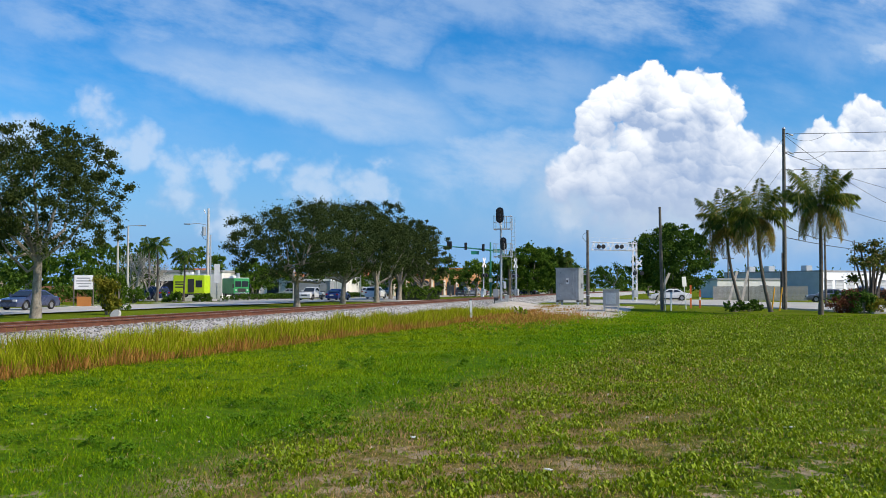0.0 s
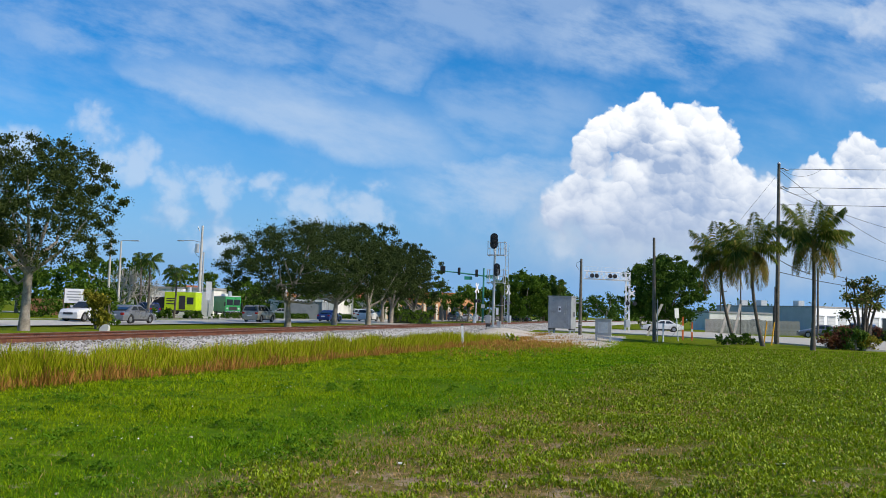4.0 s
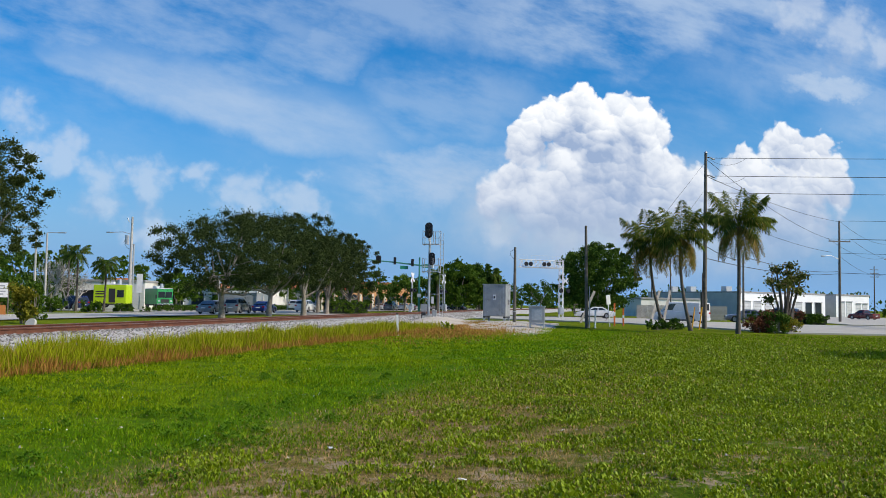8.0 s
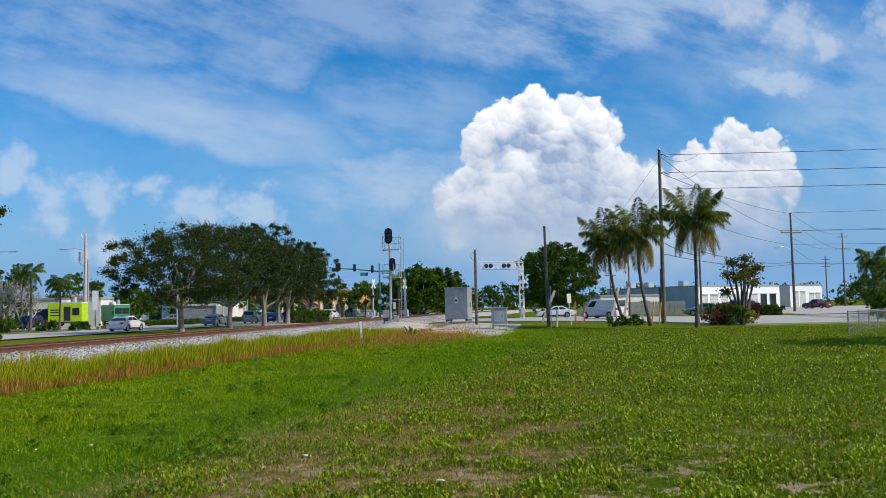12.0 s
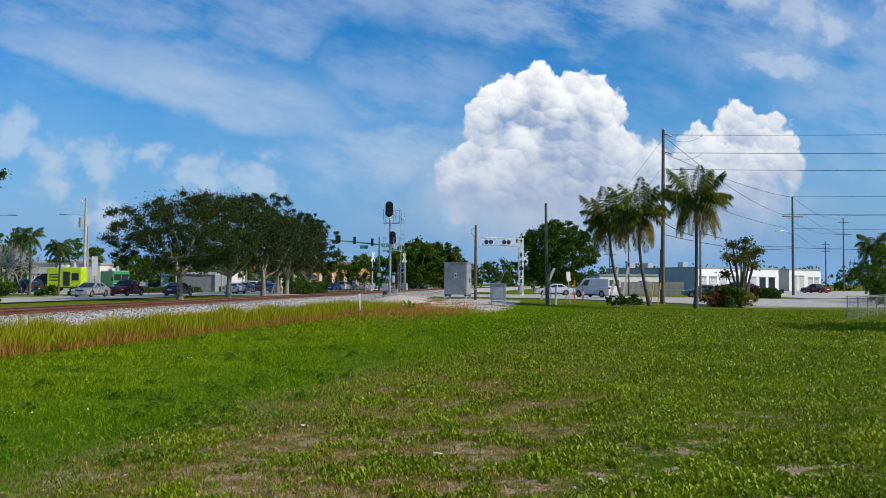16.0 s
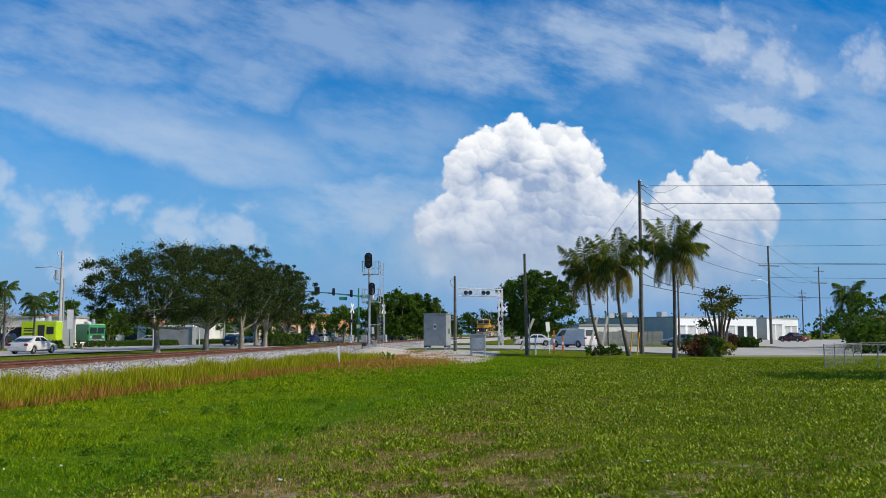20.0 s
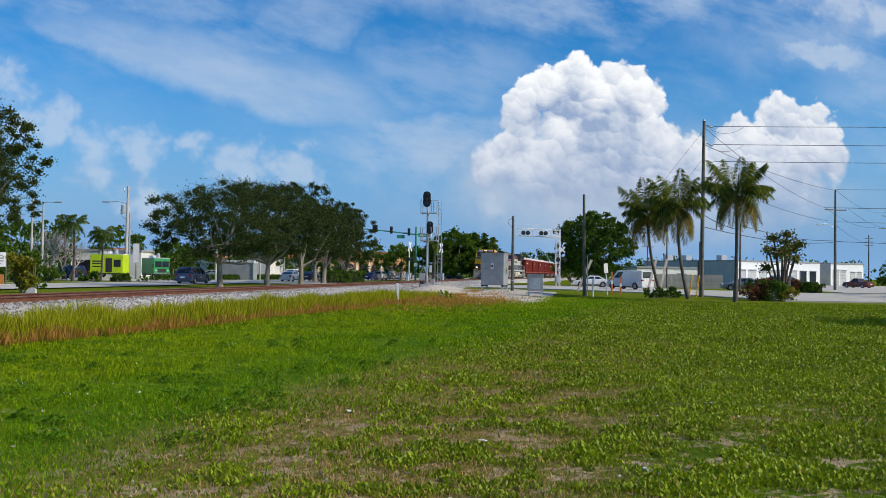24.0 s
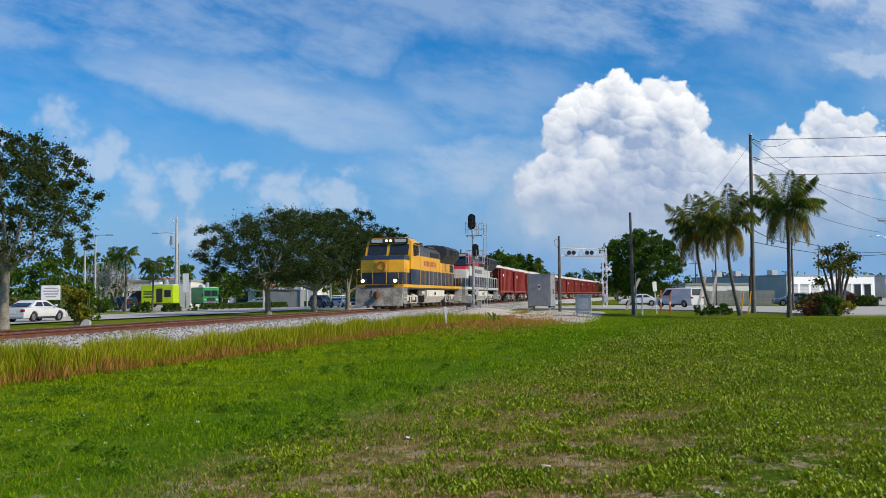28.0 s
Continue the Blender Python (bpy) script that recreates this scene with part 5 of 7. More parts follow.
ARMZ = (13.75, 12.3, 10.95, 9.6)
for z in ARMZ:
    b = part("bracket", T([(.1, 0, z), (.45, -.1, z + .05)], .035, 6), M["steel_dark"], tall)
    part("insulator", T([(.45, -.1, z + .02), (.62, -.15, z - .08), (.8, -.2, z - .12)], [.05, .08, .05], 8), M["porcelain"] if "porcelain" in M else M["galv"], b)
part("junction_cover", B(-.3, -.12, -.2, .1, 1.2, 3.0, bevel=.03), M["steel_dark"], tall)


def cross_pole(name, label, x, y, h, arms, rz=0.0, lamp=False, mat="pole_wood", group="power poles"):
    t = thing(name, label, "power pole", pose(x, y, -.1, 0, 0, rz), group)
    part("shaft", T([(0, 0, 0), (0, 0, h * .5), (0, 0, h)], [.2, .17, .12], 9), M[mat], t, smooth=True)
    for z, half in arms:
        a = part("crossarm", B(-half, half, -.09, .0, z - .07, z + .07), M[mat], t)
        for k in (-1, -.55, .55, 1):
            part("insulator", T([(half * k * .95, -.05, z + .07), (half * k * .95, -.05, z + .30)], [.05, .03], 6), M["galv"], a)
    if lamp:
        part("lamp_arm", T([(0, 0, h * .62), (-1.4, 0, h * .66), (-2.4, 0, h * .65)], .04, 6), M["galv"], t)
        part("lamp_head", B(-2.9, -2.3, -.12, .12, h * .65 - .1, h * .65 + .06, bevel=.04), M["galv"], t)
    return t


cross_pole("power_pole", "wooden power pole with a wide crossarm and a street lamp", 63.6, 119.0, 13.9, ((11.1, 1.7),), 10, True)
cross_pole("power_pole", "wooden power pole with crossarms", 113.5, 190, 16.6, ((15.6, 1.4), (12.9, 2.2)), 10)
cross_pole("power_pole", "wooden pole with a single crossarm", 123.4, 190, 13.5, ((13.2, 1.9),), 10)
cross_pole("power_pole", "distant wooden pole with a small crossarm", 66, 210, 9.0, ((8.6, 1.4),), 0)
cross_pole("power_pole", "distant lattice mast above roofs", 118, 260, 15.5, ((14, 1.2), (12.5, 1.2)), 0)
cross_pole("power_pole", "distant pole above garden trees", 160, 250, 16.0, ((15, 2.0),), 0)
cross_pole("power_pole", "distant pole with several arms", 138, 240, 14, ((13, 1.2), (12, 1.2), (11, 1.2)), 0)
plain_pole("street_pole", "slim dark pole behind shrubs", 31.2, 74, 6.3, .09, M["pole_wood"])
plain_pole("street_pole", "slim dark pole beside the workshop roof", 39.7, 118, 8.2, .10, M["pole_wood"])


def cables(name, label, spans, r=.012, seg=18):
    for a, b, sag in spans:
        a, b = Vector(a), Vector(b)
        pts = [a.lerp(b, i / seg) + Vector((0, 0, -sag * 4 * (i / seg) * (1 - i / seg))) for i in range(seg + 1)]
        tagged(part(name, T(pts, r, 5), M["black"]), label, "cable", "overhead cables")


E_R = (130, 42)
cables("power_cable", "black overhead power cable from the tall pole", [((27.3, 70.2, z - .12), (130, 44, z + d), .9) for z, d in ((13.75, 1.2), (12.3, 1.2), (10.95, 1.2))], .022)
cables("jumper_cable", "slack jumper cable at the tall pole", [((26.7, 70.3, z - .1), (29.6, 69.7, z - .2), .55) for z in (13.75, 12.3, 10.95)], .012)
cables("power_cable", "thin overhead cable between power poles", [((26.6, 70.4, 13.6), (62.1, 119, 11.3), .8), ((26.6, 70.4, 12.2), (63.6, 119, 13.7), .5), ((26.6, 70.4, 9.6), (62.5, 119, 9.5), .5),
    ((62, 119, 11.4), (111.6, 190, 13.2), 1.2), ((65.2, 119, 11.4), (115.6, 190, 13.2), 1.2), ((63.6, 119, 13.8), (113.5, 190, 16.4), 1.2),
    ((63.6, 119, 9.0), (113.5, 190, 10.2), 1.6), ((63.6, 119, 13.8), (140, 88, 15.0), .8), ((62, 119, 11.3), (140, 88, 12.5), .8), ((65.2, 119, 11.3), (140, 86, 11.5), .8), ((63.6, 119, 9.4), (140, 85, 9.8), .9)], .022)
cables("phone_cable", "thick black cable bundle between poles", [((26.5, 70.3, 5.6), (63.5, 119, 6.6), .6), ((31.2, 74, 6.0), (63.5, 119, 6.9), .5), ((26.5, 70.3, 6.6), (31.2, 74, 5.6), .2), ((63.5, 119, 6.7), (140, 95, 7.6), 1.0)], .03)
cables("guy_wire", "taut guy wire of the tall pole", [((26.5, 70.4, 13.2), (18.5, 80, 0), 0), ((26.5, 70.4, 11), (20.2, 78, 0), 0)], .010)


def street_lamp_pole():
    t = thing("utility_pole", "pale concrete pole with transformer and street lamp", "utility pole", pose(-34.7, 133.8, 0), "poles beside the avenue")
    part("shaft", T([(0, 0, 0), (.05, 0, 6.5), (.1, 0, 13.4)], [.28, .23, .15], 8), M["pole_concrete"], t)
    part("strap_pole", T([(.45, .1, 0), (.42, .1, 9.5)], [.16, .12], 8), M["galv"], t)
    part("transformer", T([(-.55, 0, 9.4), (-.55, 0, 10.7)], .30, 12), M["galv"], t)
    arm = part("lamp_arm", T([(0, 0, 10.9), (-1.2, 0, 11.2), (-2.6, 0, 11.1)], .05, 6), M["galv"], t)
    part("lamp_head", B(-3.5, -2.5, -.15, .15, 11.0, 11.18, bevel=.05), M["galv"], arm)
    part("insulator", T([(-.3, 0, 12.6), (-.55, 0, 13.2)], [.06, .09], 6), M["galv"], t)
    part("service_loop", T([(-.8, 0, 10.2), (-1.0, 0, 9.6), (-.5, 0, 8.9), (0, 0, 8.7)], .03, 5), M["black"], t)
    sign = part("sign_board", B(1.0, 1.9, -.06, .0, 2.4, 5.2, bevel=.03), M["white"], t)
    part("sign_leg", T([(1.45, 0, 0), (1.45, 0, 2.4)], .08, 6), M["galv"], sign)


street_lamp_pole()
for x, y, h, side in ((-35.8, 100, 9.0, -1), (-35.2, 101.5, 8.6, 1)):
    t = thing("street_lamp", "concrete street lamp pole behind the avenue", "street lamp", pose(x, y, 0), "street lamps")
    part("shaft", T([(0, 0, 0), (0, 0, h)], [.16, .09], 8), M["pole_concrete"], t)
    part("lamp_arm", T([(0, 0, h), (side * .5, 0, h + .35), (side * 1.2, 0, h + .1)] if side < 0 else [(0, 0, h), (.6, 0, h + .05), (1.4, 0, h + .02)], .04, 6), M["galv"], t)
    part("lamp_head", B(min(side * 1.1, side * 2.0), max(side * 1.1, side * 2.0), -.14, .14, h - .02, h + .12, bevel=.04), M["galv"], t)


# ---- traffic signal mast arm ----
def traffic_arm():
    t = thing("traffic_signal", "green steel mast arm with traffic lights", "traffic light", pose(7.9, 150, 0))
    part("mast", T([(0, 0, 0), (0, 0, 9.2)], [.18, .14], 9), M["teal"], t)
    part("arm", T([(0, 0, 7.9), (-4, 0, 8.3), (-9.6, 0, 8.75)], [.13, .11, .07], 8), M["teal"], t)
    part("arm", T([(0, 0, 7.9), (1.8, 0, 7.8)], [.11, .09], 8), M["teal"], t)
    for x, z in ((-1.2, 8.05), (-4.1, 8.3), (-6.6, 8.5), (-7.0, 8.5), (-9.0, 8.7)):
        head = part("signal_head", B(x - .22, x + .22, -.35, -.05, z - .35, z + .85, bevel=.04), M["black"], t)
        for k in range(3):
            part("visor", T([(x, -.35, z - .1 + k * .35), (x, -.55, z - .1 + k * .35)], .13, 8), M["black"], head)
    part("street_sign", B(-3.2, -1.9, -.06, -.02, 7.2, 7.75), M["sign_green"], t)
    sg = part("street_sign", B(.35, 2.3, -.06, -.02, 7.5, 8.1), M["teal"], t)
    part("sign_bar", B(.6, 2.0, -.066, -.061, 7.7, 7.9), M["sign_white"], sg)
    part("pedestal_sign", B(-.3, .3, -.3, -.26, 2.6, 3.2), M["sign_white"], t)


traffic_arm()


# ---- train: local y runs back from the front coupler, x to the side, z up from the rail ----
M["train_yellow"] = paint("train_yellow", (.86, .43, .004), .4, .2, (.66, .32, .01))
M["train_navy"] = paint("train_navy", (.022, .032, .055), .4, .2, (.05, .05, .05))
M["train_red"] = paint("train_red", (.42, .02, .02), .4, .2)
M["train_white"] = paint("train_white", (.62, .60, .56), .45, .1, (.40, .36, .30))
M["train_roof"] = paint("train_roof", (.055, .055, .058), .6)
M["truck_grey"] = surface("truck_grey", (.40, .36, .29), (.60, .55, .45), 4.0, .7, 0, .2, 30.0, (.14, .11, .08))
M["tank_cream"] = surface("tank_cream", (.64, .59, .48), (.76, .71, .60), 2.0, .55, 0, .1, 30.0, (.33, .29, .23))
M["grille"] = surface("grille_black", (.012, .012, .012), (.03, .03, .03), 8.0, .7, .2, .3)
M["hopper_red"] = surface("hopper_red", (.24, .028, .018), (.33, .055, .035), 1.5, .6, 0, .15, 30.0, (.12, .05, .04))
M["stone_load"] = surface("stone_load", (.48, .44, .38), (.68, .64, .57), 3.0, .95, 0, .8, 8.0)
M["headlight"] = glow("headlight", (1.0, .74, .40), 2.2)
M["number_board"] = paint("number_board", (.70, .68, .60), .4)
M["porthole"] = paint("letter_red", (.40, .05, .02), .4)


def wheelset(parent, y, r=.53, mat="truck_grey"):
    bm = bmesh.new()
    for x in (-.76, .76):
        tube(bm, [(x - .065, 0, 0), (x + .065, 0, 0)], r, 18)
        tube(bm, [(x - .09, 0, 0), (x - .065, 0, 0)] if x > 0 else [(x + .065, 0, 0), (x + .09, 0, 0)], r + .025, 18)
    tube(bm, [(-.9, 0, 0), (.9, 0, 0)], .09, 8)
    w = part("wheelset", bm, M["wheel_steel"], parent)
    w.matrix_basis = pose(0, y, r)
    for x in (-.84, .84):
        hub = bmesh.new()
        for k in range(5):
            b = box(bmesh.new(), x - .012, x + .012, -.05, .05, .16, .42)
            b.transform(pose(0, 0, 0, 72 * k))
            me = bpy.data.meshes.new("tmp")
            b.to_mesh(me), b.free()
            hub.from_mesh(me)
        part("web", hub, M[mat], w)
    return w


M["dirty_pilot"] = surface("dirty_pilot", (.13, .115, .095), (.42, .38, .31), 1.6, .7, 0, .2, 9.0, (.04, .035, .03))
M["wheel_steel"] = surface("wheel_steel", (.13, .11, .09), (.26, .22, .18), 5.0, .6, .5, .2)


def truck(parent, yc, axles, mat="truck_grey", r=.53, gap=1.85):
    """A bogie: side frames with springs and axle boxes; returns its wheelsets."""
    half = gap * (axles - 1) / 2
    for x in (-1.06, 1.06):
        bm = bmesh.new()
        prof = [(-half - .55, .55), (-half - .45, .80), (-half * .5, .92), (0, .80), (half * .5, .92), (half + .45, .80), (half + .55, .55), (half + .2, .42), (half * .5, .52), (0, .40), (-half * .5, .52), (-half - .2, .42)]
        loft(bm, [[(x - .09, yc + a, z) for a, z in prof], [(x + .09, yc + a, z) for a, z in prof]])
        f = part("side_frame", bm, M[mat], parent)
        for i in range(axles):
            y = yc - half + i * gap
            part("axle_box", B(x - .14 if x < 0 else x - .05, x + .05 if x < 0 else x + .14, y - .18, y + .18, .36, .70, bevel=.03), M[mat], f)
            for k in (-.32, .32):
                part("spring", T([(x * 1.08, y + k, .40), (x * 1.08, y + k, .72)], .075, 7), M["steel_dark"], f)
        part("brake_rod", T([(x * 1.12, yc - half, .33), (x * 1.12, yc + half, .33)], .03, 5), M[mat], f)
    part("bolster", B(-1.0, 1.0, yc - .35, yc + .35, .6, 1.15), M["steel_dark"], parent)
    return [wheelset(parent, yc - half + i * gap, r, mat) for i in range(axles)]


def locomotive(name, label, c_top, c_mid, c_low, c_rail, c_nose, red_nose=False):
    t = thing(name, label, "locomotive", None, "train")
    L = 22.3
    part("underframe", B(-1.52, 1.52, 1.0, L - .9, 1.22, 1.52, bevel=.02), M["steel_dark"], t)
    part("sill_stripe", B(1.522, 1.54, 1.0, L - .9, 1.34, 1.54), M[c_rail], t)
    part("sill_stripe", B(-1.54, -1.522, 1.0, L - .9, 1.34, 1.54), M[c_rail], t)
    part("front_sill", B(-1.5, 1.5, .96, 1.0, 1.34, 1.54), M[c_rail], t)
    # cab and nose: wide nose, sloped top, windscreen above
    for nm, z0, z1, mat in (("nose_base", 1.54, 2.30, M[c_low]), ("nose_band", 2.30, 3.10, M[c_nose]), ("nose_top", 3.10, 3.38, M["train_navy"] if not red_nose else M[c_top])):
        b = .0 if nm != "nose_top" else .35
        bm = bmesh.new()
        loft(bm, [[(-1.42, 1.55 + (z0 - 1.54) * .06, z0), (-.5, 1.35 + (z0 - 1.54) * .06, z0), (.5, 1.35 + (z0 - 1.54) * .06, z0), (1.42, 1.55 + (z0 - 1.54) * .06, z0), (1.45, 3.4, z0), (-1.45, 3.4, z0)],
                  [(-1.42 + b * .3, 1.55 + (z1 - 1.54) * .06 + b, z1), (-.5, 1.35 + (z1 - 1.54) * .06 + b, z1), (.5, 1.35 + (z1 - 1.54) * .06 + b, z1), (1.42 - b * .3, 1.55 + (z1 - 1.54) * .06 + b, z1), (1.45, 3.4, z1), (-1.45, 3.4, z1)]])
        part(nm, bm, mat, t)
    door = part("nose_door", B(-.33, .33, 1.33, 1.42, 2.34, 3.05, bevel=.02), M[c_nose], t)
    part("door_handle", T([(.22, 1.31, 2.45), (.22, 1.31, 2.65)], .015, 5), M["chrome"], door)
    ring = bmesh.new()
    tube(ring, [(.0 + .26 * math.cos(k * .524), 1.31, 2.70 + .26 * math.sin(k * .524)) for k in range(13)], .028, 5)
    part("emblem_ring", ring, M["porthole"], t)
    for z0, z1, mat, nm in ((1.54, 2.55, M[c_low], "cab_lower"), (2.55, 3.40, M[c_mid], "cab_side"), (3.40, 4.35, M[c_mid] if not red_nose else M[c_top], "cab_upper")):
        bm = bmesh.new()
        dy0, dy1 = (.0, .0) if z1 < 3.5 else (.0, .42)
        loft(bm, [[(-1.55, 3.0 + dy0, z0), (1.55, 3.0 + dy0, z0), (1.55, 5.6, z0), (-1.55, 5.6, z0)], [(-1.5 if dy1 else -1.55, 3.0 + dy1, z1), (1.5 if dy1 else 1.55, 3.0 + dy1, z1), (1.5 if dy1 else 1.55, 5.6, z1), (-1.5 if dy1 else -1.55, 5.6, z1)]])
        part(nm, bm, mat, t)
    bm = bmesh.new()
    loft(bm, [[(-1.5, 3.42, 4.35), (1.5, 3.42, 4.35), (1.5, 5.6, 4.35), (-1.5, 5.6, 4.35)], [(-1.15, 3.55, 4.62), (1.15, 3.55, 4.62), (1.15, 5.6, 4.62), (-1.15, 5.6, 4.62)]])
    part("cab_roof", bm, M[c_mid] if not red_nose else M[c_top], t)
    vis = part("roof_visor", B(-1.28, 1.28, 3.22, 3.6, 4.24, 4.58, bevel=.04), M["train_roof"], t)
    part("number_board", B(.42, 1.15, 3.19, 3.218, 4.3, 4.52), M["number_board"], vis)
    part("number_board", B(-1.15, -.42, 3.19, 3.218, 4.3, 4.52), M["number_board"], vis)
    for x in (-.14, .14):
        part("headlight", T([(x, 3.215, 4.41), (x, 3.17, 4.41)], .085, 12), M["headlight"] if not red_nose else M["chrome"], vis)
    for x0, x1 in ((-1.36, -.10), (.10, 1.36)):
        bm = bmesh.new()
        loft(bm, [[(x0, 2.99, 3.48), (x1, 2.99, 3.48), (x1, 3.02, 3.48), (x0, 3.02, 3.48)], [(x0, 3.33, 4.18), (x1, 3.33, 4.18), (x1, 3.36, 4.18), (x0, 3.36, 4.18)]])
        part("windscreen", bm, M["glass"], t)
    for x in (1, -1):
        for y0, y1 in ((3.75, 4.45), (4.6, 5.25)):
            bm = bmesh.new()
            a, b = (1.548, 1.535) if x > 0 else (-1.548, -1.535)
            loft(bm, [[(a, y0, 3.50), (a, y1, 3.50), (a + .02 * x, y1, 3.50), (a + .02 * x, y0, 3.50)], [(b - .012 * x, y0, 4.12), (b - .012 * x, y1, 4.12), (b + .012 * x, y1, 4.12), (b + .012 * x, y0, 4.12)]])
            part("side_window", bm, M["glass"], t)
        part("sunshade", B(min(1.56 * x, 1.85 * x), max(1.56 * x, 1.85 * x), 3.7, 5.3, 4.2, 4.24), M["train_roof"], t)
        part("mirror", B(min(1.6 * x, 1.82 * x), max(1.6 * x, 1.82 * x), 3.5, 3.56, 3.4, 3.8), M["steel_dark"], t)
    # long hood in colour bands
    for nm, z0, z1, mat, w in (("hood_lower", 1.54, 2.60, M[c_low], .98), ("hood_band", 2.60, 3.60, M[c_mid], .98), ("hood_top", 3.60, 4.08, M[c_top], .98)):
        part(nm, B(-w, w, 5.6, 20.9, z0, z1), mat, t)
    bm = bmesh.new()
    loft(bm, [[(-.98, 5.6, 4.08), (.98, 5.6, 4.08), (.98, 16.4, 4.08), (-.98, 16.4, 4.08)], [(-.62, 5.6, 4.36), (.62, 5.6, 4.36), (.62, 16.4, 4.36), (-.62, 16.4, 4.36)]])
    part("hood_roof", bm, M["train_roof"], t)
    bm = bmesh.new()
    loft(bm, [[(-1.0, y, 3.35), (1.0, y, 3.35), (1.52, y, 3.95), (1.52, y, 4.45), (1.25, y, 4.66), (-1.25, y, 4.66), (-1.52, y, 4.45), (-1.52, y, 3.95)] for y in (15.2, 20.6)])
    part("radiator_flare", bm, M["train_roof"], t, "dark flared radiator housing")
    for i in range(9):
        y = 15.5 + i * .56
        part("radiator_slat", B(1.522, 1.545, y, y + .42, 3.98, 4.42), M["grille"], t)
        part("radiator_slat", B(-1.545, -1.522, y, y + .42, 3.98, 4.42), M["grille"], t)
    for x in (1, -1):
        a, b = min(.982 * x, .997 * x), max(.982 * x, .997 * x)
        for i in range(13):
            y = 6.0 + i * 1.12
            d = part("hood_door", B(a, b, y, y + 1.02, 1.66, 3.9), M[c_mid], t)
            d.data.materials.clear()
            d.data.materials.append(M["hood_bands_" + name])
            part("latch", B(a - .012, b + .012, y + .08, y + .14, 2.4, 2.52), M["steel_dark"], d)
        for y0, y1, z0, z1 in ((5.75, 7.4, 3.66, 4.02), (11.5, 14.6, 3.66, 4.0), (19.0, 20.5, 2.7, 3.3)):
            part("grille", B(min(.998 * x, 1.02 * x), max(.998 * x, 1.02 * x), y0, y1, z0, z1), M["grille"], t)
        # long sign on the flank: plain bars
        for i in range(9):
            y = 9.4 + i * .46
            part("letter_bar", B(min(.998 * x, 1.006 * x), max(.998 * x, 1.006 * x), y, y + .28, 2.92, 3.30), M["porthole"] if not red_nose else M["train_navy"], t)
    for y0, y1, w, z in ((6.2, 8.0, .5, 4.36), (9.0, 11.4, .55, 4.36), (12.2, 14.6, .7, 4.36)):
        part("roof_hatch", B(-w, w, y0, y1, z, z + .16, bevel=.04), M["train_roof"], t)
    part("exhaust", B(-.3, .3, 11.6, 12.0, 4.36, 4.72), M["grille"], t)
    horn = part("horn", T([(.2, 7.0, 4.62), (.2, 6.5, 4.64)], [.05, .13], 8), M["chrome"], t)
    part("antenna", T([(-.6, 4.6, 4.42), (-.6, 4.6, 4.8)], .03, 6), M["black"], t)
    for y in (16.6, 18.2, 19.8):
        part("fan", T([(0, y, 4.66), (0, y, 4.78)], .62, 18), M["grille"], t)
    # tank, trucks, pilot
    bm = bmesh.new()
    loft(bm, [[(-1.5, y, 1.2), (1.5, y, 1.2), (1.5, y, .75), (1.15, y, .30), (-1.15, y, .30), (-1.5, y, .75)] for y in (8.0, 14.2)])
    tank = part("fuel_tank", bm, M["tank_cream"], t, "pale fuel tank")
    for y in (7.95, 14.2):
        part("tank_end", B(-1.3, 1.3, y, y + .05, .36, 1.2), M["steel_dark"], tank)
    part("air_reservoir", T([(1.2, 6.9, 1.0), (1.2, 7.8, 1.0)], .2, 10), M["truck_grey"], t)
    part("filler", T([(1.52, 10.5, .95), (1.6, 10.5, .95)], .1, 10), M["steel_dark"], tank)
    wheels = truck(t, 4.35, 3) + truck(t, L - 4.35, 3)
    bm = bmesh.new()
    loft(bm, [[(-1.5, .55, .18), (0, .25, .18), (1.5, .55, .18), (1.5, .95, .18), (-1.5, .95, .18)], [(-1.5, .8, 1.34), (0, .75, 1.34), (1.5, .8, 1.34), (1.5, 1.0, 1.34), (-1.5, 1.0, 1.34)]])
    part("pilot_plow", bm, M["dirty_pilot"], t, "pale dusty snow plough")
    cp = part("coupler", B(-.16, .16, .0, .9, .72, 1.02, bevel=.04), M["rust"], t)
    part("knuckle", T([(.05, .02, .66), (.05, .02, 1.08)], .14, 8), M["rust"], cp)
    part("anticlimber", B(-.9, .9, .72, .98, 1.36, 1.52, bevel=.02), M["steel_dark"], t)
    for x in (-1.05, 1.05):
        c = part("ditch_light", B(x - .2, x + .2, .80, .98, 1.58, 1.92, bevel=.03), M["steel_dark"], t)
        part("lens", T([(x, .80, 1.75), (x, .76, 1.75)], .12, 12), M["headlight"] if not red_nose else M["chrome"], c)
    for x in (-.45, .45):
        part("hose", T([(x, .72, 1.15), (x, .6, .8), (x * .7, .5, .5)], .035, 6), M["black"], t)
    for y0 in (1.02, L - 1.9):
        for x in (1, -1):
            bm = bmesh.new()
            a, b, c = 1.14 * x, 1.17 * x, 1.56 * x
            ring = [(c, y0 - .02), (a, y0 - .02), (a, y0 + .87), (c, y0 + .87), (c, y0 + .83), (b, y0 + .83), (b, y0 + .02), (c, y0 + .02)]
            loft(bm, [[(p, q, z) for p, q in ring] for z in (.36, 1.52)])
            well = part("step_well", bm, M["train_white"], t)
            for k in range(4):
                z = .40 + k * .29
                part("step", B(min(1.18 * x, 1.55 * x), max(1.18 * x, 1.55 * x), y0 + .025, y0 + .825, z, z + .035), M["train_white"], well)
    bm = bmesh.new()
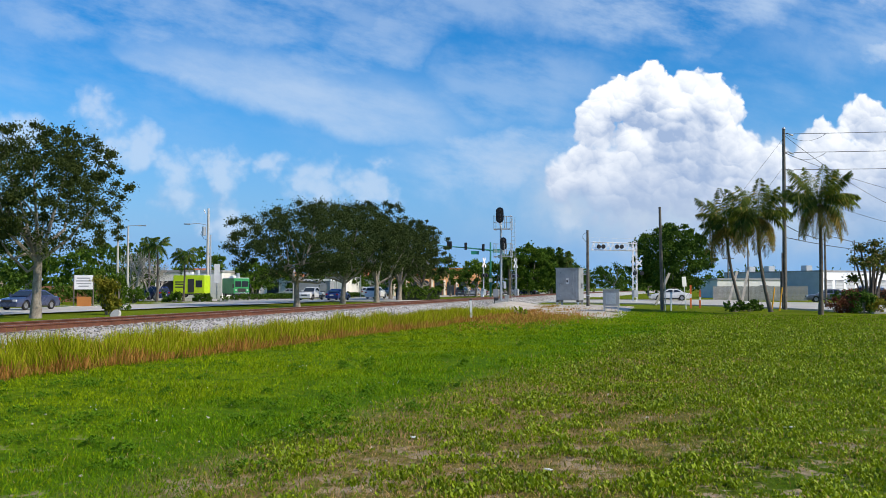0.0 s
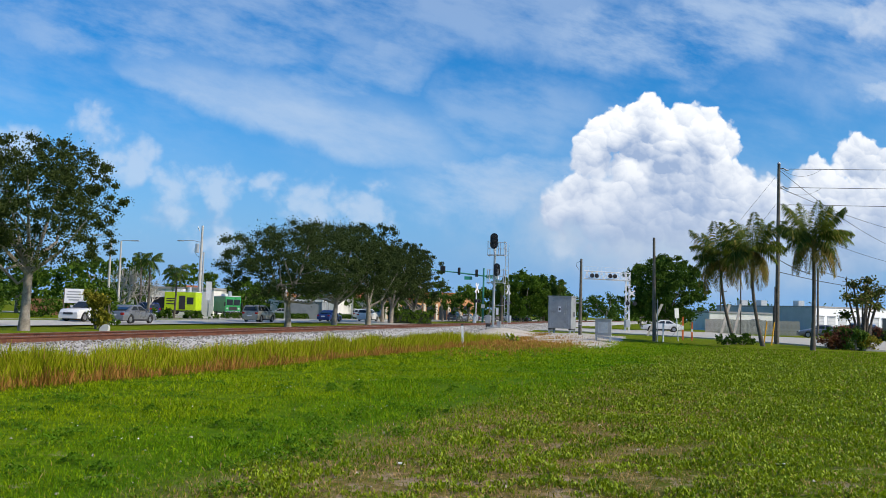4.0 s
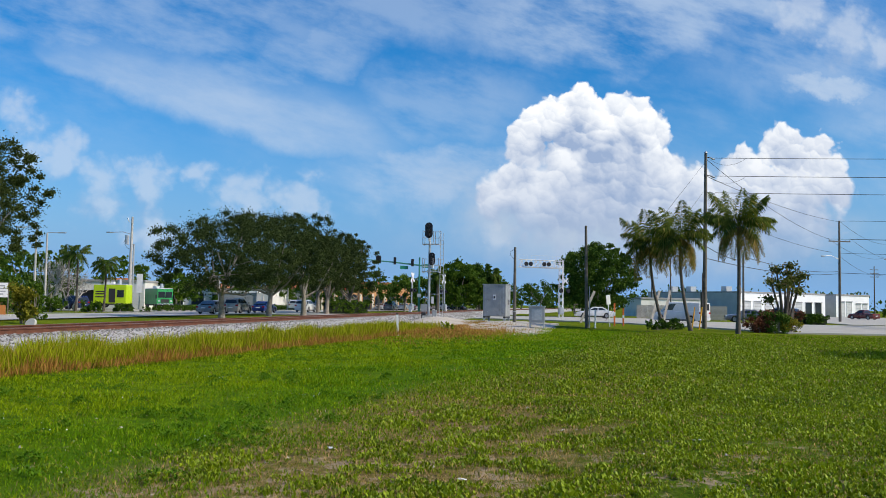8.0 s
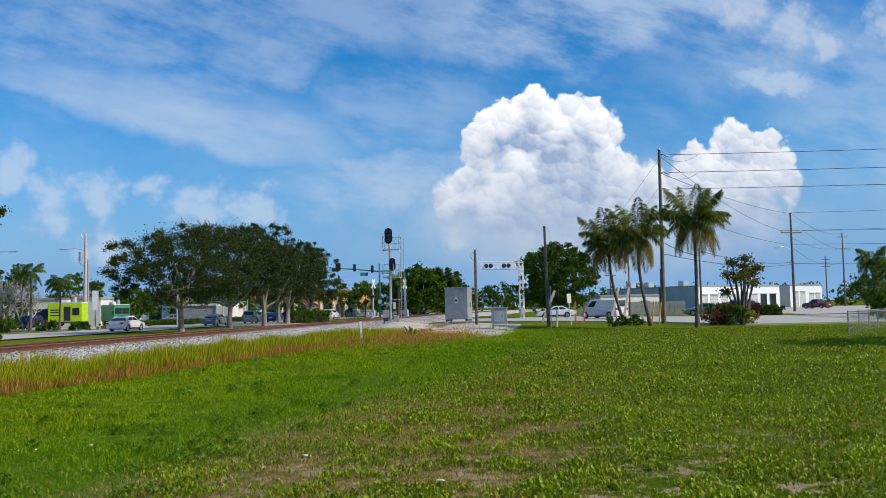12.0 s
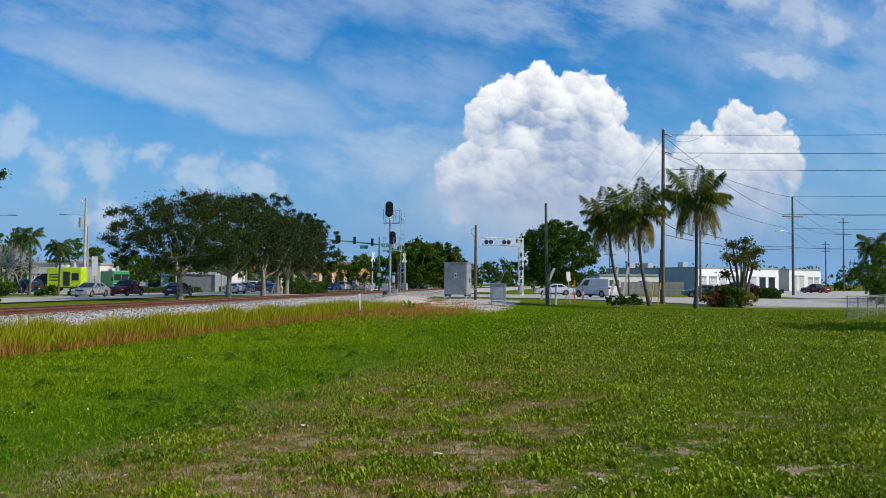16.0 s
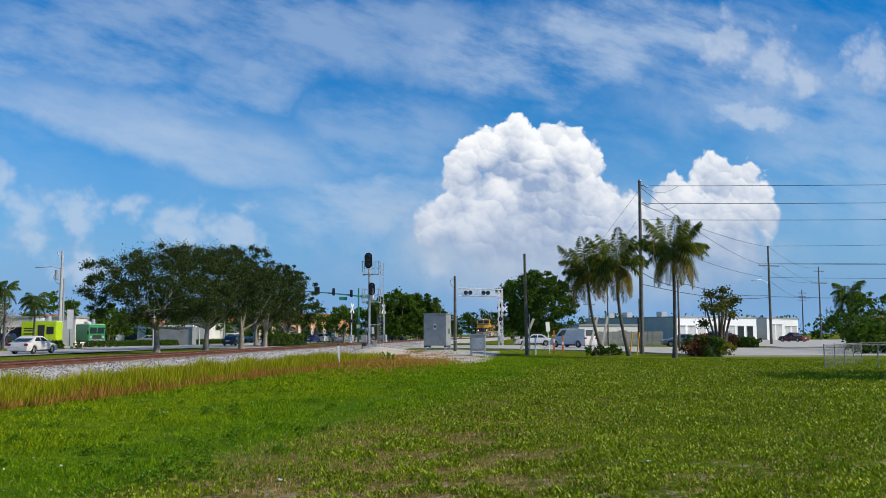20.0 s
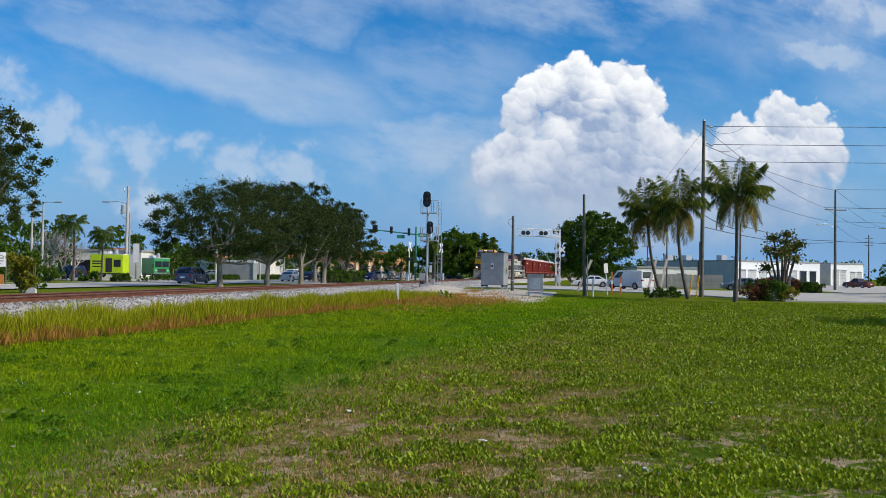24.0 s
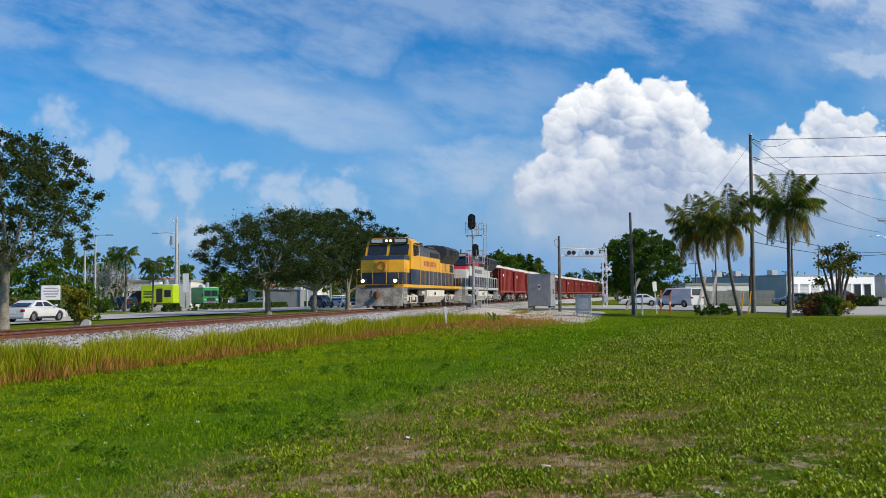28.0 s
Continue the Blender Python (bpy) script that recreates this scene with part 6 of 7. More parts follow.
    for x in (-1.5, 1.5):
        ys = [5.9 + i * 1.45 for i in range(11)]
        for y in ys:
            tube(bm, [(x, y, 1.52), (x, y, 2.55)], .018, 5)
        tube(bm, [(x, ys[0], 2.55), (x, ys[-1], 2.55)], .02, 5)
        tube(bm, [(x, .95, 1.5), (x, 1.05, 2.5), (x, 1.9, 2.55)], .022, 5)
        tube(bm, [(x, 1.9, 1.5), (x, 1.9, 2.55), (x, 2.9, 2.9)], .022, 5)
        tube(bm, [(x, L - .9, .6), (x, L - .9, 2.5), (x, L - 1.9, 2.55)], .022, 5)
    for x in (-1.2, -.45, .45, 1.2):
        tube(bm, [(x, .97, 1.5), (x, .97, 2.45)], .018, 5)
    tube(bm, [(-1.2, .97, 2.45), (-.45, .97, 2.45)], .02, 5), tube(bm, [(.45, .97, 2.45), (1.2, .97, 2.45)], .02, 5)
    part("handrail", bm, M[c_rail] if not red_nose else M["sign_white"], t)
    part("rear_plate", B(-1.5, 1.5, L - .9, L - .8, .9, 1.5), M["steel_dark"], t)
    return t, wheels


def band_paint(name, low, mid, top):
    """Door paint that follows the flank's colour bands by height."""
    mat, nt, bs = material(name)
    sep = nt.nodes.new("ShaderNodeSeparateXYZ")
    p = space(nt)
    wire(nt, p, sep, 0)
    n = noise_of(nt, p, 1.5, 5.0)
    c = mixc(nt, mth(nt, "GREATER_THAN", sep.outputs[2], 2.60), low, mid)
    c = mixc(nt, mth(nt, "GREATER_THAN", sep.outputs[2], 3.60), c, top)
    wire(nt, mixc(nt, mth(nt, "MULTIPLY", n.outputs["Fac"], .35), c, (.20, .15, .10)), bs, "Base Color")
    bs.inputs["Roughness"].default_value = .42
    return mat


M["hood_bands_lead_locomotive"] = band_paint("flank_bands", (.022, .032, .055), (.86, .43, .004), (.075, .08, .09))
M["hood_bands_second_locomotive"] = band_paint("flank_bands_second", (.035, .04, .06), (.62, .60, .56), (.42, .02, .02))
M["train_hoodtop"] = paint("train_hoodtop", (.085, .09, .10), .5)
loco_a, wheels_a = locomotive("lead_locomotive", "yellow and dark blue diesel locomotive with lit headlights", "train_hoodtop", "train_yellow", "train_navy", "train_yellow", "train_yellow")
loco_b, wheels_b = locomotive("second_locomotive", "red, white and dark diesel locomotive in second place", "train_red", "train_white", "train_navy", "train_white", "train_white", True)


def hopper():
    t = thing("hopper_wagon", "rust-red open hopper wagon heaped with pale stone", "rail wagon", None, "train")
    L, w = 12.6, 1.52
    bm = bmesh.new()
    for x in (-w, w):
        box(bm, min(x, x * .965), max(x, x * .965), .9, L - .9, 1.25, 3.75)
    part("side_sheet", bm, M["hopper_red"], t)
    bm = bmesh.new()
    loft(bm, [[(-w * .96, .9, 3.7), (w * .96, .9, 3.7), (w * .96, .98, 3.7), (-w * .96, .98, 3.7)], [(-w * .96, 3.2, 1.3), (w * .96, 3.2, 1.3), (w * .96, 3.28, 1.3), (-w * .96, 3.28, 1.3)]])
    loft(bm, [[(-w * .96, L - .98, 3.7), (w * .96, L - .98, 3.7), (w * .96, L - .9, 3.7), (-w * .96, L - .9, 3.7)], [(-w * .96, L - 3.28, 1.3), (w * .96, L - 3.28, 1.3), (w * .96, L - 3.2, 1.3), (-w * .96, L - 3.2, 1.3)]])
    part("slope_sheet", bm, M["hopper_red"], t)
    bm = bmesh.new()
    for k in range(3):
        y = 3.4 + k * 2.0
        loft(bm, [[(-1.2, y, 1.3), (1.2, y, 1.3), (1.2, y + 1.8, 1.3), (-1.2, y + 1.8, 1.3)], [(-.5, y + .5, .45), (.5, y + .5, .45), (.5, y + 1.3, .45), (-.5, y + 1.3, .45)]])
    part("discharge_bay", bm, M["hopper_red"], t)
    for x in (-1, 1):
        part("top_rail", B(min(w * x, w * x * 1.05), max(w * x, w * x * 1.05), .85, L - .85, 3.68, 3.82), M["hopper_red"], t)
        part("side_sill", B(min(w * x * .95, w * x * 1.05), max(w * x * .95, w * x * 1.05), .5, L - .5, 1.1, 1.3), M["hopper_red"], t)
        rib = part("side_post", B(min(w * x, w * x * 1.06), max(w * x, w * x * 1.06), .98, 1.10, 1.3, 3.7), M["hopper_red"], t)
        for k in range(1, 10):
            twin(rib, pose(0, k * 1.16, 0), t)
    for y in (.5, L - .5):
        part("end_sill", B(-1.45, 1.45, y - .12, y + .12, .95, 1.25), M["hopper_red"], t)
        part("coupler", B(-.12, .12, min(y, y + (-.5 if y < 2 else .5)), max(y, y + (-.5 if y < 2 else .5)), .75, .98), M["rust"], t)
        for x in (-1.3, 1.3):
            part("end_post", T([(x, y, 1.2), (x, y + (.45 if y < 2 else -.45), 3.7)], .04, 6), M["hopper_red"], t)
    lad = bmesh.new()
    for k in range(7):
        box(lad, 1.58, 1.62, .92, 1.35, 1.3 + k * .36, 1.33 + k * .36)
    part("ladder", lad, M["hopper_red"], t)
    part("stencil_bar", B(1.6, 1.606, 2.25, 3.2, 2.9, 3.15), M["sign_white"], t)
    rng = np.random.default_rng(5)
    bm = bmesh.new()
    nx, ny = 8, 26
    g = [[bm.verts.new((-1.44 + 2.88 * i / nx, 1.05 + (L - 2.1) * j / ny, 3.80 + .70 * math.cos((i / nx - .5) * 2.7) ** 1.2 * (abs(math.sin(j / ny * math.pi * 2)) * .5 + .35) * (1 if 0 < i < nx else .0) + rng.uniform(-.05, .05))) for i in range(nx + 1)] for j in range(ny + 1)]
    for a, b in zip(g, g[1:]):
        for i in range(nx):
            bm.faces.new((a[i], a[i + 1], b[i + 1], b[i]))
    part("stone_load", bm, M["stone_load"], t)
    truck(t, 1.95, 2, "truck_grey", .42, 1.7), truck(t, L - 1.95, 2, "truck_grey", .42, 1.7)
    return t


wagons = [hopper()]
for _ in range(13):
    wagons.append(copy_thing(wagons[0], Matrix()))


# ---- road vehicles: local y runs forward, z up from the road ----
def car_paint(name, c, metal=0.3):
    return paint(name, c, .28, .6, None, metal)


M.update(cp_bluegrey=car_paint("bluegrey_paint", (.07, .085, .16)), cp_white=car_paint("white_car_paint", (.72, .72, .71), 0), cp_blue=car_paint("blue_paint", (.012, .03, .16)),
         cp_tan=car_paint("tan_paint", (.34, .32, .27)), cp_grey=car_paint("grey_paint", (.20, .21, .235)), cp_silver=car_paint("silver_paint", (.48, .49, .51), .5),
         cp_dark=car_paint("dark_paint", (.014, .018, .035)), cp_red=car_paint("dark_red_paint", (.13, .012, .012)), cp_navy=car_paint("navy_paint", (.015, .025, .10)),
         cp_charcoal=car_paint("charcoal_paint", (.05, .055, .06)), cp_lime=paint("lime_paint", (.52, .72, .01), .4, .2), cp_green=paint("green_paint", (.03, .36, .10), .4, .2),
         tail=paint("tail_lamp", (.35, .01, .01), .2, .5), lampglass=glassy("lamp_glass", (.45, .46, .47), .1), plastic=paint("dark_plastic", (.03, .03, .032), .6))
WHEEL = {}
wheels_of = {}


def wheel(parent, x, y, r):
    """Tyre with its rim, on shared meshes."""
    key = round(r, 2)
    if key not in WHEEL:
        bm = bmesh.new()
        prof = ((-.10, r * .66), (-.11, r * .9), (-.08, r), (.08, r), (.11, r * .9), (.10, r * .66))
        loft(bm, [[(a, rr * math.cos(k), rr * math.sin(k)) for a, rr in prof] for k in (2 * math.pi * i / 20 for i in range(21))])
        ty = part("tyre", bm, M["rubber"], None, smooth=True)
        bm = bmesh.new()
        tube(bm, [(-.06, 0, 0), (.06, 0, 0)], r * .66, 16)
        for k in range(5):
            b = box(bmesh.new(), -.085, .085, -.045, .045, r * .1, r * .62)
            b.transform(pose(0, 0, 0, 72 * k))
            me = bpy.data.meshes.new("tmp")
            b.to_mesh(me), b.free()
            bm.from_mesh(me)
        rim = part("rim", bm, M["rimmetal"], None)
        WHEEL[key] = (ty.data, rim.data)
        bpy.data.objects.remove(ty), bpy.data.objects.remove(rim)
    tdat, rdat = WHEEL[key]
    t = new("wheel", tdat)
    t.parent, t.matrix_basis = parent, pose(x, y, r)
    m = new("rim", rdat)
    m.parent = t
    return t


M["rimmetal"] = surface("alloy_rim", (.30, .30, .31), (.42, .42, .43), 4.0, .4, .7, .05)
# side outlines: body line (forward, height) from tail to nose; cabin foot and roof
SHAPES = dict(
    sedan=dict(L=4.8, W=1.80, r=.33, belt=.95, body=((-2.40, .62), (-2.36, .92), (-1.55, 1.0), (.0, .97), (.95, .96), (2.1, .80), (2.38, .62)), cab=((-1.75, 1.0), (-.95, 1.43), (.25, 1.45), (1.10, .96)), ax=(-1.38, 1.42)),
    suv=dict(L=4.75, W=1.88, r=.37, belt=1.12, body=((-2.37, .70), (-2.34, 1.10), (-1.5, 1.14), (.2, 1.13), (.95, 1.12), (2.1, 1.0), (2.36, .72)), cab=((-2.30, 1.12), (-2.05, 1.74), (.10, 1.76), (.95, 1.12)), ax=(-1.38, 1.42)),
    wagon=dict(L=5.0, W=1.92, r=.34, belt=1.08, body=((-2.5, .68), (-2.47, 1.05), (-1.5, 1.1), (.4, 1.08), (1.35, 1.06), (2.25, .90), (2.48, .66)), cab=((-2.42, 1.08), (-2.12, 1.70), (.40, 1.72), (1.5, 1.06)), ax=(-1.5, 1.5)),
    pickup=dict(L=5.3, W=1.86, r=.37, belt=1.08, body=((-2.65, .72), (-2.63, 1.08), (-1.0, 1.10), (.3, 1.09), (1.2, 1.08), (2.4, .98), (2.64, .72)), cab=((-.75, 1.09), (-.62, 1.66), (.35, 1.68), (1.1, 1.08)), ax=(-1.62, 1.72)),
    van=dict(L=5.6, W=2.0, r=.37, belt=1.20, body=((-2.8, .70), (-2.78, 1.18), (-1.5, 1.22), (.9, 1.21), (1.75, 1.18), (2.55, 1.02), (2.78, .70)), cab=((-2.76, 1.2), (-2.68, 2.05), (1.0, 2.08), (1.9, 1.16)), ax=(-1.75, 1.8)),
)


def vehicle(name, label, kind, mat, m=None, group="", side_windows=True, bed=None, lower=None):
    """A road vehicle: lower body with wheel arches, cabin, glass, lamps, bumpers, wheels."""
    sh = SHAPES[kind]
    L, W, r, body, cab = sh["L"], sh["W"], sh["r"], sh["body"], sh["cab"]
    t = thing(name, label, "pickup truck" if kind == "pickup" else "van" if kind == "van" else "car", m, group)
    hw = W / 2
    bm = bmesh.new()
    ys = sorted({*(p[0] for p in body), *(a + d for a in sh["ax"] for d in (-r * 1.25, -r * 1.05, -r * .6, 0, r * .6, r * 1.05, r * 1.25))})
    rings = []
    for y in ys:
        top = np.interp(y, [p[0] for p in body], [p[1] for p in body])
        taper = 1 - .10 * max(0, abs(y) / (L / 2) - .72) / .28
        low = .24
        for a in sh["ax"]:
            if abs(y - a) < r * 1.16:
                low = max(low, r + math.sqrt(max((r * 1.16) ** 2 - (y - a) ** 2, 0)))
        w = hw * taper
        low = min(low, top - .08)
        rings.append([(-w * .93, y, low), (-w, y, max(low + .02, .45)), (-w, y, max(low + .04, top - .22)), (-w * .96, y, top - .05), (-w * .82, y, top), (w * .82, y, top), (w * .96, y, top - .05), (w, y, max(low + .04, top - .22)), (w, y, max(low + .02, .45)), (w * .93, y, low)])
    loft(bm, rings)
    part("body", bm, mat, t, smooth=True)
    (ya, za), (yb, zb), (yc, zc), (yd, zd) = cab
    wb, wt = hw * .94, hw * .74 if kind != "van" else hw * .88
    bm = bmesh.new()
    loft(bm, [[(-wb, ya, za - .04), (wb, ya, za - .04), (wb, yd, zd - .04), (-wb, yd, zd - .04)],
              [(-wt * 1.02, yb - .06, zb - .07), (wt * 1.02, yb - .06, zb - .07), (wt * 1.02, yc + .08, zc - .08), (-wt * 1.02, yc + .08, zc - .08)],
              [(-wt * .9, yb + .05, zb), (wt * .9, yb + .05, zb), (wt * .9, yc - .03, zc), (-wt * .9, yc - .03, zc)]])
    part("cabin", bm, mat, t, smooth=True)

    def pane(nm, pts, off):
        b = bmesh.new()
        o = Vector(off)
        loft(b, [[Vector(p) + o * .2 for p in pts], [Vector(p) + o for p in pts]])
        part(nm, b, M["glass"], t)
    h0, h1 = .06, .14

    def at(u, v, side):
        """A place on the cabin's flank: u from rear to front, v from foot to roof."""
        y0, y1 = ya + (yb - ya) * v, yd + (yc - yd) * v
        z0, z1 = za + (zb - .07 - za) * v, zd + (zc - .08 - zd) * v
        w = wb + (wt * 1.02 - wb) * v
        return (side * w, y0 + (y1 - y0) * u, z0 + (z1 - z0) * u)
    for side in (-1, 1):
        spans = ((.13, .48), (.53, .90)) if kind in ("sedan",) else ((.06, .30), (.34, .62), (.66, .92)) if kind in ("suv", "wagon") else ((.14, .88),) if kind == "pickup" else ((.70, .93),)
        for u0, u1 in spans:
            pane("side_window", [at(u0, .12, side), at(u1, .12, side), at(u1 - .02, .88, side), at(u0 + .02, .88, side)], (side * .014, 0, .004))
        part("mirror", B(min(side * hw, side * (hw + .2)), max(side * hw, side * (hw + .2)), yd - .38, yd - .24, zd + .02, zd + .2, bevel=.03), mat, t)
        for u in ((.505,) if kind != "pickup" else (.05,)):
            a = at(u + .06, 0, side)
            part("door_handle", B(min(side * hw, side * (hw + .025)), max(side * hw, side * (hw + .025)), a[1] - .09, a[1] + .09, a[2] - .16, a[2] - .12), M["chrome"], t)
    pane("windscreen", [(-wb * .86, yd - .03, zd + .02), (wb * .86, yd - .03, zd + .02), (wt * .9, yc + .11, zc - .12), (-wt * .9, yc + .11, zc - .12)], (0, .035, .03))
    if side_windows or kind == "van":
        pane("rear_window", [(-wb * .82, ya + .02, za + .06), (wb * .82, ya + .02, za + .06), (wt * .86, yb - .03, zb - .14), (-wt * .86, yb - .03, zb - .14)], (0, -.04, .02))
    zt = body[1][1]
    for side in (-1, 1):
        part("tail_lamp", B(min(side * hw * .62, side * hw * .93), max(side * hw * .62, side * hw * .93), -L / 2 - .015, -L / 2 + .12, zt - .26, zt - .08, bevel=.02), M["tail"], t)
        part("headlight", B(min(side * hw * .55, side * hw * .88), max(side * hw * .55, side * hw * .88), L / 2 - .14, L / 2 + .01, .60, .74, bevel=.02), M["lampglass"], t)
    part("front_bumper", B(-hw * .93, hw * .93, L / 2 - .12, L / 2 + .04, .26, .52, bevel=.04), M[lower] if lower else mat, t)
    part("rear_bumper", B(-hw * .93, hw * .93, -L / 2 - .04, -L / 2 + .12, .30, .56, bevel=.04), M[lower] if lower else mat, t)
    part("grille", B(-hw * .45, hw * .45, L / 2 - .05, L / 2 + .025, .56, .72), M["plastic"], t)
    part("plate", B(-.26, .26, -L / 2 - .055, -L / 2 - .042, .60, .72), M["sign_white"], t)
    for side in (-1, 1):
        part("sill", B(min(side * hw * .9, side * hw * .99), max(side * hw * .9, side * hw * .99), sh["ax"][0] + r * 1.2, sh["ax"][1] - r * 1.2, .20, .34, bevel=.02), M[lower] if lower else M["plastic"], t)
    if bed:
        part("bed_cover", B(-hw * .9, hw * .9, -L / 2 + .06, -.85, zt - .02, zt + .05, bevel=.02), M["plastic"], t)
        part("bed_wrap", B(-hw - .006, hw + .006, -L / 2 + .25, -.3, .40, .62), M["plastic"], t)
    wheels_of[t.name] = [wheel(t, side * (hw - .13), a, r) for a in sh["ax"] for side in (-1, 1)]
    part("underbody", B(-hw * .75, hw * .75, -L / 2 + .25, L / 2 - .25, .20, .42), M["plastic"], t)
    return t


TRAFFIC = "cars on the avenue"
AWAY, NEAR_N, TOWARDS, FAR_N, ROAD_Z = 0.0, 24.6, 180.0, 29.2, 0.105
cars = {}
for key, name, label, kind, mat, bed in (
        ("A", "sedan_car", "blue-grey sedan on the avenue", "sedan", "cp_bluegrey", None), ("B", "pickup_truck", "white pickup truck with dark lower panels", "pickup", "cp_white", 1),
        ("C", "sedan_car", "bright blue sedan waiting on the avenue", "sedan", "cp_blue", None), ("D", "suv_car", "white sport utility car waiting on the avenue", "suv", "cp_white", None),
        ("E", "suv_car", "tan sport utility car with dark windows", "suv", "cp_tan", None), ("F", "sedan_car", "grey sedan slowing on the avenue", "sedan", "cp_grey", None),
        ("G", "sedan_car", "white sedan driving along the avenue", "sedan", "cp_white", None), ("H", "sedan_car", "nearly black sedan driving along the avenue", "sedan", "cp_dark", None),
        ("I", "sedan_car", "silver sedan driving along the avenue", "sedan", "cp_silver", None), ("J", "pickup_truck", "dark red pickup truck on the avenue", "pickup", "cp_red", None),
        ("K", "sedan_car", "navy blue sedan on the avenue", "sedan", "cp_navy", None), ("L", "suv_car", "charcoal sport utility car on the avenue", "suv", "cp_charcoal", None),
        ("M", "sedan_car", "white sedan with dark windows on the avenue", "sedan", "cp_white", None), ("N", "minivan_car", "blue-grey minivan on the avenue", "wagon", "cp_bluegrey", None),
        ("O", "sedan_car", "white sedan arriving on the avenue", "sedan", "cp_white", None)):
    cars[key] = vehicle(name, label, kind, M[mat], None, TRAFFIC, bed=bed)
street_sedan = vehicle("sedan_car", "white sedan waiting at the railway crossing", "sedan", M["cp_white"], pose(28.2, 113, .10, 0, 0, 85))
van = vehicle("cargo_van", "white cargo van on the cross street", "van", M["cp_white"], None)
vehicle("sedan_car", "grey sedan parked before the workshops", "sedan", M["cp_grey"], pose(42.5, 100, .10, 0, 0, 75), "parked cars")
vehicle("suv_car", "silver sport utility car parked by the workshops", "suv", M["cp_silver"], pose(49, 106, .10, 0, 0, 40), "parked cars")
vehicle("pickup_truck", "dark red pickup truck parked by the white workshop", "pickup", M["cp_red"], pose(86, 153, .05, 0, 0, 20), "parked cars")
vehicle("sedan_car", "black sedan parked behind shrubs", "sedan", M["cp_dark"], pose(47, 99, .05, 0, 0, 85), "parked cars")
for i, (s, n, rz, kind, mat) in enumerate(((52, 50, 70, "suv", "cp_navy"), (2, 43, 80, "suv", "cp_dark"), (8, 46, 80, "sedan", "cp_charcoal"), (88, 47, 80, "sedan", "cp_white"), (94, 47.5, 80, "sedan", "cp_silver"),
                                           (108, 46, 78, "suv", "cp_white"), (116, 45, 76, "sedan", "cp_grey"), (124, 44, 78, "suv", "cp_silver"), (100, 37, 0, "suv", "cp_white"), (134, 31, 80, "sedan", "cp_white"), (140, 27, 80, "sedan", "cp_grey"),
                                           (146, 22, 80, "suv", "cp_silver"), (150, 18, 70, "sedan", "cp_dark"), (128, 24.6, 0, "sedan", "cp_silver"), (118, 24.6, 0, "suv", "cp_grey"), (108, 28.9, 180, "sedan", "cp_charcoal"))):
    vehicle("parked_car", "car standing in the parking lot behind the avenue" if n > 34 else "car waiting far along the avenue", kind, M[mat], trk(s, n, ROAD_Z, rz), "parked cars")


# ---- lime and green food trucks ----
def step_van(name, label, mat, m, L, W, H, nose):
    t = thing(name, label, "food truck", m)
    part("body", B(-L / 2, L / 2, -W / 2, W / 2, .55, H, bevel=.06), mat, t)
    part("roof_rim", B(-L / 2 + .05, L / 2 - .05, -W / 2 + .05, W / 2 - .05, H, H + .08), M["white"], t)
    part("skirt", B(-L / 2 + .1, L / 2 - .1, -W / 2 + .05, W / 2 - .05, .38, .55), M["plastic"], t)
    for x in (-L * .3, L * .3):
        for y in (-W / 2 + .12, W / 2 - .12):
            w = wheel(t, x, y, .40)
            w.matrix_basis = pose(x, y, .40, 0, 0, 90)
    part("roof_vent", T([(L * .2, 0, H + .08), (L * .2, 0, H + .75)], [.28, .22], 10), M["galv"], t)
    part("roof_unit", B(-L * .25, L * .05, -.5, .5, H + .08, H + .42, bevel=.05), M["white"], t)
    if nose:
        part("windscreen", B(L / 2 + .002, L / 2 + .03, -W * .42, -W * .02, H * .55, H * .85), M["glass"], t)
        part("windscreen", B(L / 2 + .002, L / 2 + .03, W * .02, W * .42, H * .55, H * .85), M["glass"], t)
        part("grille", B(L / 2 + .002, L / 2 + .04, -W * .26, W * .26, .8, 1.3), M["plastic"], t)
        part("bumper", B(L / 2, L / 2 + .18, -W * .46, W * .46, .5, .72, bevel=.03), M["chrome"], t)
        for y in (-W * .37, W * .37):
            part("headlight", T([(L / 2, y, 1.05), (L / 2 + .05, y, 1.05)], .13, 10), M["lampglass"], t)
            part("mirror", B(L / 2 - .1, L / 2 + .25, min(y * 1.4, y * 1.55), max(y * 1.4, y * 1.55), H * .5, H * .7), M["plastic"], t)
    else:
        part("door", B(-.1, .75, -W / 2 - .03, -W / 2 - .002, .7, 2.55), M["plastic"], t)
        part("window", B(1.0, L / 2 - .3, -W / 2 - .03, -W / 2 - .002, 1.4, 2.35), M["glass"], t)
        for z in (1.35, 1.75, 2.05):
            part("sign_bar", B(-L / 2 + .3, -.5, -W / 2 - .012, -W / 2 - .002, z, z + .16), M["plastic"], t)
        part("awning", B(-L / 2 - 2.4, -L / 2 + .1, -1.0, .8, 2.3, 2.42), M["white"], t)
        part("stand", B(-L / 2 - 2.2, -L / 2 - .1, -.4, .6, 0, 2.3), M["plastic"], t)


step_van("food_truck", "lime yellow food truck behind palms", M["cp_lime"], pose(-34.5, 125, .35, 0, 0, -6), 4.4, 2.3, 3.05, False)
step_van("food_truck", "bright green step van with a roof vent", M["cp_green"], pose(-30.2, 132.5, .30, 0, 0, -58), 5.2, 2.3, 2.75, True)


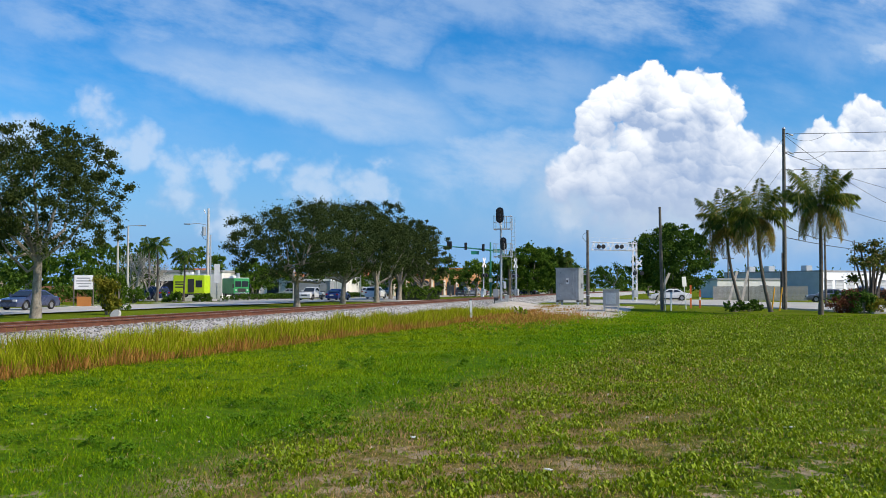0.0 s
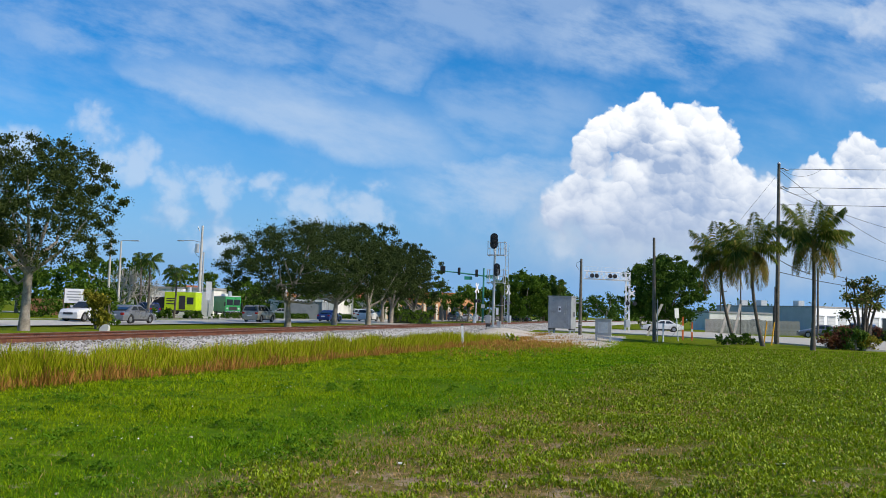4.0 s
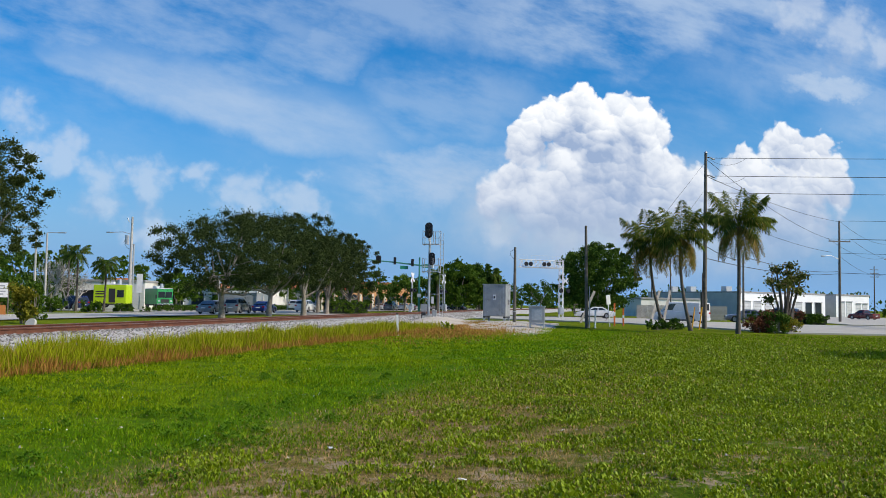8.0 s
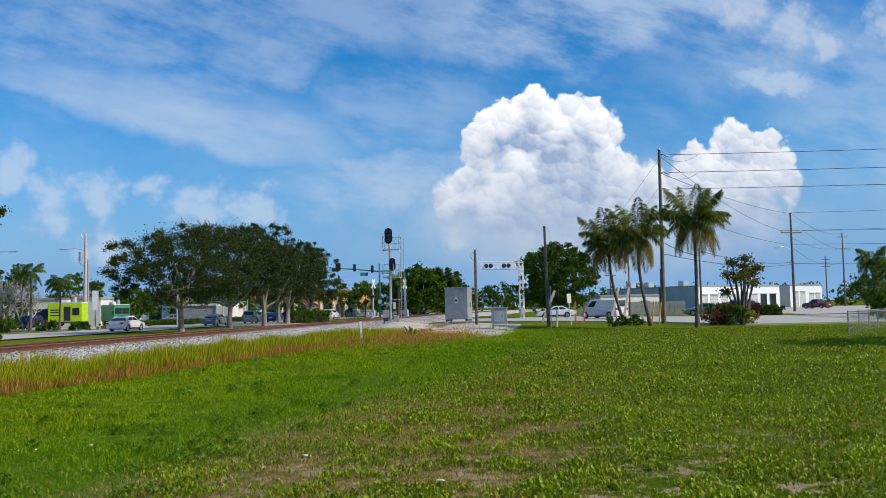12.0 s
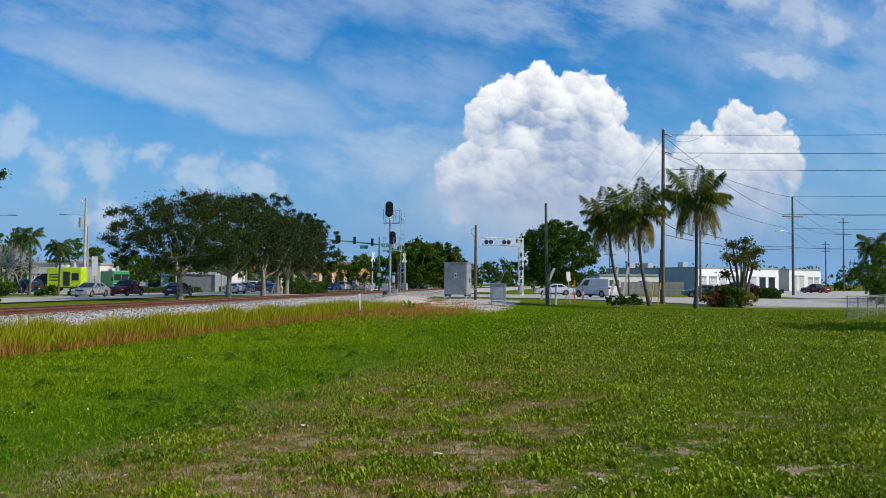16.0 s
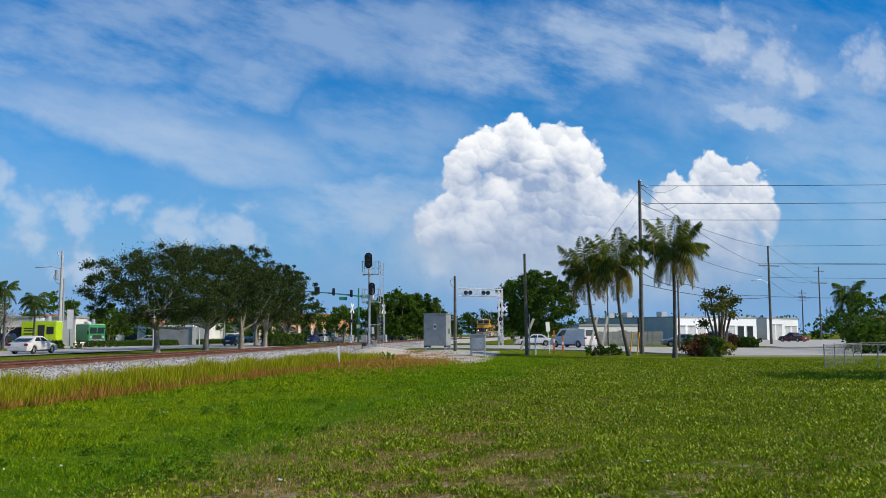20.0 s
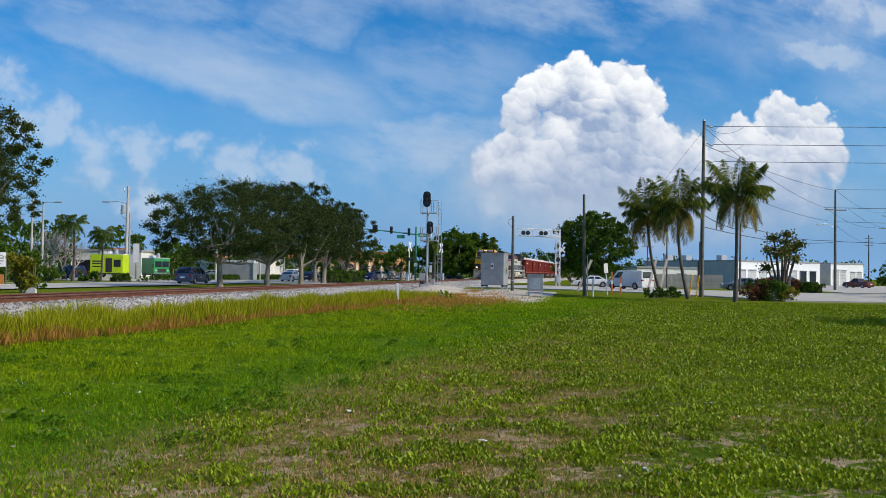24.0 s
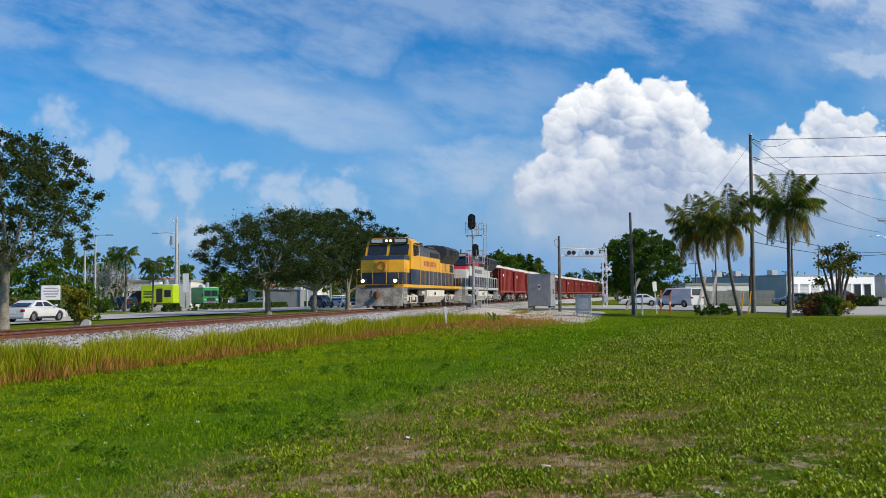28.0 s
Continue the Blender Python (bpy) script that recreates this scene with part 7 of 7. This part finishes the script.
# ---- buildings ----
M["roof_brown"] = surface("brown_roof", (.16, .085, .045), (.26, .15, .085), 1.5, .85, 0, .4, 8.0)
M["fence_grey"] = surface("dull_zinc", (.20, .205, .20), (.30, .305, .30), 4.0, .6, .3, .1)
M.update(stucco=surface("white_stucco", (.74, .72, .67), (.82, .80, .75), .6, .85, 0, .15, 14.0, (.55, .54, .5)), stucco_grey=surface("grey_stucco", (.40, .415, .43), (.48, .495, .51), .6, .85, 0, .15, 14.0),
         roof_grey=surface("flat_roof", (.28, .28, .28), (.38, .38, .37), .8, .9), roof_tile=surface("clay_tile", (.36, .10, .035), (.52, .18, .06), 1.5, .8, 0, .4, 8.0),
         stucco_orange=surface("orange_stucco", (.55, .26, .10), (.66, .36, .16), .7, .85), stucco_cream=surface("cream_stucco", (.60, .53, .40), (.70, .63, .50), .7, .85),
         stucco_tan=surface("tan_stucco", (.32, .28, .23), (.40, .36, .30), .8, .85), shutter=surface("grey_shutter", (.26, .27, .28), (.34, .35, .36), 1.0, .6), board=surface("weathered_board", (.38, .33, .27), (.55, .50, .42), 1.4, .9, 0, .4, 22.0),
         brown_board=surface("brown_board", (.12, .05, .025), (.20, .09, .05), 1.4, .9, 0, .4, 22.0))


def block(name, label, m, L, W, H, wall, roof, openings=(), parapet=.35, cat="building"):
    """A flat-roofed building. openings: x, sill, width, height, depth of recess, what."""
    t = thing(name, label, cat, m)
    part("wall", B(-L / 2, L / 2, -W / 2, W / 2, -.2, H), M[wall], t)
    part("roof", B(-L / 2 - .12, L / 2 + .12, -W / 2 - .12, W / 2 + .12, H, H + parapet, bevel=.03), M[roof], t)
    for x, z, w, h, what in openings:
        fr = part("door" if what == "roller" else "window", B(x - w / 2, x + w / 2, -W / 2 - .03, -W / 2 - .002, z, z + h), M[what if what in M else "glass"], t)
        # dark grey head bar stands in for the shadow in the recess
        part("frame", B(x - w / 2 - .1, x + w / 2 + .1, -W / 2 - .22, -W / 2 - .031, z + h, z + h + .16), M["shutter"], fr)
        part("frame", B(x - w / 2 - .1, x - w / 2, -W / 2 - .08, -W / 2 - .002, z, z + h), M["white"], fr)
        part("frame", B(x + w / 2, x + w / 2 + .1, -W / 2 - .08, -W / 2 - .002, z, z + h), M["white"], fr)
        if what == "roller":
            for k in range(5):
                part("slat", B(x - w / 2, x + w / 2, -W / 2 - .045, -W / 2 - .03, z + .2 + k * h / 5, z + .26 + k * h / 5), M["shutter"], fr)
    return t


def turned(corner, rz, L, W):
    """The pose of a block whose near left corner stands there."""
    a = radians(rz)
    return pose(corner[0] + math.cos(a) * L / 2 - math.sin(a) * W / 2, corner[1] + math.sin(a) * L / 2 + math.cos(a) * W / 2, 0, 0, 0, rz)


M["bright_stucco"] = surface("bright_white_wall", (.82, .83, .84), (.88, .89, .90), .6, .8, 0, .08, 14.0, (.74, .74, .73))
M["roller"] = surface("pale_roller_door", (.50, .51, .52), (.60, .61, .62), 1.0, .6)
wk = block("workshop_building", "long white workshop with grey roller doors", turned((79.2, 190), 25, 27.5, 28.8), 27.5, 28.8, 5.0, "bright_stucco", "roof_grey", [(-11.8 + i * 3.3, 0, 2.2, 3.2, "roller" if i < 6 else "glass") for i in range(8)])
wk2 = block("workshop_building", "white workshop with tall grey doors", turned((108, 204), 25, 12, 14), 12, 14, 5.0, "bright_stucco", "roof_grey", [(-4, 0, 1.8, 3.6, "roller"), (-1.4, 0, 1.8, 3.6, "roller"), (2.0, 0, 1.6, 3.2, "roller"), (4.4, 0, 1.6, 3.2, "roller")])
# left side walls covered with a sheet greyer than the white fronts
part("side_cladding", B(-13.79, -13.752, -14.4, 14.4, -.2, 4.98), M["stucco_grey"], wk, "thin grey sheet over the side wall")
part("side_cladding", B(-6.04, -6.002, -7, 7, -.2, 4.98), M["stucco_grey"], wk2, "thin grey sheet over the side wall")
for x, y in ((-12, 8), (-11, 3), (-9, -6)):
    part("roof_unit", B(x, x + 1.8, y, y + 1.6, 5.3, 6.6, bevel=.05), M["galv"], wk)
part("roof_vent", T([(2, 0, 5.3), (2, 0, 6.6)], .4, 10), M["galv"], wk)
block("small_annex", "low white annex beside the grey warehouse", pose(51, 155, 0, 0, 0, 6), 12, 8, 2.9, "stucco", "roof_grey", [(2, 1, 1.2, 1.0, "glass")])


def hip_house(name, label, m, L, W, H, wall, rise, roof="roof_tile", opens=()):
    t = thing(name, label, "house", m)
    part("wall", B(-L / 2, L / 2, -W / 2, W / 2, -.2, H), M[wall], t)
    bm = bmesh.new()
    e = .5
    loft(bm, [[(-L / 2 - e, -W / 2 - e, H), (L / 2 + e, -W / 2 - e, H), (L / 2 + e, W / 2 + e, H), (-L / 2 - e, W / 2 + e, H)], [(-L / 2 - e, -W / 2 - e, H + .15), (L / 2 + e, -W / 2 - e, H + .15), (L / 2 + e, W / 2 + e, H + .15), (-L / 2 - e, W / 2 + e, H + .15)],
              [(-L / 2 + W * .42, -.1, H + rise), (L / 2 - W * .42, -.1, H + rise), (L / 2 - W * .42, .1, H + rise), (-L / 2 + W * .42, .1, H + rise)]])
    part("roof", bm, M[roof], t)
    for x, z, w, h in opens:
        wi = part("window", B(x - w / 2, x + w / 2, -W / 2 - .03, -W / 2 - .002, z, z + h), M["glass"], t)
        part("frame", B(x - w / 2 - .08, x + w / 2 + .08, -W / 2 - .06, -W / 2 - .031, z - .1, z), M["white"], wi)
        part("frame", B(x - w / 2 - .08, x + w / 2 + .08, -W / 2 - .06, -W / 2 - .031, z + h, z + h + .1), M["white"], wi)
    return t


hip_house("small_house", "low tan house with a brown roof behind garden shrubs", pose(63.5, 88, 0, 0, 0, -20), 11, 8, 2.6, "stucco_tan", 1.3, "roof_brown", ((-3, .9, 1.4, 1.2), (2, .9, 1.4, 1.2)))
hip_house("tile_roof_house", "cream villa with an orange tile roof", pose(-58, 215, 0, 0, 0, -10), 14, 10, 4.4, "stucco_cream", 1.9, "roof_tile", ((-5, 3.4, 1.4, 1.4), (0, 3.4, 1.4, 1.4), (5, 3.4, 1.4, 1.4)))
hip_house("tile_roof_house", "cream villa with an orange tile roof", pose(-38, 210, 0, 0, 0, -10), 12, 10, 4.2, "stucco_cream", 1.8, "roof_tile", ((-5, 3.4, 1.4, 1.4), (0, 3.4, 1.4, 1.4), (5, 3.4, 1.4, 1.4)))
hip_house("tile_roof_house", "peach villa with a red tile roof", pose(-18, 215, 0, 0, 0, -10), 14, 10, 4.4, "stucco_cream", 1.8, "roof_tile", ((-5, 3.4, 1.4, 1.4), (0, 3.4, 1.4, 1.4), (5, 3.4, 1.4, 1.4)))


def arcade():
    t = thing("arcade_building", "peach shop building with arches and a red sign", "shop building", pose(-1.0, 192, 0, 0, 0, 22))
    part("wall", B(-10, 10, 0, 8, -.2, 5.4), M["stucco_orange"], t)
    part("roof", B(-10.4, 10.4, -.4, 8.4, 5.4, 5.9), M["roof_tile"], t)
    for i in range(7):
        x = -8.4 + i * 2.8
        a = part("arch", B(x - .85, x + .85, -.03, -.002, 0, 2.4), M["glass"], t)
        part("arch_head", T([(x, -.02, 2.4), (x, -.035, 2.4)], .85, 20), M["glass"], a)
        part("column", B(x - 1.65, x - 1.2, -.35, -.003, 0, 3.4), M["stucco_cream"], t)
    part("sign_panel", B(-7.5, -4.2, -.3, -.04, 4.1, 5.2), M["red_paint"], t)
    part("sign_panel", B(-2.6, 0.4, -.3, -.04, 4.2, 5.0), M["orange"], t)


arcade()
shop = block("shop_building", "low white shop behind the green van", pose(-30, 176, 0, 0, 0, -12), 26, 10, 3.4, "stucco", "roof_grey", [(-9 + i * 4, .6, 2.4, 2.0, "glass") for i in range(5)])
block("kiosk_building", "low white building behind the lime truck", pose(-42, 146, 0, 0, 0, -8), 16, 6, 4.1, "stucco", "roof_grey", [(-4, 1, 2.0, 1.6, "glass"), (3, 1, 2.0, 1.6, "glass")])
rh = block("brick_house", "building with red upper wall behind shrubs", pose(-52.3, 92, 0, 0, 0, -10), 12, 6, 4.6, "stucco", "roof_grey", [(-2, .8, 2.0, 1.6, "glass")])
part("fascia", B(-6.15, 6.15, -3.2, -3.14, 2.9, 4.9), M["roof_tile"], rh)


def plank_fence(name, label, a, b, h, mat, step=.16, group=""):
    (x0, y0), (x1, y1) = a, b
    L = math.hypot(x1 - x0, y1 - y0)
    t = thing(name, label, "fence", pose(x0, y0, 0, 0, 0, math.degrees(math.atan2(y1 - y0, x1 - x0))), group)
    rng = random.Random(4)
    plank = part("plank", B(0, step - .015, -.012, .012, 0, h), M[mat], t)
    for i in range(1, min(int(L / step), 140)):
        twin(plank, pose(i * step, rng.uniform(-.01, .01), rng.uniform(-.05, .03)), t)
    for z in (.4, h - .4):
        part("rail", B(0, L, .012, .06, z, z + .09), M[mat], t)
    return t


plank_fence("board_fence", "weathered grey board fence along the street", (36, 121), (47.5, 118), 1.9, "board")
plank_fence("board_fence", "brown board fence behind palms", tp(34, 54)[:2], tp(48, 52)[:2], 1.9, "brown_board")


def chain_fence():
    t = thing("chain_link_fence", "galvanised chain-link fence at the field's edge", "fence", pose(23.2, 38.6, 0))
    mesh = bmesh.new()

    def panel(p, q, h):
        p, q = Vector(p), Vector(q)
        L = (q - p).length
        n = int(L / .19)
        d = (q - p) / L
        for i in range(-int(h / .19), n):
            for s in (1, -1):
                a0, b0 = i * .19, i * .19 + h
                lo, hi = max(0, -a0), min(h, L - a0)
                if hi - lo < .05:
                    continue
                za, zb = (lo, hi) if s > 0 else (h - lo, h - hi)
                tube(mesh, [p + d * (a0 + lo) + Vector((0, 0, za + .04)), p + d * (a0 + hi) + Vector((0, 0, zb + .04))], .0024, 3)
    runs = (((0, 0, 0), (6.5, 7.2, 0)), ((0, 0, 0), (12.5, -1.2, 0)), ((6.5, 7.2, 0), (24, 7.5, 0)))
    for a, b in runs[:2]:
        panel(a, b, 1.0)
    part("wire_mesh", mesh, M["fence_grey"], t)
    for a, b in runs:
        A, Bv = Vector(a), Vector(b)
        k = max(int((Bv - A).length / 2.4), 1)
        for i in range(k + 1):
            p = A.lerp(Bv, i / k)
            if i or a == (0, 0, 0) and b == runs[0][1]:
                part("post", T([p + Vector((0, 0, -.2)), p + Vector((0, 0, 1.1))], .03, 7), M["fence_grey"], t)
        part("top_rail", T([A + Vector((0, 0, 1.05)), Bv + Vector((0, 0, 1.05))], .02, 6), M["fence_grey"], t)


chain_fence()
for i, (x, y, w, h, mat) in enumerate(((41, 62, 3.0, 2.4, "fresh"), (44, 63, 3.2, 3.2, "fresh"), (48, 66, 3.4, 3.8, "croton"), (53, 70, 4, 4.4, "fresh"), (46, 70, 3.4, 3.0, "deep"), (51, 62, 3.5, 2.6, "fresh"), (58, 74, 4, 5.0, "deep"))):
    shrub("garden_bush", "leafy garden bush before the small house", x, y, w, w * .7, h, M[mat], 60 + i, 34, 110, .24, "garden bushes")
tree("garden_tree", "open green garden tree beside the house", 50, 74, 5.4, 3.0, M["fresh"], 77, 30, 120, .25, .12, .3, .3)
tree("garden_tree", "open green garden tree beside the house", 60, 79, 6.2, 3.4, M["deep"], 78, 30, 120, .25, .12, .3, .3)


# ---- street furniture ----
def post_sign(name, label, x, y, h, w, hh, mat, rz=0.0, pole="sign_white", lean=0.0):
    t = thing(name, label, "sign", pose(x, y, ground_z(x, y), 0, lean, rz))
    part("post", T([(0, 0, -.1), (0, 0, h)], .04, 6), M[pole], t)
    part("panel", B(-w / 2, w / 2, -.06, -.04, h - hh, h, bevel=.006), M[mat], t)
    return t


post_sign("street_sign", "white traffic sign seen edge-on beside the street", 18.75, 70, 2.5, .38, .75, "sign_white", 20, lean=-5)
op = thing("orange_post", "orange and white striped barrier posts", "barrier", pose(20.2, 74, 0))
for x, h in ((0, 1.9), (.75, 1.5)):
    p = part("post", B(x - .06, x + .06, -.06, .06, 0, h, bevel=.01), M["orange"], op)
    part("stripe", B(x - .064, x + .064, -.064, .064, h * .45, h * .62), M["sign_white"], p)
t = thing("white_post", "short white post beside a wooden pole", "post", pose(16.75, 66.6, 0))
part("post", T([(0, 0, -.1), (0, 0, 1.3)], .06, 8), M["sign_white"], t)
part("cap", T([(0, 0, 1.3), (0, 0, 1.36)], [.07, .03], 8), M["galv"], t)
t = thing("yellow_guard", "yellow plastic guy wire guards", "guard", pose(24.2, 66, 0))
for x in (-.3, .25):
    part("guard", T([(x, 0, 0), (x + .25, .1, 1.7)], .05, 7), M["train_yellow"], t)
t = thing("leaning_boards", "pale boards leaning on the fence", "boards", pose(27.6, 88, 0))
for x, tilt in ((0, 16), (1.3, 12), (-7.0, 24)):
    b = box(bmesh.new(), -.12, .12, -.03, .03, 0, 3.4)
    b.transform(pose(x, 0, 0, 0, tilt, 0))
    part("board", b, M["board"], t)


def notice_board():
    t = thing("notice_board", "white two-legged roadside board with grey writing", "sign board", pose(-29.6, 75, .0, 0, 0, 14))
    for x in (-.75, .75):
        part("leg", T([(x, 0, 0), (x, 0, 2.75)], .05, 7), M["pole_wood"], t)
    p = part("panel", B(-.72, .72, -.05, .02, 1.55, 2.72, bevel=.01), M["sign_white"], t)
    for z, w in ((2.42, .5), (2.2, .58), (1.98, .55), (1.76, .4)):
        part("writing_bar", B(-w, w, -.058, -.051, z, z + .10), M["shutter"], p)
    part("base", B(-.5, .6, -.25, .25, 0, .95, bevel=.04), M["orange_box"], t)
    part("plinth", B(-1.1, 1.0, -.4, .4, 0, .18), M["concrete"], t)


M["orange_box"] = paint("orange_wood", (.42, .16, .03), .7)
notice_board()
t = thing("round_bin", "pale round lid lying beside the track", "lid", pose(-17.9, 50.0, .18, 62, 0, -20))
part("disc", T([(0, 0, 0), (0, 0, .12)], [.32, .29], 18), M["concrete"], t)
for i, (s, n, h, r) in enumerate(((70, 38, 4.6, .14), (100, 39, 4.2, .12), (112, 40, 5.5, .14), (82, 36, 4.4, .10), (118, 38, 5.0, .12))):
    p = tp(s, n)
    plain_pole("white_post", "tall pale post behind the avenue", p.x, p.y, h, r, M["pole_concrete"], group="pale posts")
block("delivery_trailer", "pale grey delivery trailer behind oaks", pose(-20.9, 150, .1, 0, 0, -8), 5.4, 2.4, 2.7, "shutter", "white", cat="trailer")
for i in range(6):
    p = tp(46 + i * 2.2, 36.5)
    shrub("road_bush", "small green bush beside the avenue", p.x, p.y, 1.4, 1.0, .8, M["deep"], 90 + i, 10, 60, .16, "roadside bushes")
for i, (x, y, w, h) in enumerate(((-44, 90, 4, 2.0), (-41, 94, 4, 2.4), (-39, 98, 4, 2.2), (-36, 96, 3.5, 2.2), (-33.5, 98, 3.5, 1.8), (-48, 86, 4, 2.2), (-31, 104, 2.5, 1.2), (-28.5, 108, 2.5, 1.0))):
    shrub("verge_bush", "dense green bush behind the grass verge", x, y, w, w * .6, h, M["deep" if i % 2 else "fresh"], 110 + i, 26, 100, .22, "verge bushes")
shrub("weed_bush", "small leafy weed at the gravel's edge", 4.75, 54.5, 1.0, .8, .62, M["weed"], 130, 9, 24, .16)


def litter():
    """Pale stones and scraps lying on the bare ground."""
    rng = np.random.default_rng(61)
    n = 420
    d = 5.5 + 9 * rng.uniform(0, 1, n) ** 1.3
    a = np.radians(rng.uniform(-24, 36, n))
    x, y = d * np.sin(a), d * np.cos(a)
    ok = patch(x, y, .9, 9) < .05
    x, y = x[ok], y[ok]
    rocks("pebbles", "pale stones on bare sandy ground", M["limestone"], np.stack([x, y, zs(x, y)], -1), rng.uniform(.008, .028, len(x)) * rng.uniform(.6, 1.6, len(x)), rng)


litter()
for x, y, w, rz in ((-.26, 10.1, .10, 30), (2.24, 7.05, .22, 10), (1.0, 8.4, .12, 70), (4.1, 10.8, .16, 120)):
    t = tagged(part("paper_scrap", B(-w / 2, w / 2, -w * .3, w * .3, .0, .012, bevel=.004), M["sign_white"]), "pale scrap of litter lying in the weeds", "litter", "litter")
    t.matrix_basis = pose(x, y, ground_z(x, y) + .01, 6, 9, rz)


def motions():
    """All that moves: the train, the cars on the avenue, the van on the cross street."""
    def train_s(t):
        return -2.5 + 21.35 * (28.0 - t)
    times = [0, 4, 8, 12, 14, 16, 18, 20] + [21 + .5 * i for i in range(15)]
    back = 0.0
    for ob, length in [(loco_a, 22.3), (loco_b, 22.3)] + [(w, 12.6) for w in wagons]:
        rows = []
        for t in times:
            s = train_s(t) + back
            a, b = tp(s + length * .2), tp(s + length * .8)
            turn = -math.degrees(math.atan2(b.x - a.x, b.y - a.y))
            m = a.lerp(b, .5) + (a - b).normalized() * (length / 2)
            rows.append((t, pose(m.x, m.y, .80, 0, 0, turn)))
        walk(ob, rows)
        back += length + .25
    spin = [(t, 0.0) for t in (0, 23.0)] + [(23.0 + i / 30, i / 30 * 21.35 / .53) for i in range(1, 151)]
    for w in wheels_a:
        y = w.location.y
        walk(w, [(t, pose(0, y, .53, math.degrees(a))) for t, a in spin])
    runs = dict(
        A=(FAR_N, TOWARDS, ((0, .9), (1, -14), (3, -45), (28, -60))),
        B=(FAR_N, TOWARDS, ((0, 56.1), (1, 44.3), (2, 33.1), (2.5, 27.5), (4.5, 3.8), (5, -1.5), (8, -45), (28, -75))),
        C=(NEAR_N, AWAY, ((0, 53.8), (9, 53.8), (10, 57), (11, 65.3), (12, 74.3), (15, 106), (28, 106))),
        D=(NEAR_N, AWAY, ((0, 68.9), (7.5, 69.6), (9, 73.7), (10, 82), (12, 104), (13, 113), (28, 113))),
        E=(NEAR_N + .4, AWAY, ((0, -42), (1, -24), (2, -2.4), (2.5, 9.1), (4.5, 38.0), (5, 41.5), (6, 45.0), (8, 46.0), (9, 46.8), (10, 50), (11, 57), (12, 66), (15, 98), (28, 98))),
        F=(NEAR_N, AWAY, ((0, -55), (2.5, -16), (4.5, 14.5), (5, 19.5), (6, 27.9), (7, 33.0), (8, 37.5), (9, 39.5), (10, 42.0), (11, 46.4), (12, 50.9), (14.5, 62), (16, 73), (20, 90), (28, 90))),
        G=(NEAR_N, AWAY, ((0, -110), (8, -19), (9, -3), (10, 8.9), (11, 18.3), (12, 26.9), (12.5, 31.0), (14.5, 47), (16, 58), (20, 82), (28, 82))),
        H=(NEAR_N, AWAY, ((0, -110), (12, -10), (14.5, 23.2), (15, 28.5), (15.5, 34.5), (16, 39.8), (16.5, 44.5), (17, 47), (18, 52), (20, 66), (24, 74), (28, 74))),
        I=(FAR_N, TOWARDS, ((0, 200), (12, 85), (14.5, 51.9), (15.5, 36.3), (16, 29.1), (16.5, 22.1), (17, 15.1), (19, -18), (28, -80))),
        J=(FAR_N, TOWARDS, ((0, 260), (14.5, 62), (16, 37.0), (16.5, 28.4), (17, 20.1), (17.5, 11.6), (19, -16), (28, -90))),
        K=(FAR_N, TOWARDS, ((0, 300), (16, 74), (17.5, 44.7), (18, 34.3), (18.5, 24.9), (20, -5), (28, -95))),
        L=(FAR_N, TOWARDS, ((0, 310), (16, 82), (17.5, 52.4), (18.5, 34.0), (19, 25.0), (19.5, 17.0), (21, -8), (28, -100))),
        M=(NEAR_N, AWAY, ((0, -240), (18, -14), (19.5, 7.4), (20, 14.9), (20.5, 23.4), (21, 31.6), (21.5, 39.5), (23.5, 64), (26, 66), (28, 66))),
        N=(NEAR_N, AWAY, ((0, -260), (21.5, -8), (23.5, 24.9), (24.5, 40.6), (25, 46.5), (26, 54), (27, 58), (28, 58.5))),
        O=(NEAR_N, AWAY, ((0, -300), (24, -70), (27.5, -9), (28, -1.0))))
    for key, (n, turn, rows) in runs.items():
        walk(cars[key], [(t, trk(s, n, ROAD_Z, turn)) for t, s in rows])
        # wheels turn while the car is in view
        seen = [(t, s) for t, s in rows if -25 < s < 85]
        t0, t1 = max(seen[0][0] - .5, 0), min(seen[-1][0] + .5, 28)
        ts, ss = [r[0] for r in rows], [r[1] for r in rows]
        turns = [(0.0, 0.0)] if t0 > 0 else []
        base = np.interp(t0, ts, ss)
        k = int(round((t1 - t0) * 15))
        turns += [(t0 + i / 15, abs(float(np.interp(t0 + i / 15, ts, ss) - base)) / .62) for i in range(k + 1)]
        if t1 < 28:
            turns.append((28.0, turns[-1][1]))
        for w in wheels_of[cars[key].name]:
            x, y, z = w.location
            walk(w, [(t, pose(x, y, z, -math.degrees(a))) for t, a in turns])
    walk(van, [(t, pose(x, y, .10, 0, 0, rz)) for t, x, y, rz in ((0, 120, 62, 76), (4, 66, 76, 72), (5, 54, 80, 70), (6, 44, 84, 68), (7, 34.4, 87.4, 50), (8, 31.8, 91.0, 36), (9, 29.9, 95.5, 30), (28, 28.9, 98.5, 28))])


motions()
